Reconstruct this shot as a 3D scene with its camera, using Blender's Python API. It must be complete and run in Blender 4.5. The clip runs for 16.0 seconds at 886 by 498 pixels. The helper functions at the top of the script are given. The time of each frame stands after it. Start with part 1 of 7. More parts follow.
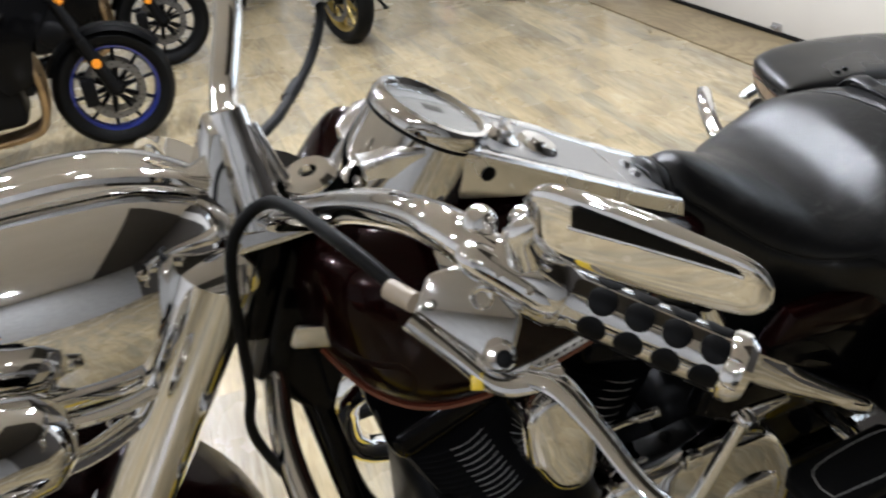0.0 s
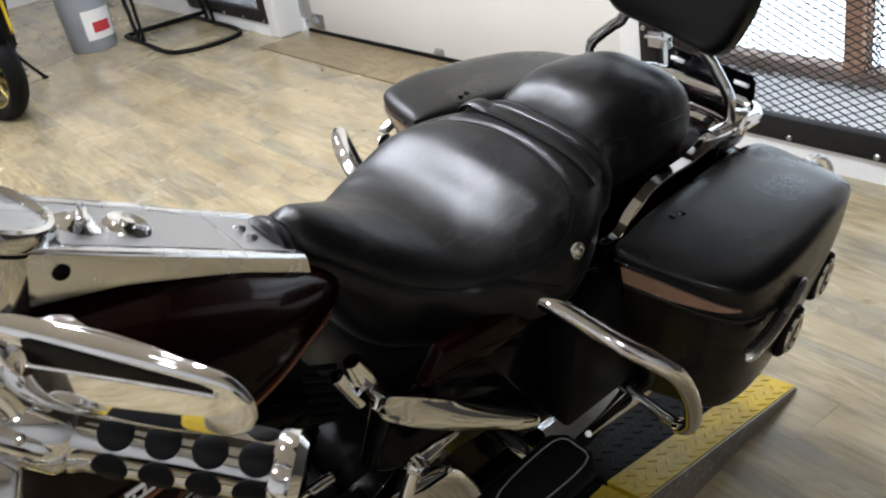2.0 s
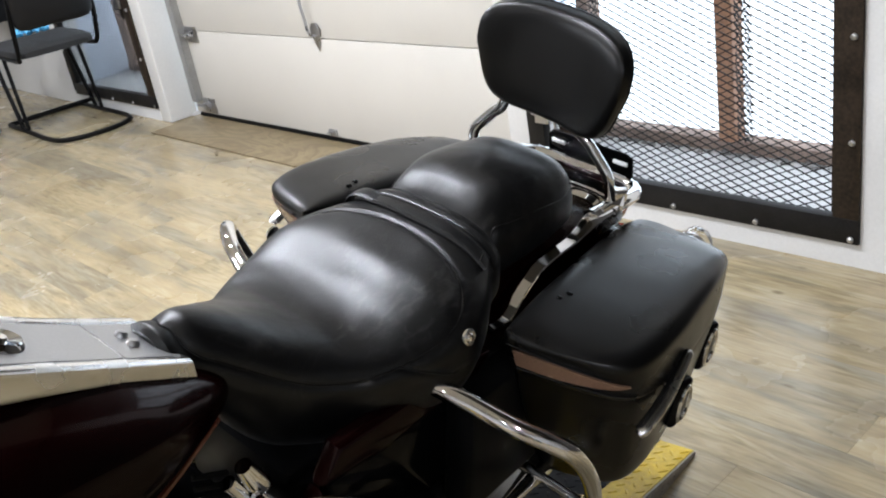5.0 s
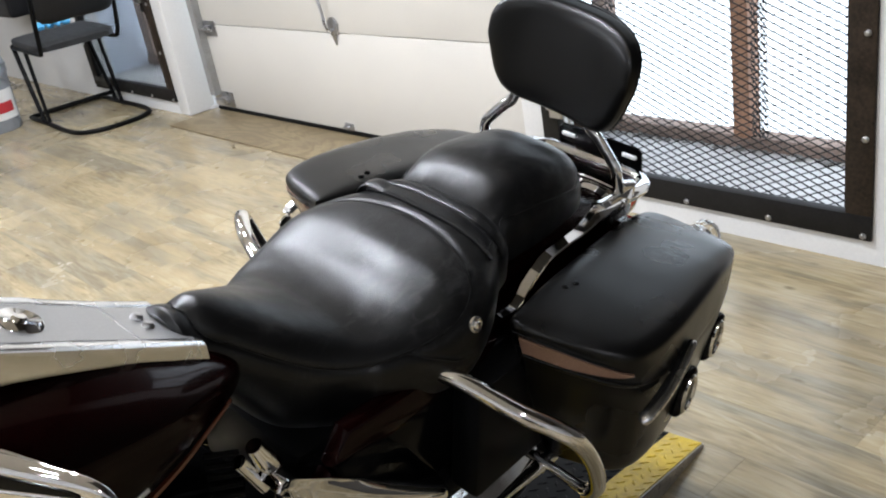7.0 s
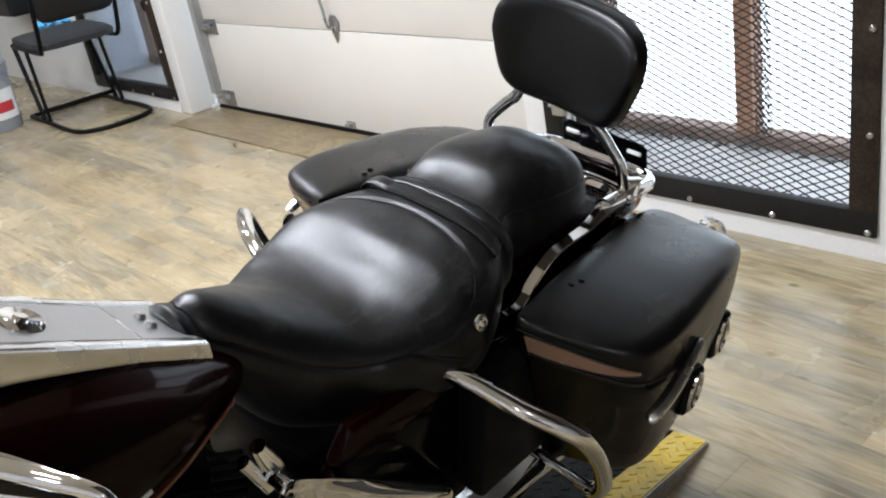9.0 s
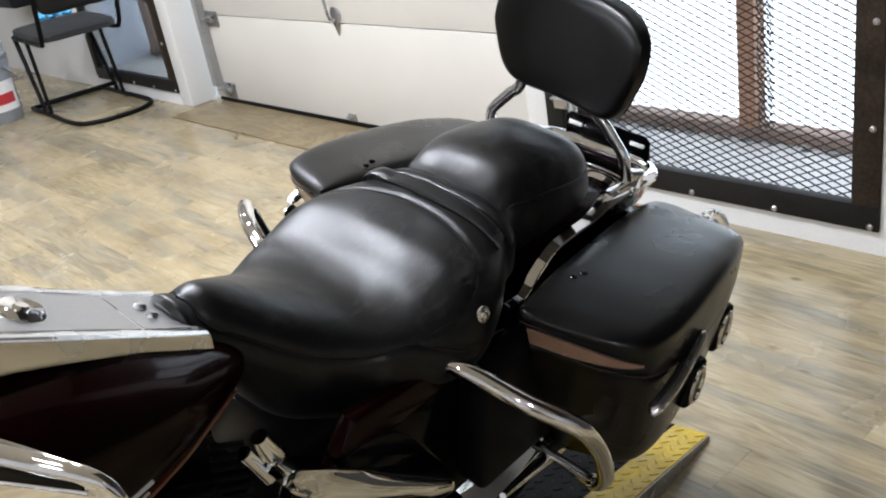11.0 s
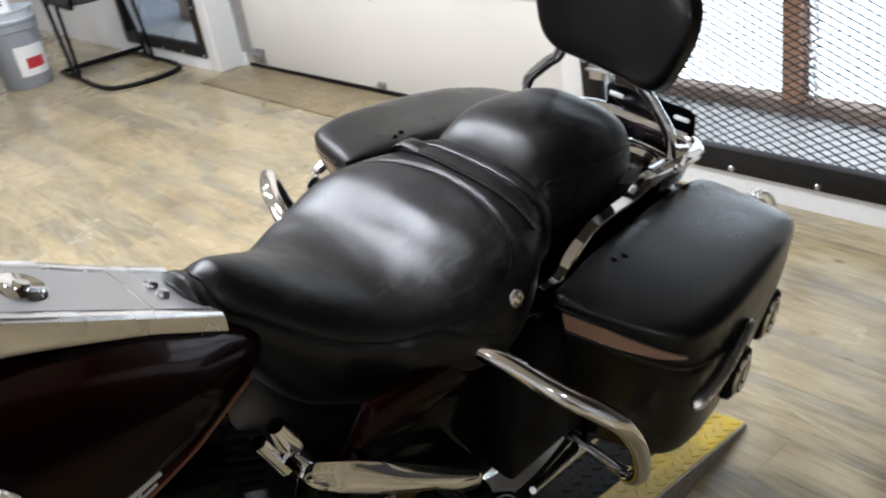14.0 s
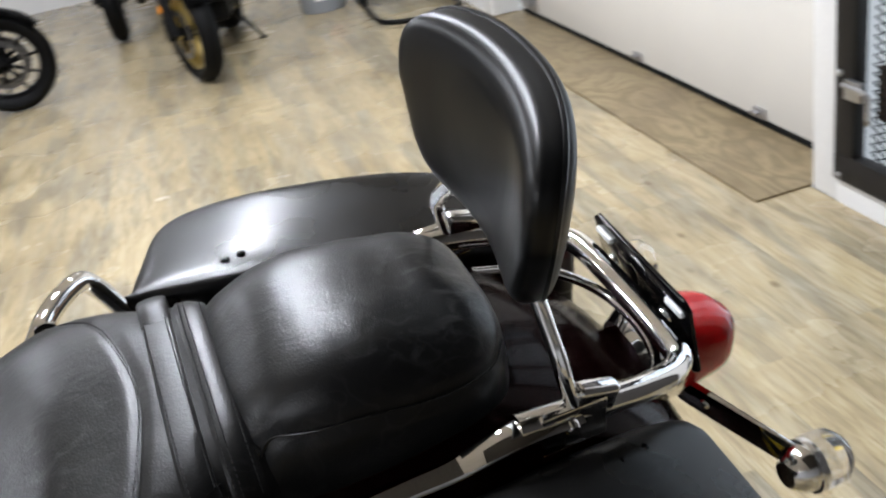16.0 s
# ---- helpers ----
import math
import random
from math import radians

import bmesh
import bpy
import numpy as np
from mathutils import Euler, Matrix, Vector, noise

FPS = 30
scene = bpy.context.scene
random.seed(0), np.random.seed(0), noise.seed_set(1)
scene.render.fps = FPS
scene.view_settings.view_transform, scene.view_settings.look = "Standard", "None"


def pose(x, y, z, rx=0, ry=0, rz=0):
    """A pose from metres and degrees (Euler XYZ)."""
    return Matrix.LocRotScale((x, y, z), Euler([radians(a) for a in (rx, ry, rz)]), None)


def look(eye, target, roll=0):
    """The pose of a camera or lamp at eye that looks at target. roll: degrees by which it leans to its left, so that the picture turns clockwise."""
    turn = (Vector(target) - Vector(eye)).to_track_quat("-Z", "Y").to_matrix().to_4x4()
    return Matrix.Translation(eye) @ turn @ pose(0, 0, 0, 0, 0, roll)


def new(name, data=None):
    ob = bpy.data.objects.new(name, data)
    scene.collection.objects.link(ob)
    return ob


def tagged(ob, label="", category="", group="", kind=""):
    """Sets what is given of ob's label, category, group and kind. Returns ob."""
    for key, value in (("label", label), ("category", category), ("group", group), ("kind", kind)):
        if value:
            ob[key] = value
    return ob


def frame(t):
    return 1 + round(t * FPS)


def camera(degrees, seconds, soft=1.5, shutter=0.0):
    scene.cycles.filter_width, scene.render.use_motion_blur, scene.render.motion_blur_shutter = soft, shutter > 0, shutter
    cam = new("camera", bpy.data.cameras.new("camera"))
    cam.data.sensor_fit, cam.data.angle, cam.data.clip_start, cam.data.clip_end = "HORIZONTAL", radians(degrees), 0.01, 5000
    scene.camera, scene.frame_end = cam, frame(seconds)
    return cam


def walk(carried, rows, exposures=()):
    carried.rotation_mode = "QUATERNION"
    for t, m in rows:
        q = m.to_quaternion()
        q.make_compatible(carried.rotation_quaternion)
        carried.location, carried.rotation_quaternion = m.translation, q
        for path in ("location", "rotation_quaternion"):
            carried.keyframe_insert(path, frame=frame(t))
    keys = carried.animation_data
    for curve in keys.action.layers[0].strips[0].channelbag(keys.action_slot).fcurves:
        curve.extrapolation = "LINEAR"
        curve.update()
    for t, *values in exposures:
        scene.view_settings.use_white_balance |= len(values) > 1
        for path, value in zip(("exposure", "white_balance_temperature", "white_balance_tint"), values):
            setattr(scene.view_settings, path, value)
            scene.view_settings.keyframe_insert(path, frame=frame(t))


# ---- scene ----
cam = camera(51.0, 16.0, 2.05, 0.3)
PATH = [
    (0, (-0.066, -0.012, 1.49), (0.358, 1.719, 0.582), -8.6),
    (0.5, (-0.007, 0.014, 1.463), (0.604, 1.654, 0.496), -9.2),
    (1, (0.025, 0.013, 1.455), (0.725, 1.623, 0.496), -9.4),
    (1.5, (0.062, 0.011, 1.455), (0.897, 1.564, 0.512), -9.9),
    (2, (0.09, 0.01, 1.462), (1.04, 1.511, 0.543), -10.5),
    (2.5, (0.105, 0.004, 1.473), (1.157, 1.47, 0.61), -10.8),
    (3, (0.112, 0.0, 1.479), (1.238, 1.434, 0.657), -10.3),
    (3.5, (0.115, 0.003, 1.483), (1.274, 1.417, 0.672), -10.4),
    (4, (0.116, 0.007, 1.483), (1.292, 1.408, 0.674), -10.4),
    (6.5, (0.105, -0.022, 1.482), (1.244, 1.401, 0.659), -9.8),
    (7, (0.103, -0.029, 1.483), (1.238, 1.401, 0.666), -10.1),
    (7.5, (0.104, -0.032, 1.482), (1.233, 1.409, 0.676), -10.6),
    (8, (0.108, -0.027, 1.478), (1.24, 1.407, 0.665), -10.6),
    (8.5, (0.109, -0.023, 1.479), (1.248, 1.404, 0.663), -10.6),
    (9, (0.106, -0.017, 1.478), (1.238, 1.414, 0.658), -10.3),
    (11.5, (0.106, -0.01, 1.472), (1.228, 1.419, 0.636), -10.2),
    (12, (0.106, -0.002, 1.469), (1.22, 1.423, 0.615), -10.4),
    (12.5, (0.108, 0.004, 1.462), (1.225, 1.403, 0.57), -10.6),
    (13, (0.079, 0.019, 1.467), (1.184, 1.44, 0.594), -9.8),
    (13.5, (0.06, 0.025, 1.463), (1.212, 1.38, 0.547), -11.7),
    (14, (0.152, 0.052, 1.449), (1.209, 1.505, 0.57), -10.0),
    (14.5, (0.347, 0.058, 1.458), (1.122, 1.664, 0.551), -7.1),
    (15, (0.501, 0.1, 1.439), (1.263, 1.71, 0.528), -10.3),
    (15.5, (0.765, 0.231, 1.432), (1.545, 1.824, 0.506), -11.1),
    (16, (1.052, 0.279, 1.399), (1.409, 2.026, 0.493), -11.3),
]
walk(cam, [(t, look(eye, target, roll)) for t, eye, target, roll in PATH])

# ---- world, lamps, exposure ----
world = bpy.data.worlds.new("sky")
scene.world = world
world.use_nodes = True
wn = world.node_tree.nodes
sky = wn.new("ShaderNodeTexSky")
sky.sky_type, sky.sun_disc, sky.sun_elevation, sky.sun_rotation = "NISHITA", False, radians(40), radians(90)
world.node_tree.links.new(sky.outputs[0], wn["Background"].inputs[0])
wn["Background"].inputs[1].default_value = 0.12
scene.view_settings.exposure = -0.47


# ---- materials ----
def material(name, base, rough=0.5, metal=0.0, spread=0.15, scale=8.0, fine=60.0, bump=0.05, coat=0.0, rough_spread=0.1, spec=0.5, depth=0.002):
    """A surface with variation at two sizes in colour and gloss, and fine relief."""
    m = bpy.data.materials.new(name)
    m.use_nodes = True
    n, l = m.node_tree.nodes, m.node_tree.links
    b = n["Principled BSDF"]
    b.inputs["Metallic"].default_value = metal
    b.inputs["Specular IOR Level"].default_value = spec
    b.inputs["Coat Weight"].default_value = coat
    b.inputs["Coat Roughness"].default_value = 0.04
    tc = n.new("ShaderNodeTexCoord")
    big, small = n.new("ShaderNodeTexNoise"), n.new("ShaderNodeTexNoise")
    big.inputs["Scale"].default_value, small.inputs["Scale"].default_value = scale, fine
    big.inputs["Detail"].default_value, small.inputs["Detail"].default_value = 4, 3
    for t in (big, small):
        l.new(tc.outputs["Object"], t.inputs["Vector"])
    mix = n.new("ShaderNodeMath")
    mix.operation = "ADD"
    l.new(big.outputs[0], mix.inputs[0])
    l.new(small.outputs[0], mix.inputs[1])
    ramp = n.new("ShaderNodeMapRange")
    ramp.inputs["From Min"].default_value, ramp.inputs["From Max"].default_value = 0.6, 1.4
    ramp.inputs["To Min"].default_value, ramp.inputs["To Max"].default_value = 1 - spread, 1 + spread
    l.new(mix.outputs[0], ramp.inputs["Value"])
    vec = n.new("ShaderNodeVectorMath")
    vec.operation = "SCALE"
    vec.inputs[0].default_value = base[:3]
    l.new(ramp.outputs[0], vec.inputs["Scale"])
    l.new(vec.outputs[0], b.inputs["Base Color"])
    rr = n.new("ShaderNodeMapRange")
    rr.inputs["From Min"].default_value, rr.inputs["From Max"].default_value = 0.3, 0.7
    rr.inputs["To Min"].default_value, rr.inputs["To Max"].default_value = max(0.01, rough - rough_spread * rough), min(1, rough + rough_spread * rough)
    l.new(big.outputs[0], rr.inputs["Value"])
    l.new(rr.outputs[0], b.inputs["Roughness"])
    if bump:
        bp = n.new("ShaderNodeBump")
        bp.inputs["Strength"].default_value, bp.inputs["Distance"].default_value = bump, depth
        l.new(small.outputs[0], bp.inputs["Height"])
        l.new(bp.outputs[0], b.inputs["Normal"])
    return m


def glow(name, colour, strength):
    m = bpy.data.materials.new(name)
    m.use_nodes = True
    b = m.node_tree.nodes["Principled BSDF"]
    b.inputs["Base Color"].default_value = (*colour, 1)
    b.inputs["Emission Color"].default_value = (*colour, 1)
    b.inputs["Emission Strength"].default_value = strength
    return m


def clear(name, colour, rough=0.02, transmission=1.0):
    m = material(name, colour, rough, spread=0.02, bump=0)
    m.node_tree.nodes["Principled BSDF"].inputs["Transmission Weight"].default_value = transmission
    return m


CHROME = material("polished chrome", (0.88, 0.88, 0.885), 0.035, 1.0, 0.02, 4, 30, 0.0, rough_spread=0.5)
CHROME_DULL = material("brushed chrome", (0.72, 0.72, 0.72), 0.22, 1.0, 0.06, 10, 220, 0.12, rough_spread=0.4, depth=0.0004)
STEEL = material("bare steel", (0.45, 0.45, 0.46), 0.35, 1.0, 0.15, 20, 150, 0.15, rough_spread=0.4, depth=0.0005)
BLACK_GLOSS = material("black gloss paint", (0.002, 0.002, 0.0022), 0.10, 0.0, 0.2, 6, 40, 0.0, spec=0.10)
BLACK_SATIN = material("black wrinkle paint", (0.003, 0.003, 0.0032), 0.42, 0.0, 0.25, 12, 400, 0.3, spec=0.10, depth=0.0004)
RUBBER = material("black rubber", (0.0032, 0.0032, 0.0032), 0.55, 0.0, 0.25, 15, 250, 0.2, spec=0.1, depth=0.0006)
CHERRY = material("black cherry paint", (0.007, 0.0007, 0.0007), 0.2, 0.45, 0.2, 5, 900, 0.0, coat=0.2, spec=0.1)
COPPER_BAND = material("copper red pinstripe", (0.14, 0.036, 0.02), 0.18, 0.35, 0.15, 10, 300, 0.0, coat=0.8)
RED_LENS = material("red lens plastic", (0.36, 0.004, 0.004), 0.14, 0, 0.1, 10, 90, 0, coat=0.2, spec=0.25)
CLEAR_LENS = clear("clear lens plastic", (0.95, 0.95, 0.95), 0.03, 0.95)
AMBER = material("amber plastic", (0.75, 0.26, 0.02), 0.2, 0, 0.05, 10, 50, 0.0)
GLASS = clear("glass", (0.9, 0.92, 0.92), 0.02, 1.0)
DIAL = material("dial face", (0.17, 0.165, 0.155), 0.4, 0.2, 0.1, 30, 200, 0.0)
BLUE_RIM = material("blue rim paint", (0.015, 0.025, 0.16), 0.25, 0.3, 0.1, 10, 80, 0.0, coat=0.5)
GOLD_RIM = material("gold rim paint", (0.42, 0.31, 0.10), 0.3, 0.7, 0.1, 10, 80, 0.0, coat=0.3)
YELLOW = material("yellow plate paint", (0.44, 0.30, 0.012), 0.42, 0.0, 0.3, 9, 70, 0.2, rough_spread=0.3)
PLATE_BLACK = material("black plate paint", (0.005, 0.005, 0.0055), 0.5, 0.0, 0.3, 9, 90, 0.15, spec=0.07)
PLATE_BARE = material("bare tread plate", (0.36, 0.34, 0.32), 0.4, 0.85, 0.35, 14, 120, 0.2)
PLASTER = material("white wall paint", (0.65, 0.645, 0.63), 0.6, 0.0, 0.06, 3, 90, 0.12)
DOOR_PAINT = material("white sectional door paint", (0.55, 0.525, 0.475), 0.45, 0.0, 0.05, 2.2, 160, 0.1)
GREY_PAINT = material("grey metal", (0.33, 0.33, 0.32), 0.4, 0.6, 0.2, 12, 100, 0.1)
# Grey of the unseen south wall, set by how bright its reflections should be.
UNSEEN_GREY = material("grey of the unseen wall", (0.34, 0.34, 0.335), 0.7, 0.0, 0.2, 5, 60, 0.2)
# Dark tone for unseen surfaces, so that leather and chrome mirror less light.
UNSEEN_DARK = material("dark unseen surface", (0.05, 0.045, 0.04), 0.7, 0.0, 0.3, 5, 60, 0.2)
DARK_WALL = material("painted panel wall", (0.64, 0.645, 0.65), 0.6, 0.0, 0.3, 3, 50, 0.2)
CEILING = material("ceiling paint", (0.65, 0.62, 0.58), 0.75, 0.0, 0.08, 2, 60, 0.1)
IRON = material("black iron", (0.011, 0.010, 0.0095), 0.5, 0.1, 0.4, 18, 140, 0.25, spec=0.2)
RUST = material("rusty iron", (0.026, 0.018, 0.012), 0.6, 0.1, 0.7, 14, 90, 0.3, spec=0.2)
TIMBER = material("weathered timber", (0.33, 0.17, 0.10), 0.65, 0.0, 0.35, 9, 70, 0.3)
SILL_WOOD = material("grey weathered sill", (0.26, 0.185, 0.15), 0.75, 0.0, 0.45, 11, 60, 0.4)
SHEET = glow("bright daylight", (0.78, 0.89, 1.0), 3.7)
LEDGE = material("pale ledge", (0.52, 0.51, 0.50), 0.7, 0.0, 0.1, 8, 40, 0.2)
FABRIC = material("dark grey upholstery", (0.016, 0.016, 0.0165), 0.85, 0.0, 0.3, 30, 500, 0.4)
BUCKET = material("grey bucket plastic", (0.28, 0.30, 0.33), 0.4, 0.0, 0.08, 10, 60, 0.05)
LABEL_WHITE = material("white label", (0.8, 0.8, 0.78), 0.5, 0, 0.05, 20, 60, 0)
LABEL_RED = material("red label", (0.5, 0.03, 0.04), 0.5, 0, 0.1, 20, 60, 0)
BLUE_CLOTH = material("blue glove rubber", (0.10, 0.42, 0.72), 0.55, 0, 0.2, 30, 90, 0.3)
LIGHT = glow("lamp diffuser", (1.0, 0.97, 0.92), 22.0)
WHITE_FAIRING = material("white fairing paint", (0.75, 0.75, 0.74), 0.2, 0, 0.03, 10, 80, 0, coat=0.5)
YELLOW_TAG = material("yellow decal", (0.75, 0.52, 0.03), 0.4, 0, 0.1, 20, 90, 0)
BRONZE = material("bronze header pipe", (0.35, 0.24, 0.13), 0.3, 0.9, 0.3, 12, 90, 0.05)

CHAIR_BACK = material("black moulded plastic", (0.008, 0.008, 0.009), 0.45, 0, 0.2, 12, 200, 0.2, spec=0.25, depth=0.0005)
PALE_PLASTIC = material("pale bucket plastic", (0.52, 0.56, 0.60), 0.4, 0, 0.1, 10, 60, 0.05)
BLUE_PACKET = material("blue card", (0.03, 0.10, 0.32), 0.5, 0, 0.15, 20, 90, 0.05)
TEAL_PACKET = material("teal card", (0.05, 0.35, 0.42), 0.5, 0, 0.15, 20, 90, 0.05)
BRUSHED_GREY = material("brushed grey metal", (0.37, 0.37, 0.37), 0.33, 0.7, 0.08, 12, 300, 0.15, depth=0.0003)
DARK_STEEL = material("dark steel", (0.16, 0.16, 0.165), 0.3, 0.9, 0.1, 20, 90, 0)
CONSOLE_CHROME = material("dusty chrome", (0.90, 0.90, 0.905), 0.24, 1.0, 0.10, 18, 700, 0.06, rough_spread=0.6, depth=0.0003)
PALE_BLUE_WALL = material("pale bluish wall", (0.62, 0.68, 0.78), 0.6, 0, 0.08, 3, 40, 0.1)
RUBBLE = material("grey mortar crumbs", (0.20, 0.19, 0.18), 0.9, 0, 0.5, 30, 90, 0.3)
THREAD = material("dark thread", (0.03, 0.03, 0.03), 0.7, 0, 0.1, 20, 90, 0, spec=0.2)
TAN_PLASTIC = material("tan plastic", (0.32, 0.26, 0.19), 0.45, 0, 0.1, 20, 90, 0)


def leather_material():
    """Worn black seat leather: fine grain, rubbed patches, long faint creases."""
    m = material("worn black leather", (0.002, 0.002, 0.002), 0.31, 0.0, 0.25, 7, 420, 0.2, rough_spread=0.4, spec=0.35, depth=0.0005)
    n, l = m.node_tree.nodes, m.node_tree.links
    b = n["Principled BSDF"]
    tc = n["Texture Coordinate"]
    mp = n.new("ShaderNodeMapping")
    mp.inputs["Scale"].default_value, mp.inputs["Rotation"].default_value = (24, 38, 24), (0, 0, 0.5)
    l.new(tc.outputs["Object"], mp.inputs[0])
    streak = n.new("ShaderNodeTexNoise")
    streak.inputs["Scale"].default_value, streak.inputs["Detail"].default_value, streak.inputs["Distortion"].default_value = 1.6, 10, 1.0
    l.new(mp.outputs[0], streak.inputs["Vector"])
    rub = n.new("ShaderNodeMapRange")
    rub.inputs["From Min"].default_value, rub.inputs["From Max"].default_value = 0.50, 0.74
    l.new(streak.outputs[0], rub.inputs["Value"])
    patch = n.new("ShaderNodeTexNoise")
    patch.inputs["Scale"].default_value, patch.inputs["Detail"].default_value = 7, 5
    l.new(tc.outputs["Object"], patch.inputs["Vector"])
    mask = n.new("ShaderNodeMapRange")
    mask.inputs["From Min"].default_value, mask.inputs["From Max"].default_value = 0.42, 0.66
    l.new(patch.outputs[0], mask.inputs["Value"])
    mul = n.new("ShaderNodeMath")
    mul.operation = "MULTIPLY"
    l.new(rub.outputs[0], mul.inputs[0])
    l.new(mask.outputs[0], mul.inputs[1])
    mx = n.new("ShaderNodeMix")
    mx.data_type = "RGBA"
    old = b.inputs["Base Color"].links[0].from_socket
    l.new(mul.outputs[0], mx.inputs["Factor"])
    l.new(old, mx.inputs["A"])
    mx.inputs["B"].default_value = (0.03, 0.0295, 0.029, 1)
    # thin pale scuff lines and a pebbled grain
    sm = n.new("ShaderNodeMapping")
    sm.inputs["Scale"].default_value, sm.inputs["Rotation"].default_value = (9, 21, 9), (0, 0, 0.9)
    l.new(tc.outputs["Object"], sm.inputs[0])
    scuff = n.new("ShaderNodeTexNoise")
    scuff.inputs["Scale"].default_value, scuff.inputs["Detail"].default_value, scuff.inputs["Distortion"].default_value = 1.0, 3, 0.5
    l.new(sm.outputs[0], scuff.inputs["Vector"])
    off = n.new("ShaderNodeMath")
    off.operation = "SUBTRACT"
    off.inputs[1].default_value = 0.5
    l.new(scuff.outputs[0], off.inputs[0])
    mag = n.new("ShaderNodeMath")
    mag.operation = "ABSOLUTE"
    l.new(off.outputs[0], mag.inputs[0])
    thin = n.new("ShaderNodeMapRange")
    thin.inputs["From Min"].default_value, thin.inputs["From Max"].default_value = 0.0, 0.010
    thin.inputs["To Min"].default_value, thin.inputs["To Max"].default_value = 0.22, 0.0
    l.new(mag.outputs[0], thin.inputs["Value"])
    most = n.new("ShaderNodeMath")
    most.operation = "MAXIMUM"
    l.new(thin.outputs[0], most.inputs[0])
    l.new(mul.outputs[0], most.inputs[1])
    l.new(most.outputs[0], mx.inputs["Factor"])
    pebble = n.new("ShaderNodeTexVoronoi")
    pebble.inputs["Scale"].default_value = 520
    l.new(tc.outputs["Object"], pebble.inputs["Vector"])
    b.inputs["Sheen Weight"].default_value, b.inputs["Sheen Roughness"].default_value = 0.03, 0.32
    l.new(mx.outputs["Result"], b.inputs["Base Color"])
    rr = n.new("ShaderNodeMapRange")
    rr.inputs["To Min"].default_value, rr.inputs["To Max"].default_value = 0.37, 0.29
    l.new(mask.outputs[0], rr.inputs["Value"])
    l.new(rr.outputs[0], b.inputs["Roughness"])
    bp = b.inputs["Normal"].links[0].from_node
    crease = n.new("ShaderNodeBump")
    crease.inputs["Strength"].default_value, crease.inputs["Distance"].default_value = 0.16, 0.003
    l.new(streak.outputs[0], crease.inputs["Height"])
    grain = n.new("ShaderNodeBump")
    grain.inputs["Strength"].default_value, grain.inputs["Distance"].default_value = 0.30, 0.0006
    l.new(pebble.outputs["Distance"], grain.inputs["Height"])
    l.new(crease.outputs[0], grain.inputs["Normal"])
    l.new(grain.outputs[0], bp.inputs["Normal"])
    return m


LEATHER = leather_material()
BAG_LEATHER = material("black bag leather", (0.0018, 0.0017, 0.0016), 0.30, 0.0, 0.2, 6, 520, 0.10, rough_spread=0.3, spec=0.28, depth=0.0004)
TRIM_LEATHER = material("embossed brown trim leather", (0.24, 0.14, 0.095), 0.26, 0.0, 0.3, 12, 420, 0.35, depth=0.0008)
PAD_VINYL = material("black vinyl", (0.0018, 0.0018, 0.0018), 0.34, 0.0, 0.15, 6, 500, 0.14, spec=0.32, depth=0.0004)


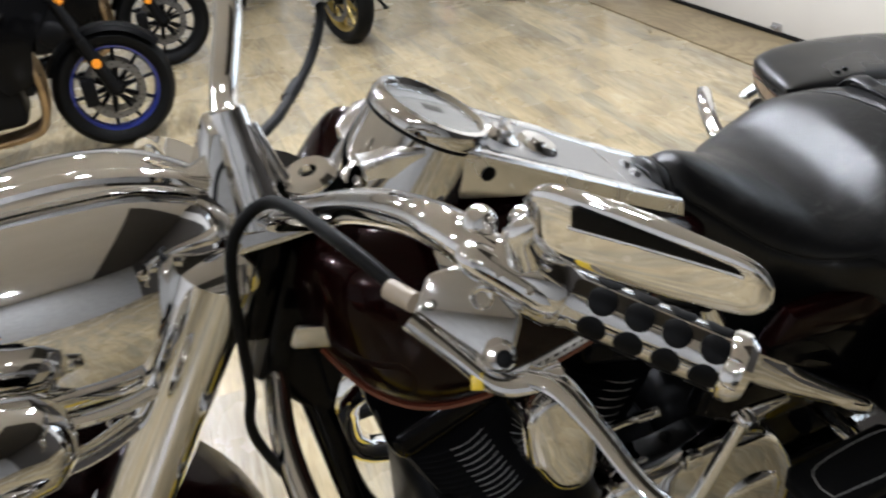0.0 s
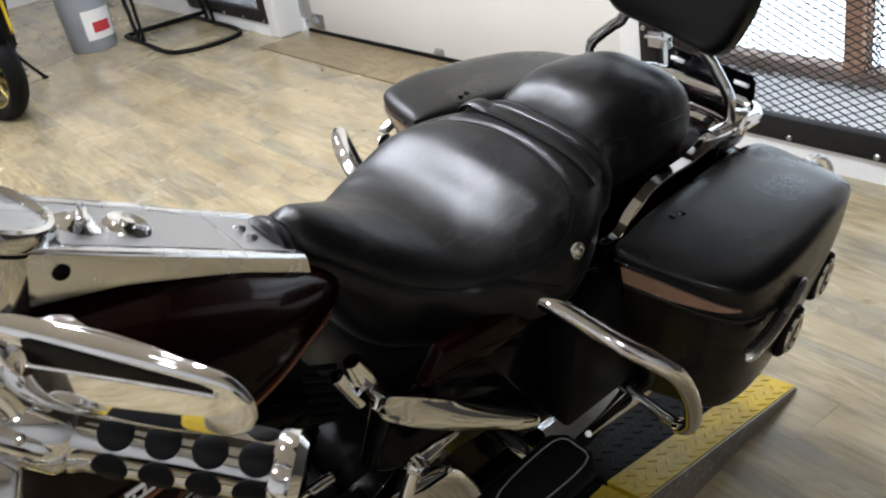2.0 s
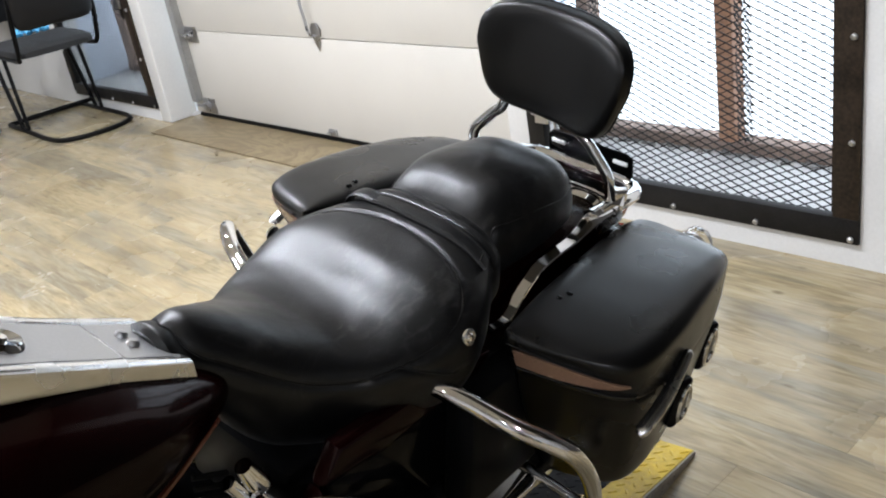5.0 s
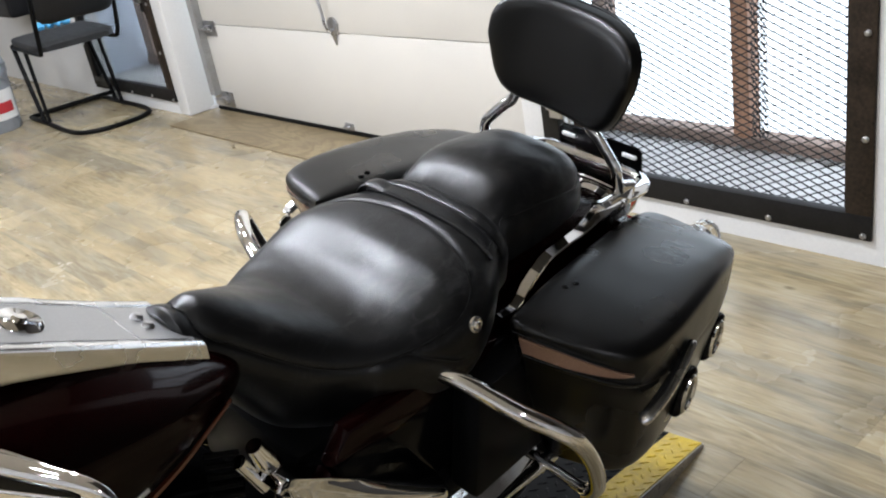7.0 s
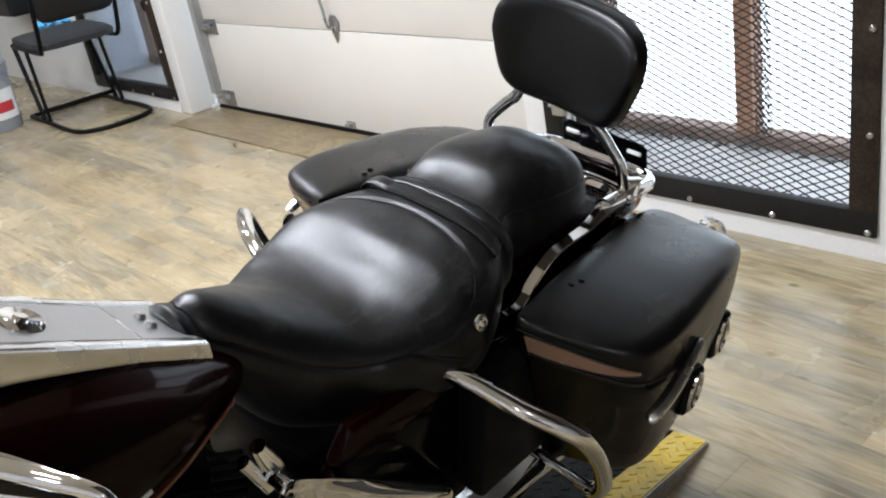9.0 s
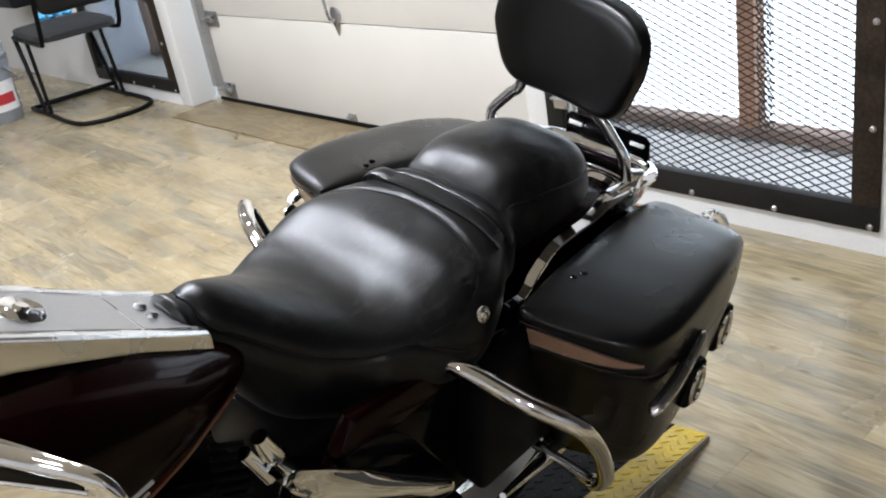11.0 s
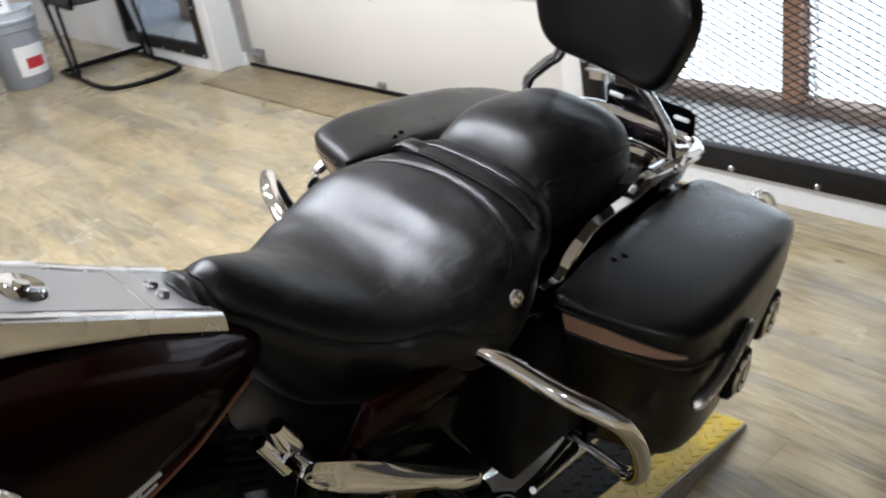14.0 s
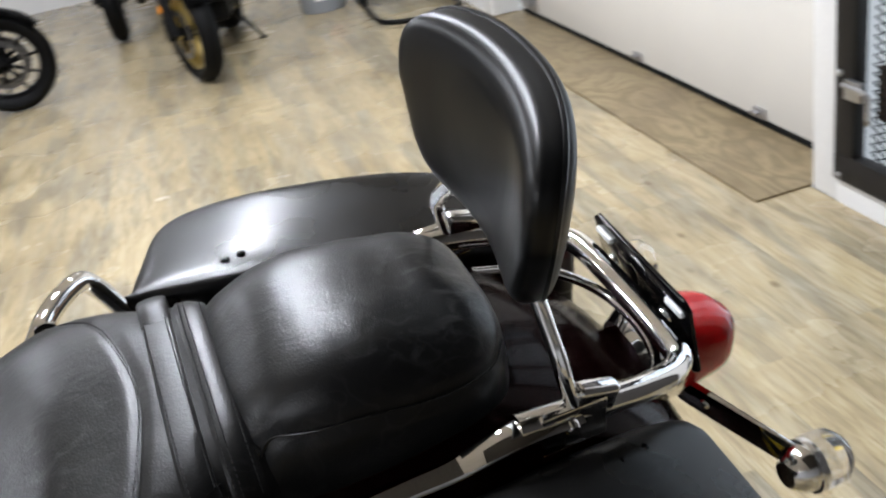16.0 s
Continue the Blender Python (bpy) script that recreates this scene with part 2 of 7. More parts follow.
def plank_material():
    """Pale worn plank floor: planks differ by object, with long soft grain, knots, grey wear and scuffs."""
    m = bpy.data.materials.new("worn plank floor")
    m.use_nodes = True
    n, l = m.node_tree.nodes, m.node_tree.links
    b = n["Principled BSDF"]
    geo, info = n.new("ShaderNodeNewGeometry"), n.new("ShaderNodeObjectInfo")

    def noise(scale, detail, warp, src):
        t = n.new("ShaderNodeTexNoise")
        t.inputs["Scale"].default_value, t.inputs["Detail"].default_value, t.inputs["Distortion"].default_value = scale, detail, warp
        l.new(src, t.inputs["Vector"])
        return t.outputs[0]

    def span(src, a0, a1, b0, b1):
        r = n.new("ShaderNodeMapRange")
        r.inputs["From Min"].default_value, r.inputs["From Max"].default_value = a0, a1
        r.inputs["To Min"].default_value, r.inputs["To Max"].default_value = b0, b1
        l.new(src, r.inputs["Value"])
        return r.outputs[0]

    def mix(kind, fac, a, colour):
        x = n.new("ShaderNodeMix")
        x.data_type, x.blend_type = "RGBA", kind
        l.new(fac, x.inputs["Factor"])
        l.new(a, x.inputs["A"])
        x.inputs["B"].default_value = colour
        return x.outputs["Result"]

    off = n.new("ShaderNodeVectorMath")
    off.operation = "SCALE"
    off.inputs[0].default_value = (13.0, 7.0, 3.0)
    l.new(info.outputs["Random"], off.inputs["Scale"])
    add = n.new("ShaderNodeVectorMath")
    add.operation = "ADD"
    l.new(geo.outputs["Position"], add.inputs[0])
    l.new(off.outputs[0], add.inputs[1])
    mp = n.new("ShaderNodeMapping")
    mp.inputs["Scale"].default_value = (11, 1.7, 1)
    l.new(add.outputs[0], mp.inputs[0])
    fm = n.new("ShaderNodeMapping")
    fm.inputs["Scale"].default_value = (60, 5, 1)
    l.new(add.outputs[0], fm.inputs[0])
    figure = noise(1.5, 5, 2.2, mp.outputs[0])
    fine = noise(1.6, 6, 0.6, fm.outputs[0])
    cr = n.new("ShaderNodeValToRGB")
    cr.color_ramp.elements[0].position, cr.color_ramp.elements[1].position = 0.30, 0.66
    cr.color_ramp.elements[0].color, cr.color_ramp.elements[1].color = (0.275, 0.22, 0.135, 1), (0.40, 0.335, 0.215, 1)
    e = cr.color_ramp.elements.new(0.47)
    e.color = (0.345, 0.275, 0.16, 1)
    l.new(figure, cr.inputs[0])
    col = mix("MULTIPLY", span(fine, 0.47, 0.70, 0, 0.50), cr.outputs[0], (0.52, 0.49, 0.45, 1))
    # grey wear in long patches, dark smudges and knots
    col = mix("MULTIPLY", span(noise(0.6, 4, 0.8, mp.outputs[0]), 0.44, 0.62, 0, 1), col, (0.70, 0.74, 0.84, 1))
    col = mix("MULTIPLY", span(noise(2.1, 6, 0.5, geo.outputs["Position"]), 0.48, 0.72, 0, 0.6), col, (0.60, 0.57, 0.54, 1))
    km = n.new("ShaderNodeMapping")
    km.inputs["Scale"].default_value = (9, 5, 1)
    l.new(add.outputs[0], km.inputs[0])
    knot = n.new("ShaderNodeTexVoronoi")
    knot.inputs["Scale"].default_value = 0.8
    l.new(km.outputs[0], knot.inputs["Vector"])
    col = mix("MULTIPLY", span(knot.outputs["Distance"], 0.03, 0.11, 0.8, 0.0), col, (0.38, 0.33, 0.27, 1))
    sc = n.new("ShaderNodeVectorMath")
    sc.operation = "SCALE"
    l.new(col, sc.inputs[0])
    l.new(span(info.outputs["Random"], 0, 1, 0.93, 1.08), sc.inputs["Scale"])
    l.new(sc.outputs[0], b.inputs["Base Color"])
    l.new(span(noise(1.7, 6, 0, geo.outputs["Position"]), 0.3, 0.7, 0.16, 0.34), b.inputs["Roughness"])
    bp = n.new("ShaderNodeBump")
    bp.inputs["Strength"].default_value, bp.inputs["Distance"].default_value = 0.10, 0.002
    l.new(fine, bp.inputs["Height"])
    l.new(bp.outputs[0], b.inputs["Normal"])
    return m


PLANK = plank_material()
SUBFLOOR = material("dark floor joint", (0.20, 0.16, 0.10), 0.7, 0, 0.3, 5, 60, 0.2)


def plywood_material():
    m = bpy.data.materials.new("stained plywood")
    m.use_nodes = True
    n, l = m.node_tree.nodes, m.node_tree.links
    b = n["Principled BSDF"]
    geo = n.new("ShaderNodeNewGeometry")
    mp = n.new("ShaderNodeMapping")
    mp.inputs["Scale"].default_value = (3.0, 0.9, 1)
    l.new(geo.outputs["Position"], mp.inputs[0])
    w = n.new("ShaderNodeTexNoise")
    w.inputs["Scale"].default_value, w.inputs["Detail"].default_value, w.inputs["Distortion"].default_value = 1.5, 3, 2.5
    l.new(mp.outputs[0], w.inputs["Vector"])
    wave = n.new("ShaderNodeMath")
    wave.operation = "PINGPONG"
    wave.inputs[1].default_value = 0.11
    l.new(w.outputs[0], wave.inputs[0])
    cr = n.new("ShaderNodeValToRGB")
    cr.color_ramp.elements[0].position, cr.color_ramp.elements[1].position = 0.0, 0.11
    cr.color_ramp.elements[0].color, cr.color_ramp.elements[1].color = (0.145, 0.106, 0.055, 1), (0.235, 0.183, 0.103, 1)
    l.new(wave.outputs[0], cr.inputs[0])
    stain = n.new("ShaderNodeTexNoise")
    stain.inputs["Scale"].default_value, stain.inputs["Detail"].default_value = 2.6, 6
    l.new(geo.outputs["Position"], stain.inputs["Vector"])
    fade = n.new("ShaderNodeMapRange")
    fade.inputs["From Min"].default_value, fade.inputs["From Max"].default_value = 0.45, 0.72
    fade.inputs["To Max"].default_value = 0.55
    l.new(stain.outputs[0], fade.inputs["Value"])
    mx = n.new("ShaderNodeMix")
    mx.data_type = "RGBA"
    l.new(fade.outputs[0], mx.inputs["Factor"])
    l.new(cr.outputs[0], mx.inputs["A"])
    mx.inputs["B"].default_value = (0.13, 0.095, 0.058, 1)
    l.new(mx.outputs["Result"], b.inputs["Base Color"])
    b.inputs["Roughness"].default_value = 0.5
    return m


PLYWOOD = plywood_material()


# ---- mesh helpers ----
def part(name, bm, mat, parent=None, label="", smooth=True):
    """Links a bmesh as one mesh object under a thing or part."""
    me = bpy.data.meshes.new(name)
    bmesh.ops.recalc_face_normals(bm, faces=bm.faces)
    bm.to_mesh(me)
    bm.free()
    me.materials.append(mat)
    if smooth:
        me.shade_smooth()
        me.set_sharp_from_angle(angle=radians(38))
    ob = new(name, me)
    if parent:
        ob.parent = parent
    if label:
        ob["label"] = label
    return ob


def thing(name, m, label, category, group="", kind=""):
    ob = new(name)
    ob.empty_display_size = 0.05
    ob.matrix_basis = m
    return tagged(ob, label, category, group, kind)


def box(x0, x1, y0, y1, z0, z1, bevel=0.0, segs=2, bm=None):
    own = bmesh.new()
    bmesh.ops.create_cube(own, size=1, matrix=Matrix.Translation(((x0 + x1) / 2, (y0 + y1) / 2, (z0 + z1) / 2)) @ Matrix.Diagonal((x1 - x0, y1 - y0, z1 - z0, 1)))
    if bevel:
        bmesh.ops.bevel(own, geom=own.edges[:], offset=bevel, segments=segs, profile=0.5, affect="EDGES")
    return join(bm, own)


def join(bm, own):
    """Adds own to bm, or returns own where bm is None."""
    if bm is None:
        return own
    me = bpy.data.meshes.new("tmp")
    own.to_mesh(me)
    own.free()
    bm.from_mesh(me)
    bpy.data.meshes.remove(me)
    return bm


def moved(bm, m):
    bmesh.ops.transform(bm, matrix=m, verts=bm.verts[:])
    return bm


def smooth_path(pts, n=8):
    """Catmull-Rom points through pts."""
    p = [Vector(q) for q in pts]
    p = [2 * p[0] - p[1]] + p + [2 * p[-1] - p[-2]]
    out = []
    for i in range(1, len(p) - 2):
        a, b, c, d = p[i - 1:i + 3]
        for k in range(n):
            t = k / n
            out.append(0.5 * (2 * b + (c - a) * t + (2 * a - 5 * b + 4 * c - d) * t * t + (3 * b - a - 3 * c + d) * t ** 3))
    return out + [p[-2]]


def tube(pts, r, n=12, smooth=8, bm=None, flat=1.0, cap=True, radii=None):
    """A round bar along pts; flat squashes it, radii gives one radius a given point."""
    path = smooth_path(pts, smooth) if smooth > 1 and len(pts) > 2 else [Vector(q) for q in pts]
    own = bmesh.new()
    rings = []
    up = Vector((0, 0, 1))
    last = None
    for i, q in enumerate(path):
        d = (path[min(i + 1, len(path) - 1)] - path[max(i - 1, 0)]).normalized()
        if last is None:
            side = d.cross(up if abs(d.z) < 0.9 else Vector((1, 0, 0))).normalized()
        else:
            side = (last - d * last.dot(d)).normalized()
        last = side
        other = d.cross(side)
        rr = r
        if radii:
            f = i / (len(path) - 1) * (len(radii) - 1)
            k = min(int(f), len(radii) - 2)
            rr = radii[k] + (radii[k + 1] - radii[k]) * (f - k)
        rings.append([own.verts.new(q + side * math.cos(a) * rr + other * math.sin(a) * rr * flat) for a in (2 * math.pi * j / n for j in range(n))])
    for a, b in zip(rings, rings[1:]):
        for j in range(n):
            own.faces.new((a[j], a[(j + 1) % n], b[(j + 1) % n], b[j]))
    if cap:
        own.faces.new(rings[0][::-1])
        own.faces.new(rings[-1])
    return join(bm, own)


def lathe(profile, n=32, m=None, bm=None, closed=False):
    """Turns (radius, height) pairs round z."""
    own = bmesh.new()
    rings = []
    for r, h in profile:
        if r < 1e-6:
            rings.append([own.verts.new((0, 0, h))])
        else:
            rings.append([own.verts.new((r * math.cos(2 * math.pi * j / n), r * math.sin(2 * math.pi * j / n), h)) for j in range(n)])
    pairs = list(zip(rings, rings[1:])) + ([(rings[-1], rings[0])] if closed else [])
    for a, b in pairs:
        for j in range(n):
            k = (j + 1) % n
            if len(a) == 1 and len(b) > 1:
                own.faces.new((a[0], b[j], b[k]))
            elif len(b) == 1 and len(a) > 1:
                own.faces.new((a[j], b[0], a[k]))
            elif len(a) > 1:
                own.faces.new((a[j], a[k], b[k], b[j]))
    if m is not None:
        moved(own, m)
    return join(bm, own)


def interp(rows, x):
    """Smooth (cosine-free cubic) table lookup: rows of (x, v...)."""
    if x <= rows[0][0]:
        return rows[0][1:]
    for i in range(len(rows) - 1):
        if x <= rows[i + 1][0]:
            a, b = rows[i], rows[i + 1]
            p, q = rows[max(i - 1, 0)], rows[min(i + 2, len(rows) - 1)]
            h = b[0] - a[0]
            t = (x - a[0]) / h
            out = []
            for k in range(1, len(a)):
                ma = (b[k] - p[k]) / (b[0] - p[0]) * h if b[0] != p[0] else 0
                mb = (q[k] - a[k]) / (q[0] - a[0]) * h if q[0] != a[0] else 0
                out.append((2 * t ** 3 - 3 * t * t + 1) * a[k] + (t ** 3 - 2 * t * t + t) * ma + (-2 * t ** 3 + 3 * t * t) * b[k] + (t ** 3 - t * t) * mb)
            return tuple(out)
    return rows[-1][1:]


def loft(rows, n=40, steps=40, top_e=2.4, low_e=3.0, y_mid=0.0, bm=None, x_from=None, x_to=None):
    """A body along x. rows: x, half width, bottom z, middle z (widest), top z; rounded by superellipses."""
    own = bmesh.new()
    x0, x1 = (rows[0][0] if x_from is None else x_from), (rows[-1][0] if x_to is None else x_to)
    rings = []
    for i in range(steps + 1):
        x = x0 + (x1 - x0) * i / steps
        w, zb, zm, zt = interp(rows, x)
        w = max(w, 0.002)
        ring = []
        for j in range(n):
            a = 2 * math.pi * j / n
            c, s = math.cos(a), math.sin(a)
            e = (top_e(x) if callable(top_e) else top_e) if s >= 0 else low_e
            k = (abs(c) ** e + abs(s) ** e) ** (-1 / e)
            ring.append(own.verts.new((x, y_mid + w * c * k, zm + (zt - zm if s >= 0 else zm - zb) * s * k)))
        rings.append(ring)
    for a, b in zip(rings, rings[1:]):
        for j in range(n):
            own.faces.new((a[j], a[(j + 1) % n], b[(j + 1) % n], b[j]))
    own.faces.new(rings[0][::-1])
    own.faces.new(rings[-1])
    return join(bm, own)


def prism(outline, depth, m=None, bevel=0.0, segs=2, bm=None):
    """A flat outline (x, y) given thickness along z."""
    own = bmesh.new()
    low = [own.verts.new((x, y, 0)) for x, y in outline]
    top = [own.verts.new((x, y, depth)) for x, y in outline]
    k = len(outline)
    own.faces.new(low[::-1])
    own.faces.new(top)
    for i in range(k):
        own.faces.new((low[i], low[(i + 1) % k], top[(i + 1) % k], top[i]))
    if bevel:
        rim = [e for e in own.edges if abs(e.verts[0].co.z - e.verts[1].co.z) < 1e-6]
        bmesh.ops.bevel(own, geom=rim, offset=bevel, segments=segs, profile=0.5, affect="EDGES")
    if m is not None:
        moved(own, m)
    return join(bm, own)


def aim(a, b):
    """The pose at a whose z axis points to b."""
    return Matrix.Translation(a) @ (Vector(b) - Vector(a)).to_track_quat("Z", "Y").to_matrix().to_4x4()


def bolt_bm(r=0.008, h=0.006):
    return lathe([(0, h), (r * 0.6, h * 0.95), (r * 0.95, h * 0.5), (r, 0), (0, 0)], 12)

# ---- the room ----
X_WALL, X_DOOR, Y_JAMB_A, Y_JAMB_B = 2.775, 2.95, 2.65, 5.78
X_WEST, Y_SOUTH, Y_NORTH, H_ROOM = -5.2, -4.0, 10.2, 3.3


def slab(name, x0, x1, y0, y1, z0, z1, mat, label, category, bevel=0.0):
    return tagged(part(name, box(x0, x1, y0, y1, z0, z1, bevel), mat, None, "", bevel > 0), label, category, kind="structure")


floor = slab("floor", X_WEST, 3.3, Y_SOUTH, Y_NORTH, -0.12, -0.004, SUBFLOOR, "worn pale plank floor of the workshop", "floor")
slab("ceiling", X_WEST, 3.3, Y_SOUTH, Y_NORTH, H_ROOM, H_ROOM + 0.1, CEILING, "beige painted ceiling of the workshop", "ceiling")
# Added dark panel, never in view: cuts bounce and keeps seat reflections black.
slab("ceiling_shade_panel", 0.75, X_WALL, Y_SOUTH, 0.80, H_ROOM - 0.06, H_ROOM, UNSEEN_DARK, "added dark panel under the ceiling, out of view, to cut reflected light", "ceiling")
slab("wall_west", X_WEST - 0.15, X_WEST, Y_SOUTH, Y_NORTH, 0, H_ROOM, DARK_WALL, "plain white painted wall", "wall")
slab("wall_south", X_WEST, 3.3, Y_SOUTH - 0.15, Y_SOUTH, 0, H_ROOM, UNSEEN_GREY, "plain wall out of view, grey to dim what the seat reflects", "wall")
slab("wall_north", X_WEST, 3.3, Y_NORTH, Y_NORTH + 0.15, 0, H_ROOM, PLASTER, "plain white painted wall", "wall")

# gate openings in the east wall: y from, y to
GATE_A, GATE_B = (1.172, 2.53), (5.92, 7.28)
GATE_LOW, GATE_TOP = 0.085, 2.25
# Unseen stretches of wall, coloured dark so the saddle and lids reflect black.
slab("wall_east_south", X_WALL, X_WALL + 0.16, Y_SOUTH, 0.70, 0, H_ROOM, UNSEEN_DARK, "plain wall out of view, darkened to keep reflections black", "wall")
slab("wall_over_gate", X_WALL, X_WALL + 0.16, *GATE_A, GATE_TOP, H_ROOM, UNSEEN_DARK, "dark stained boards over the gate", "wall")
east = box(X_WALL, X_WALL + 0.16, 0.70, GATE_A[0], 0, H_ROOM)
box(X_WALL, X_WALL + 0.16, *GATE_A, 0, GATE_LOW, bm=east)
box(X_WALL, X_DOOR + 0.02, GATE_A[1], Y_JAMB_A, 0, H_ROOM, 0.006, bm=east)
tagged(part("wall_east", east, PLASTER), "white painted wall with a low curb under the mesh gate", "wall", kind="structure")
east = box(X_WALL, X_DOOR + 0.02, Y_JAMB_B, GATE_B[0], 0, H_ROOM, 0.006)
box(X_WALL, X_WALL + 0.16, *GATE_B, 0, GATE_LOW, bm=east)
box(X_WALL, X_WALL + 0.16, *GATE_B, GATE_TOP, H_ROOM, bm=east)
box(X_WALL, X_WALL + 0.16, GATE_B[1], Y_NORTH, 0, H_ROOM, bm=east)
tagged(part("wall_east_far", east, PLASTER), "white painted pillar and wall beside the mesh window", "wall", kind="structure")
slab("wall_lintel", X_WALL, X_DOOR + 0.02, Y_JAMB_A, Y_JAMB_B, 2.9, H_ROOM, PLASTER, "white painted wall over the roller door", "wall")

# sectional garage door: each panel a part
door = tagged(new("door_1"), "closed white sectional garage door with steel fittings", "garage door", kind="structure")
for z0, z1 in ((0.03, 0.582), (0.586, 1.17), (1.174, 1.76), (1.764, 2.35), (2.354, 2.92)):
    part("panel", box(X_DOOR, X_DOOR + 0.045, Y_JAMB_A, Y_JAMB_B - 0.06, z0, z1, 0.004), DOOR_PAINT, door)
part("bottom_seal", tube([(X_DOOR + 0.012, Y_JAMB_A, 0.018), (X_DOOR + 0.012, Y_JAMB_B - 0.1, 0.018)], 0.02, 10), RUBBER, door, "black rubber seal")
for y in (4.185, 3.2):
    b = box(X_DOOR - 0.012, X_DOOR, y - 0.035, y + 0.035, 0.035, 0.075, 0.003)
    box(X_DOOR - 0.03, X_DOOR - 0.01, y - 0.012, y + 0.03, 0.05, 0.062, 0.003, bm=b)
    part("bottom_bracket", b, STEEL, door, "small steel bracket")
lock = prism([(0, -0.10), (0.028, -0.03), (0.045, 0.015), (0.02, 0.05), (-0.02, 0.05), (-0.045, 0.015), (-0.028, -0.03)], 0.006, Matrix.Translation((X_DOOR - 0.006, 4.143, 0.62)) @ Matrix.Rotation(radians(-90), 4, "Y") @ Matrix.Rotation(radians(-90), 4, "Z"), 0.002)
lockp = part("lock_plate", lock, STEEL, door, "steel lock plate")
part("lock_handle", tube([(X_DOOR - 0.012, 4.143, 0.60), (X_DOOR - 0.05, 4.143, 0.62), (X_DOOR - 0.05, 4.16, 0.70), (X_DOOR - 0.045, 4.18, 0.80), (X_DOOR - 0.03, 4.16, 0.86)], 0.009, 8), STEEL, lockp)
# vertical track with roller hinges
track = box(X_DOOR - 0.05, X_DOOR - 0.044, 5.60, 5.66, 0.12, 2.9)
box(X_DOOR - 0.05, X_DOOR + 0.0, 5.655, 5.661, 0.12, 2.9, bm=track)
box(X_DOOR - 0.05, X_DOOR - 0.0, 5.60, 5.604, 0.12, 2.9, bm=track)
part("door_track", track, GREY_PAINT, door, "galvanised steel track", False)
for z in (0.09, 0.56, 1.17):
    b = box(X_DOOR - 0.006, X_DOOR + 0.002, 5.45, 5.60, z - 0.05, z + 0.05, 0.004)
    tube([(X_DOOR - 0.03, 5.47, z), (X_DOOR - 0.03, 5.64, z)], 0.008, 8, bm=b)
    box(X_DOOR - 0.04, X_DOOR, 5.5, 5.56, z - 0.02, z + 0.02, 0.003, bm=b)
    part("roller_hinge", b, STEEL, door, "steel roller hinge")


def diamond_mesh(y0, y1, z0, z1, x, dy=0.062, dz=0.028, r=0.0016):
    """Expanded steel mesh: zigzag strands that meet at the knuckles."""
    bm = bmesh.new()
    verts, faces = [], []
    rows = int((z1 - z0) / dz)
    cols = int((y1 - y0) / dy)
    for i in range(rows + 1):
        for s in (1, -1):
            pts = []
            for j in range(cols * 2 + 1):
                y = y0 + j * dy / 2
                z = z0 + i * dz + (dz / 2 * s if j % 2 else 0)
                pts.append((y, z))
            base = len(verts)
            for y, z in pts:
                verts += [(x - r, y, z - r * 0.9), (x + r, y, z - r * 0.9), (x + r, y, z + r * 0.9), (x - r, y, z + r * 0.9)]
            for j in range(len(pts) - 1):
                a = base + 4 * j
                for k in range(4):
                    faces.append((a + k, a + (k + 1) % 4, a + 4 + (k + 1) % 4, a + 4 + k))
    me = bpy.data.meshes.new("mesh")
    me.from_pydata(verts, [], faces)
    bm.from_mesh(me)
    bpy.data.meshes.remove(me)
    return bm


def mesh_gate(name, y0, y1, dy, dz, label):
    """Iron-framed gate of expanded mesh, set over the opening on the room side."""
    g = tagged(new(name), label, "mesh gate", kind="structure")
    w, x0, x1 = 0.085, X_WALL - 0.014, X_WALL + 0.03
    part("bottom_rail", box(x0, x1, y0, y1, GATE_LOW, GATE_LOW + w, 0.003), IRON, g)
    part("top_rail", box(x0, x1, y0, y1, GATE_TOP - w, GATE_TOP, 0.003), IRON, g)
    part("stile", box(x0 + 0.001, x1 - 0.001, y0, y0 + w, GATE_LOW + w, GATE_TOP - w, 0.003), RUST, g)
    part("stile", box(x0 + 0.001, x1 - 0.001, y1 - w, y1, GATE_LOW + w, GATE_TOP - w, 0.003), IRON, g)
    part("inner_angle", box(x1 - 0.01, x1 + 0.03, y0 + w, y0 + w + 0.02, GATE_LOW + w, GATE_TOP - w, 0.003), RUST, g)
    ob = part("mesh_panel", diamond_mesh(y0 + 0.05, y1 - 0.05, GATE_LOW + 0.05, GATE_TOP - 0.06, x1 + 0.004, dy, dz, 0.0021), IRON, g, "black expanded steel mesh", False)
    tagged(ob, kind="stuff")
    n = round((y1 - y0) / 0.335)
    spots = [(y0 + 0.025 + (y1 - y0 - 0.05) * i / n, GATE_LOW + 0.016) for i in range(n + 1)]
    spots += [(y, GATE_LOW + 0.016 + 0.325 * k) for y in (y0 + 0.025, y1 - 0.025) for k in range(1, 6)]
    first = None
    for y, z in spots:
        m = Matrix.Translation((x0, y, z)) @ Matrix.Rotation(radians(-90), 4, "Y")
        if first is None:
            first = part("bolt", bolt_bm(0.011, 0.008), STEEL, g)
            ob = first
        else:
            ob = new("bolt", first.data)
            ob.parent = g
        ob.matrix_basis = m
    return g


gate_a = mesh_gate("gate_1", *GATE_A, 0.060, 0.027, "black iron gate of expanded steel mesh, rusty at its edge")
gate_b = mesh_gate("gate_2", *GATE_B, 0.036, 0.034, "black iron gate of expanded mesh behind the chair")
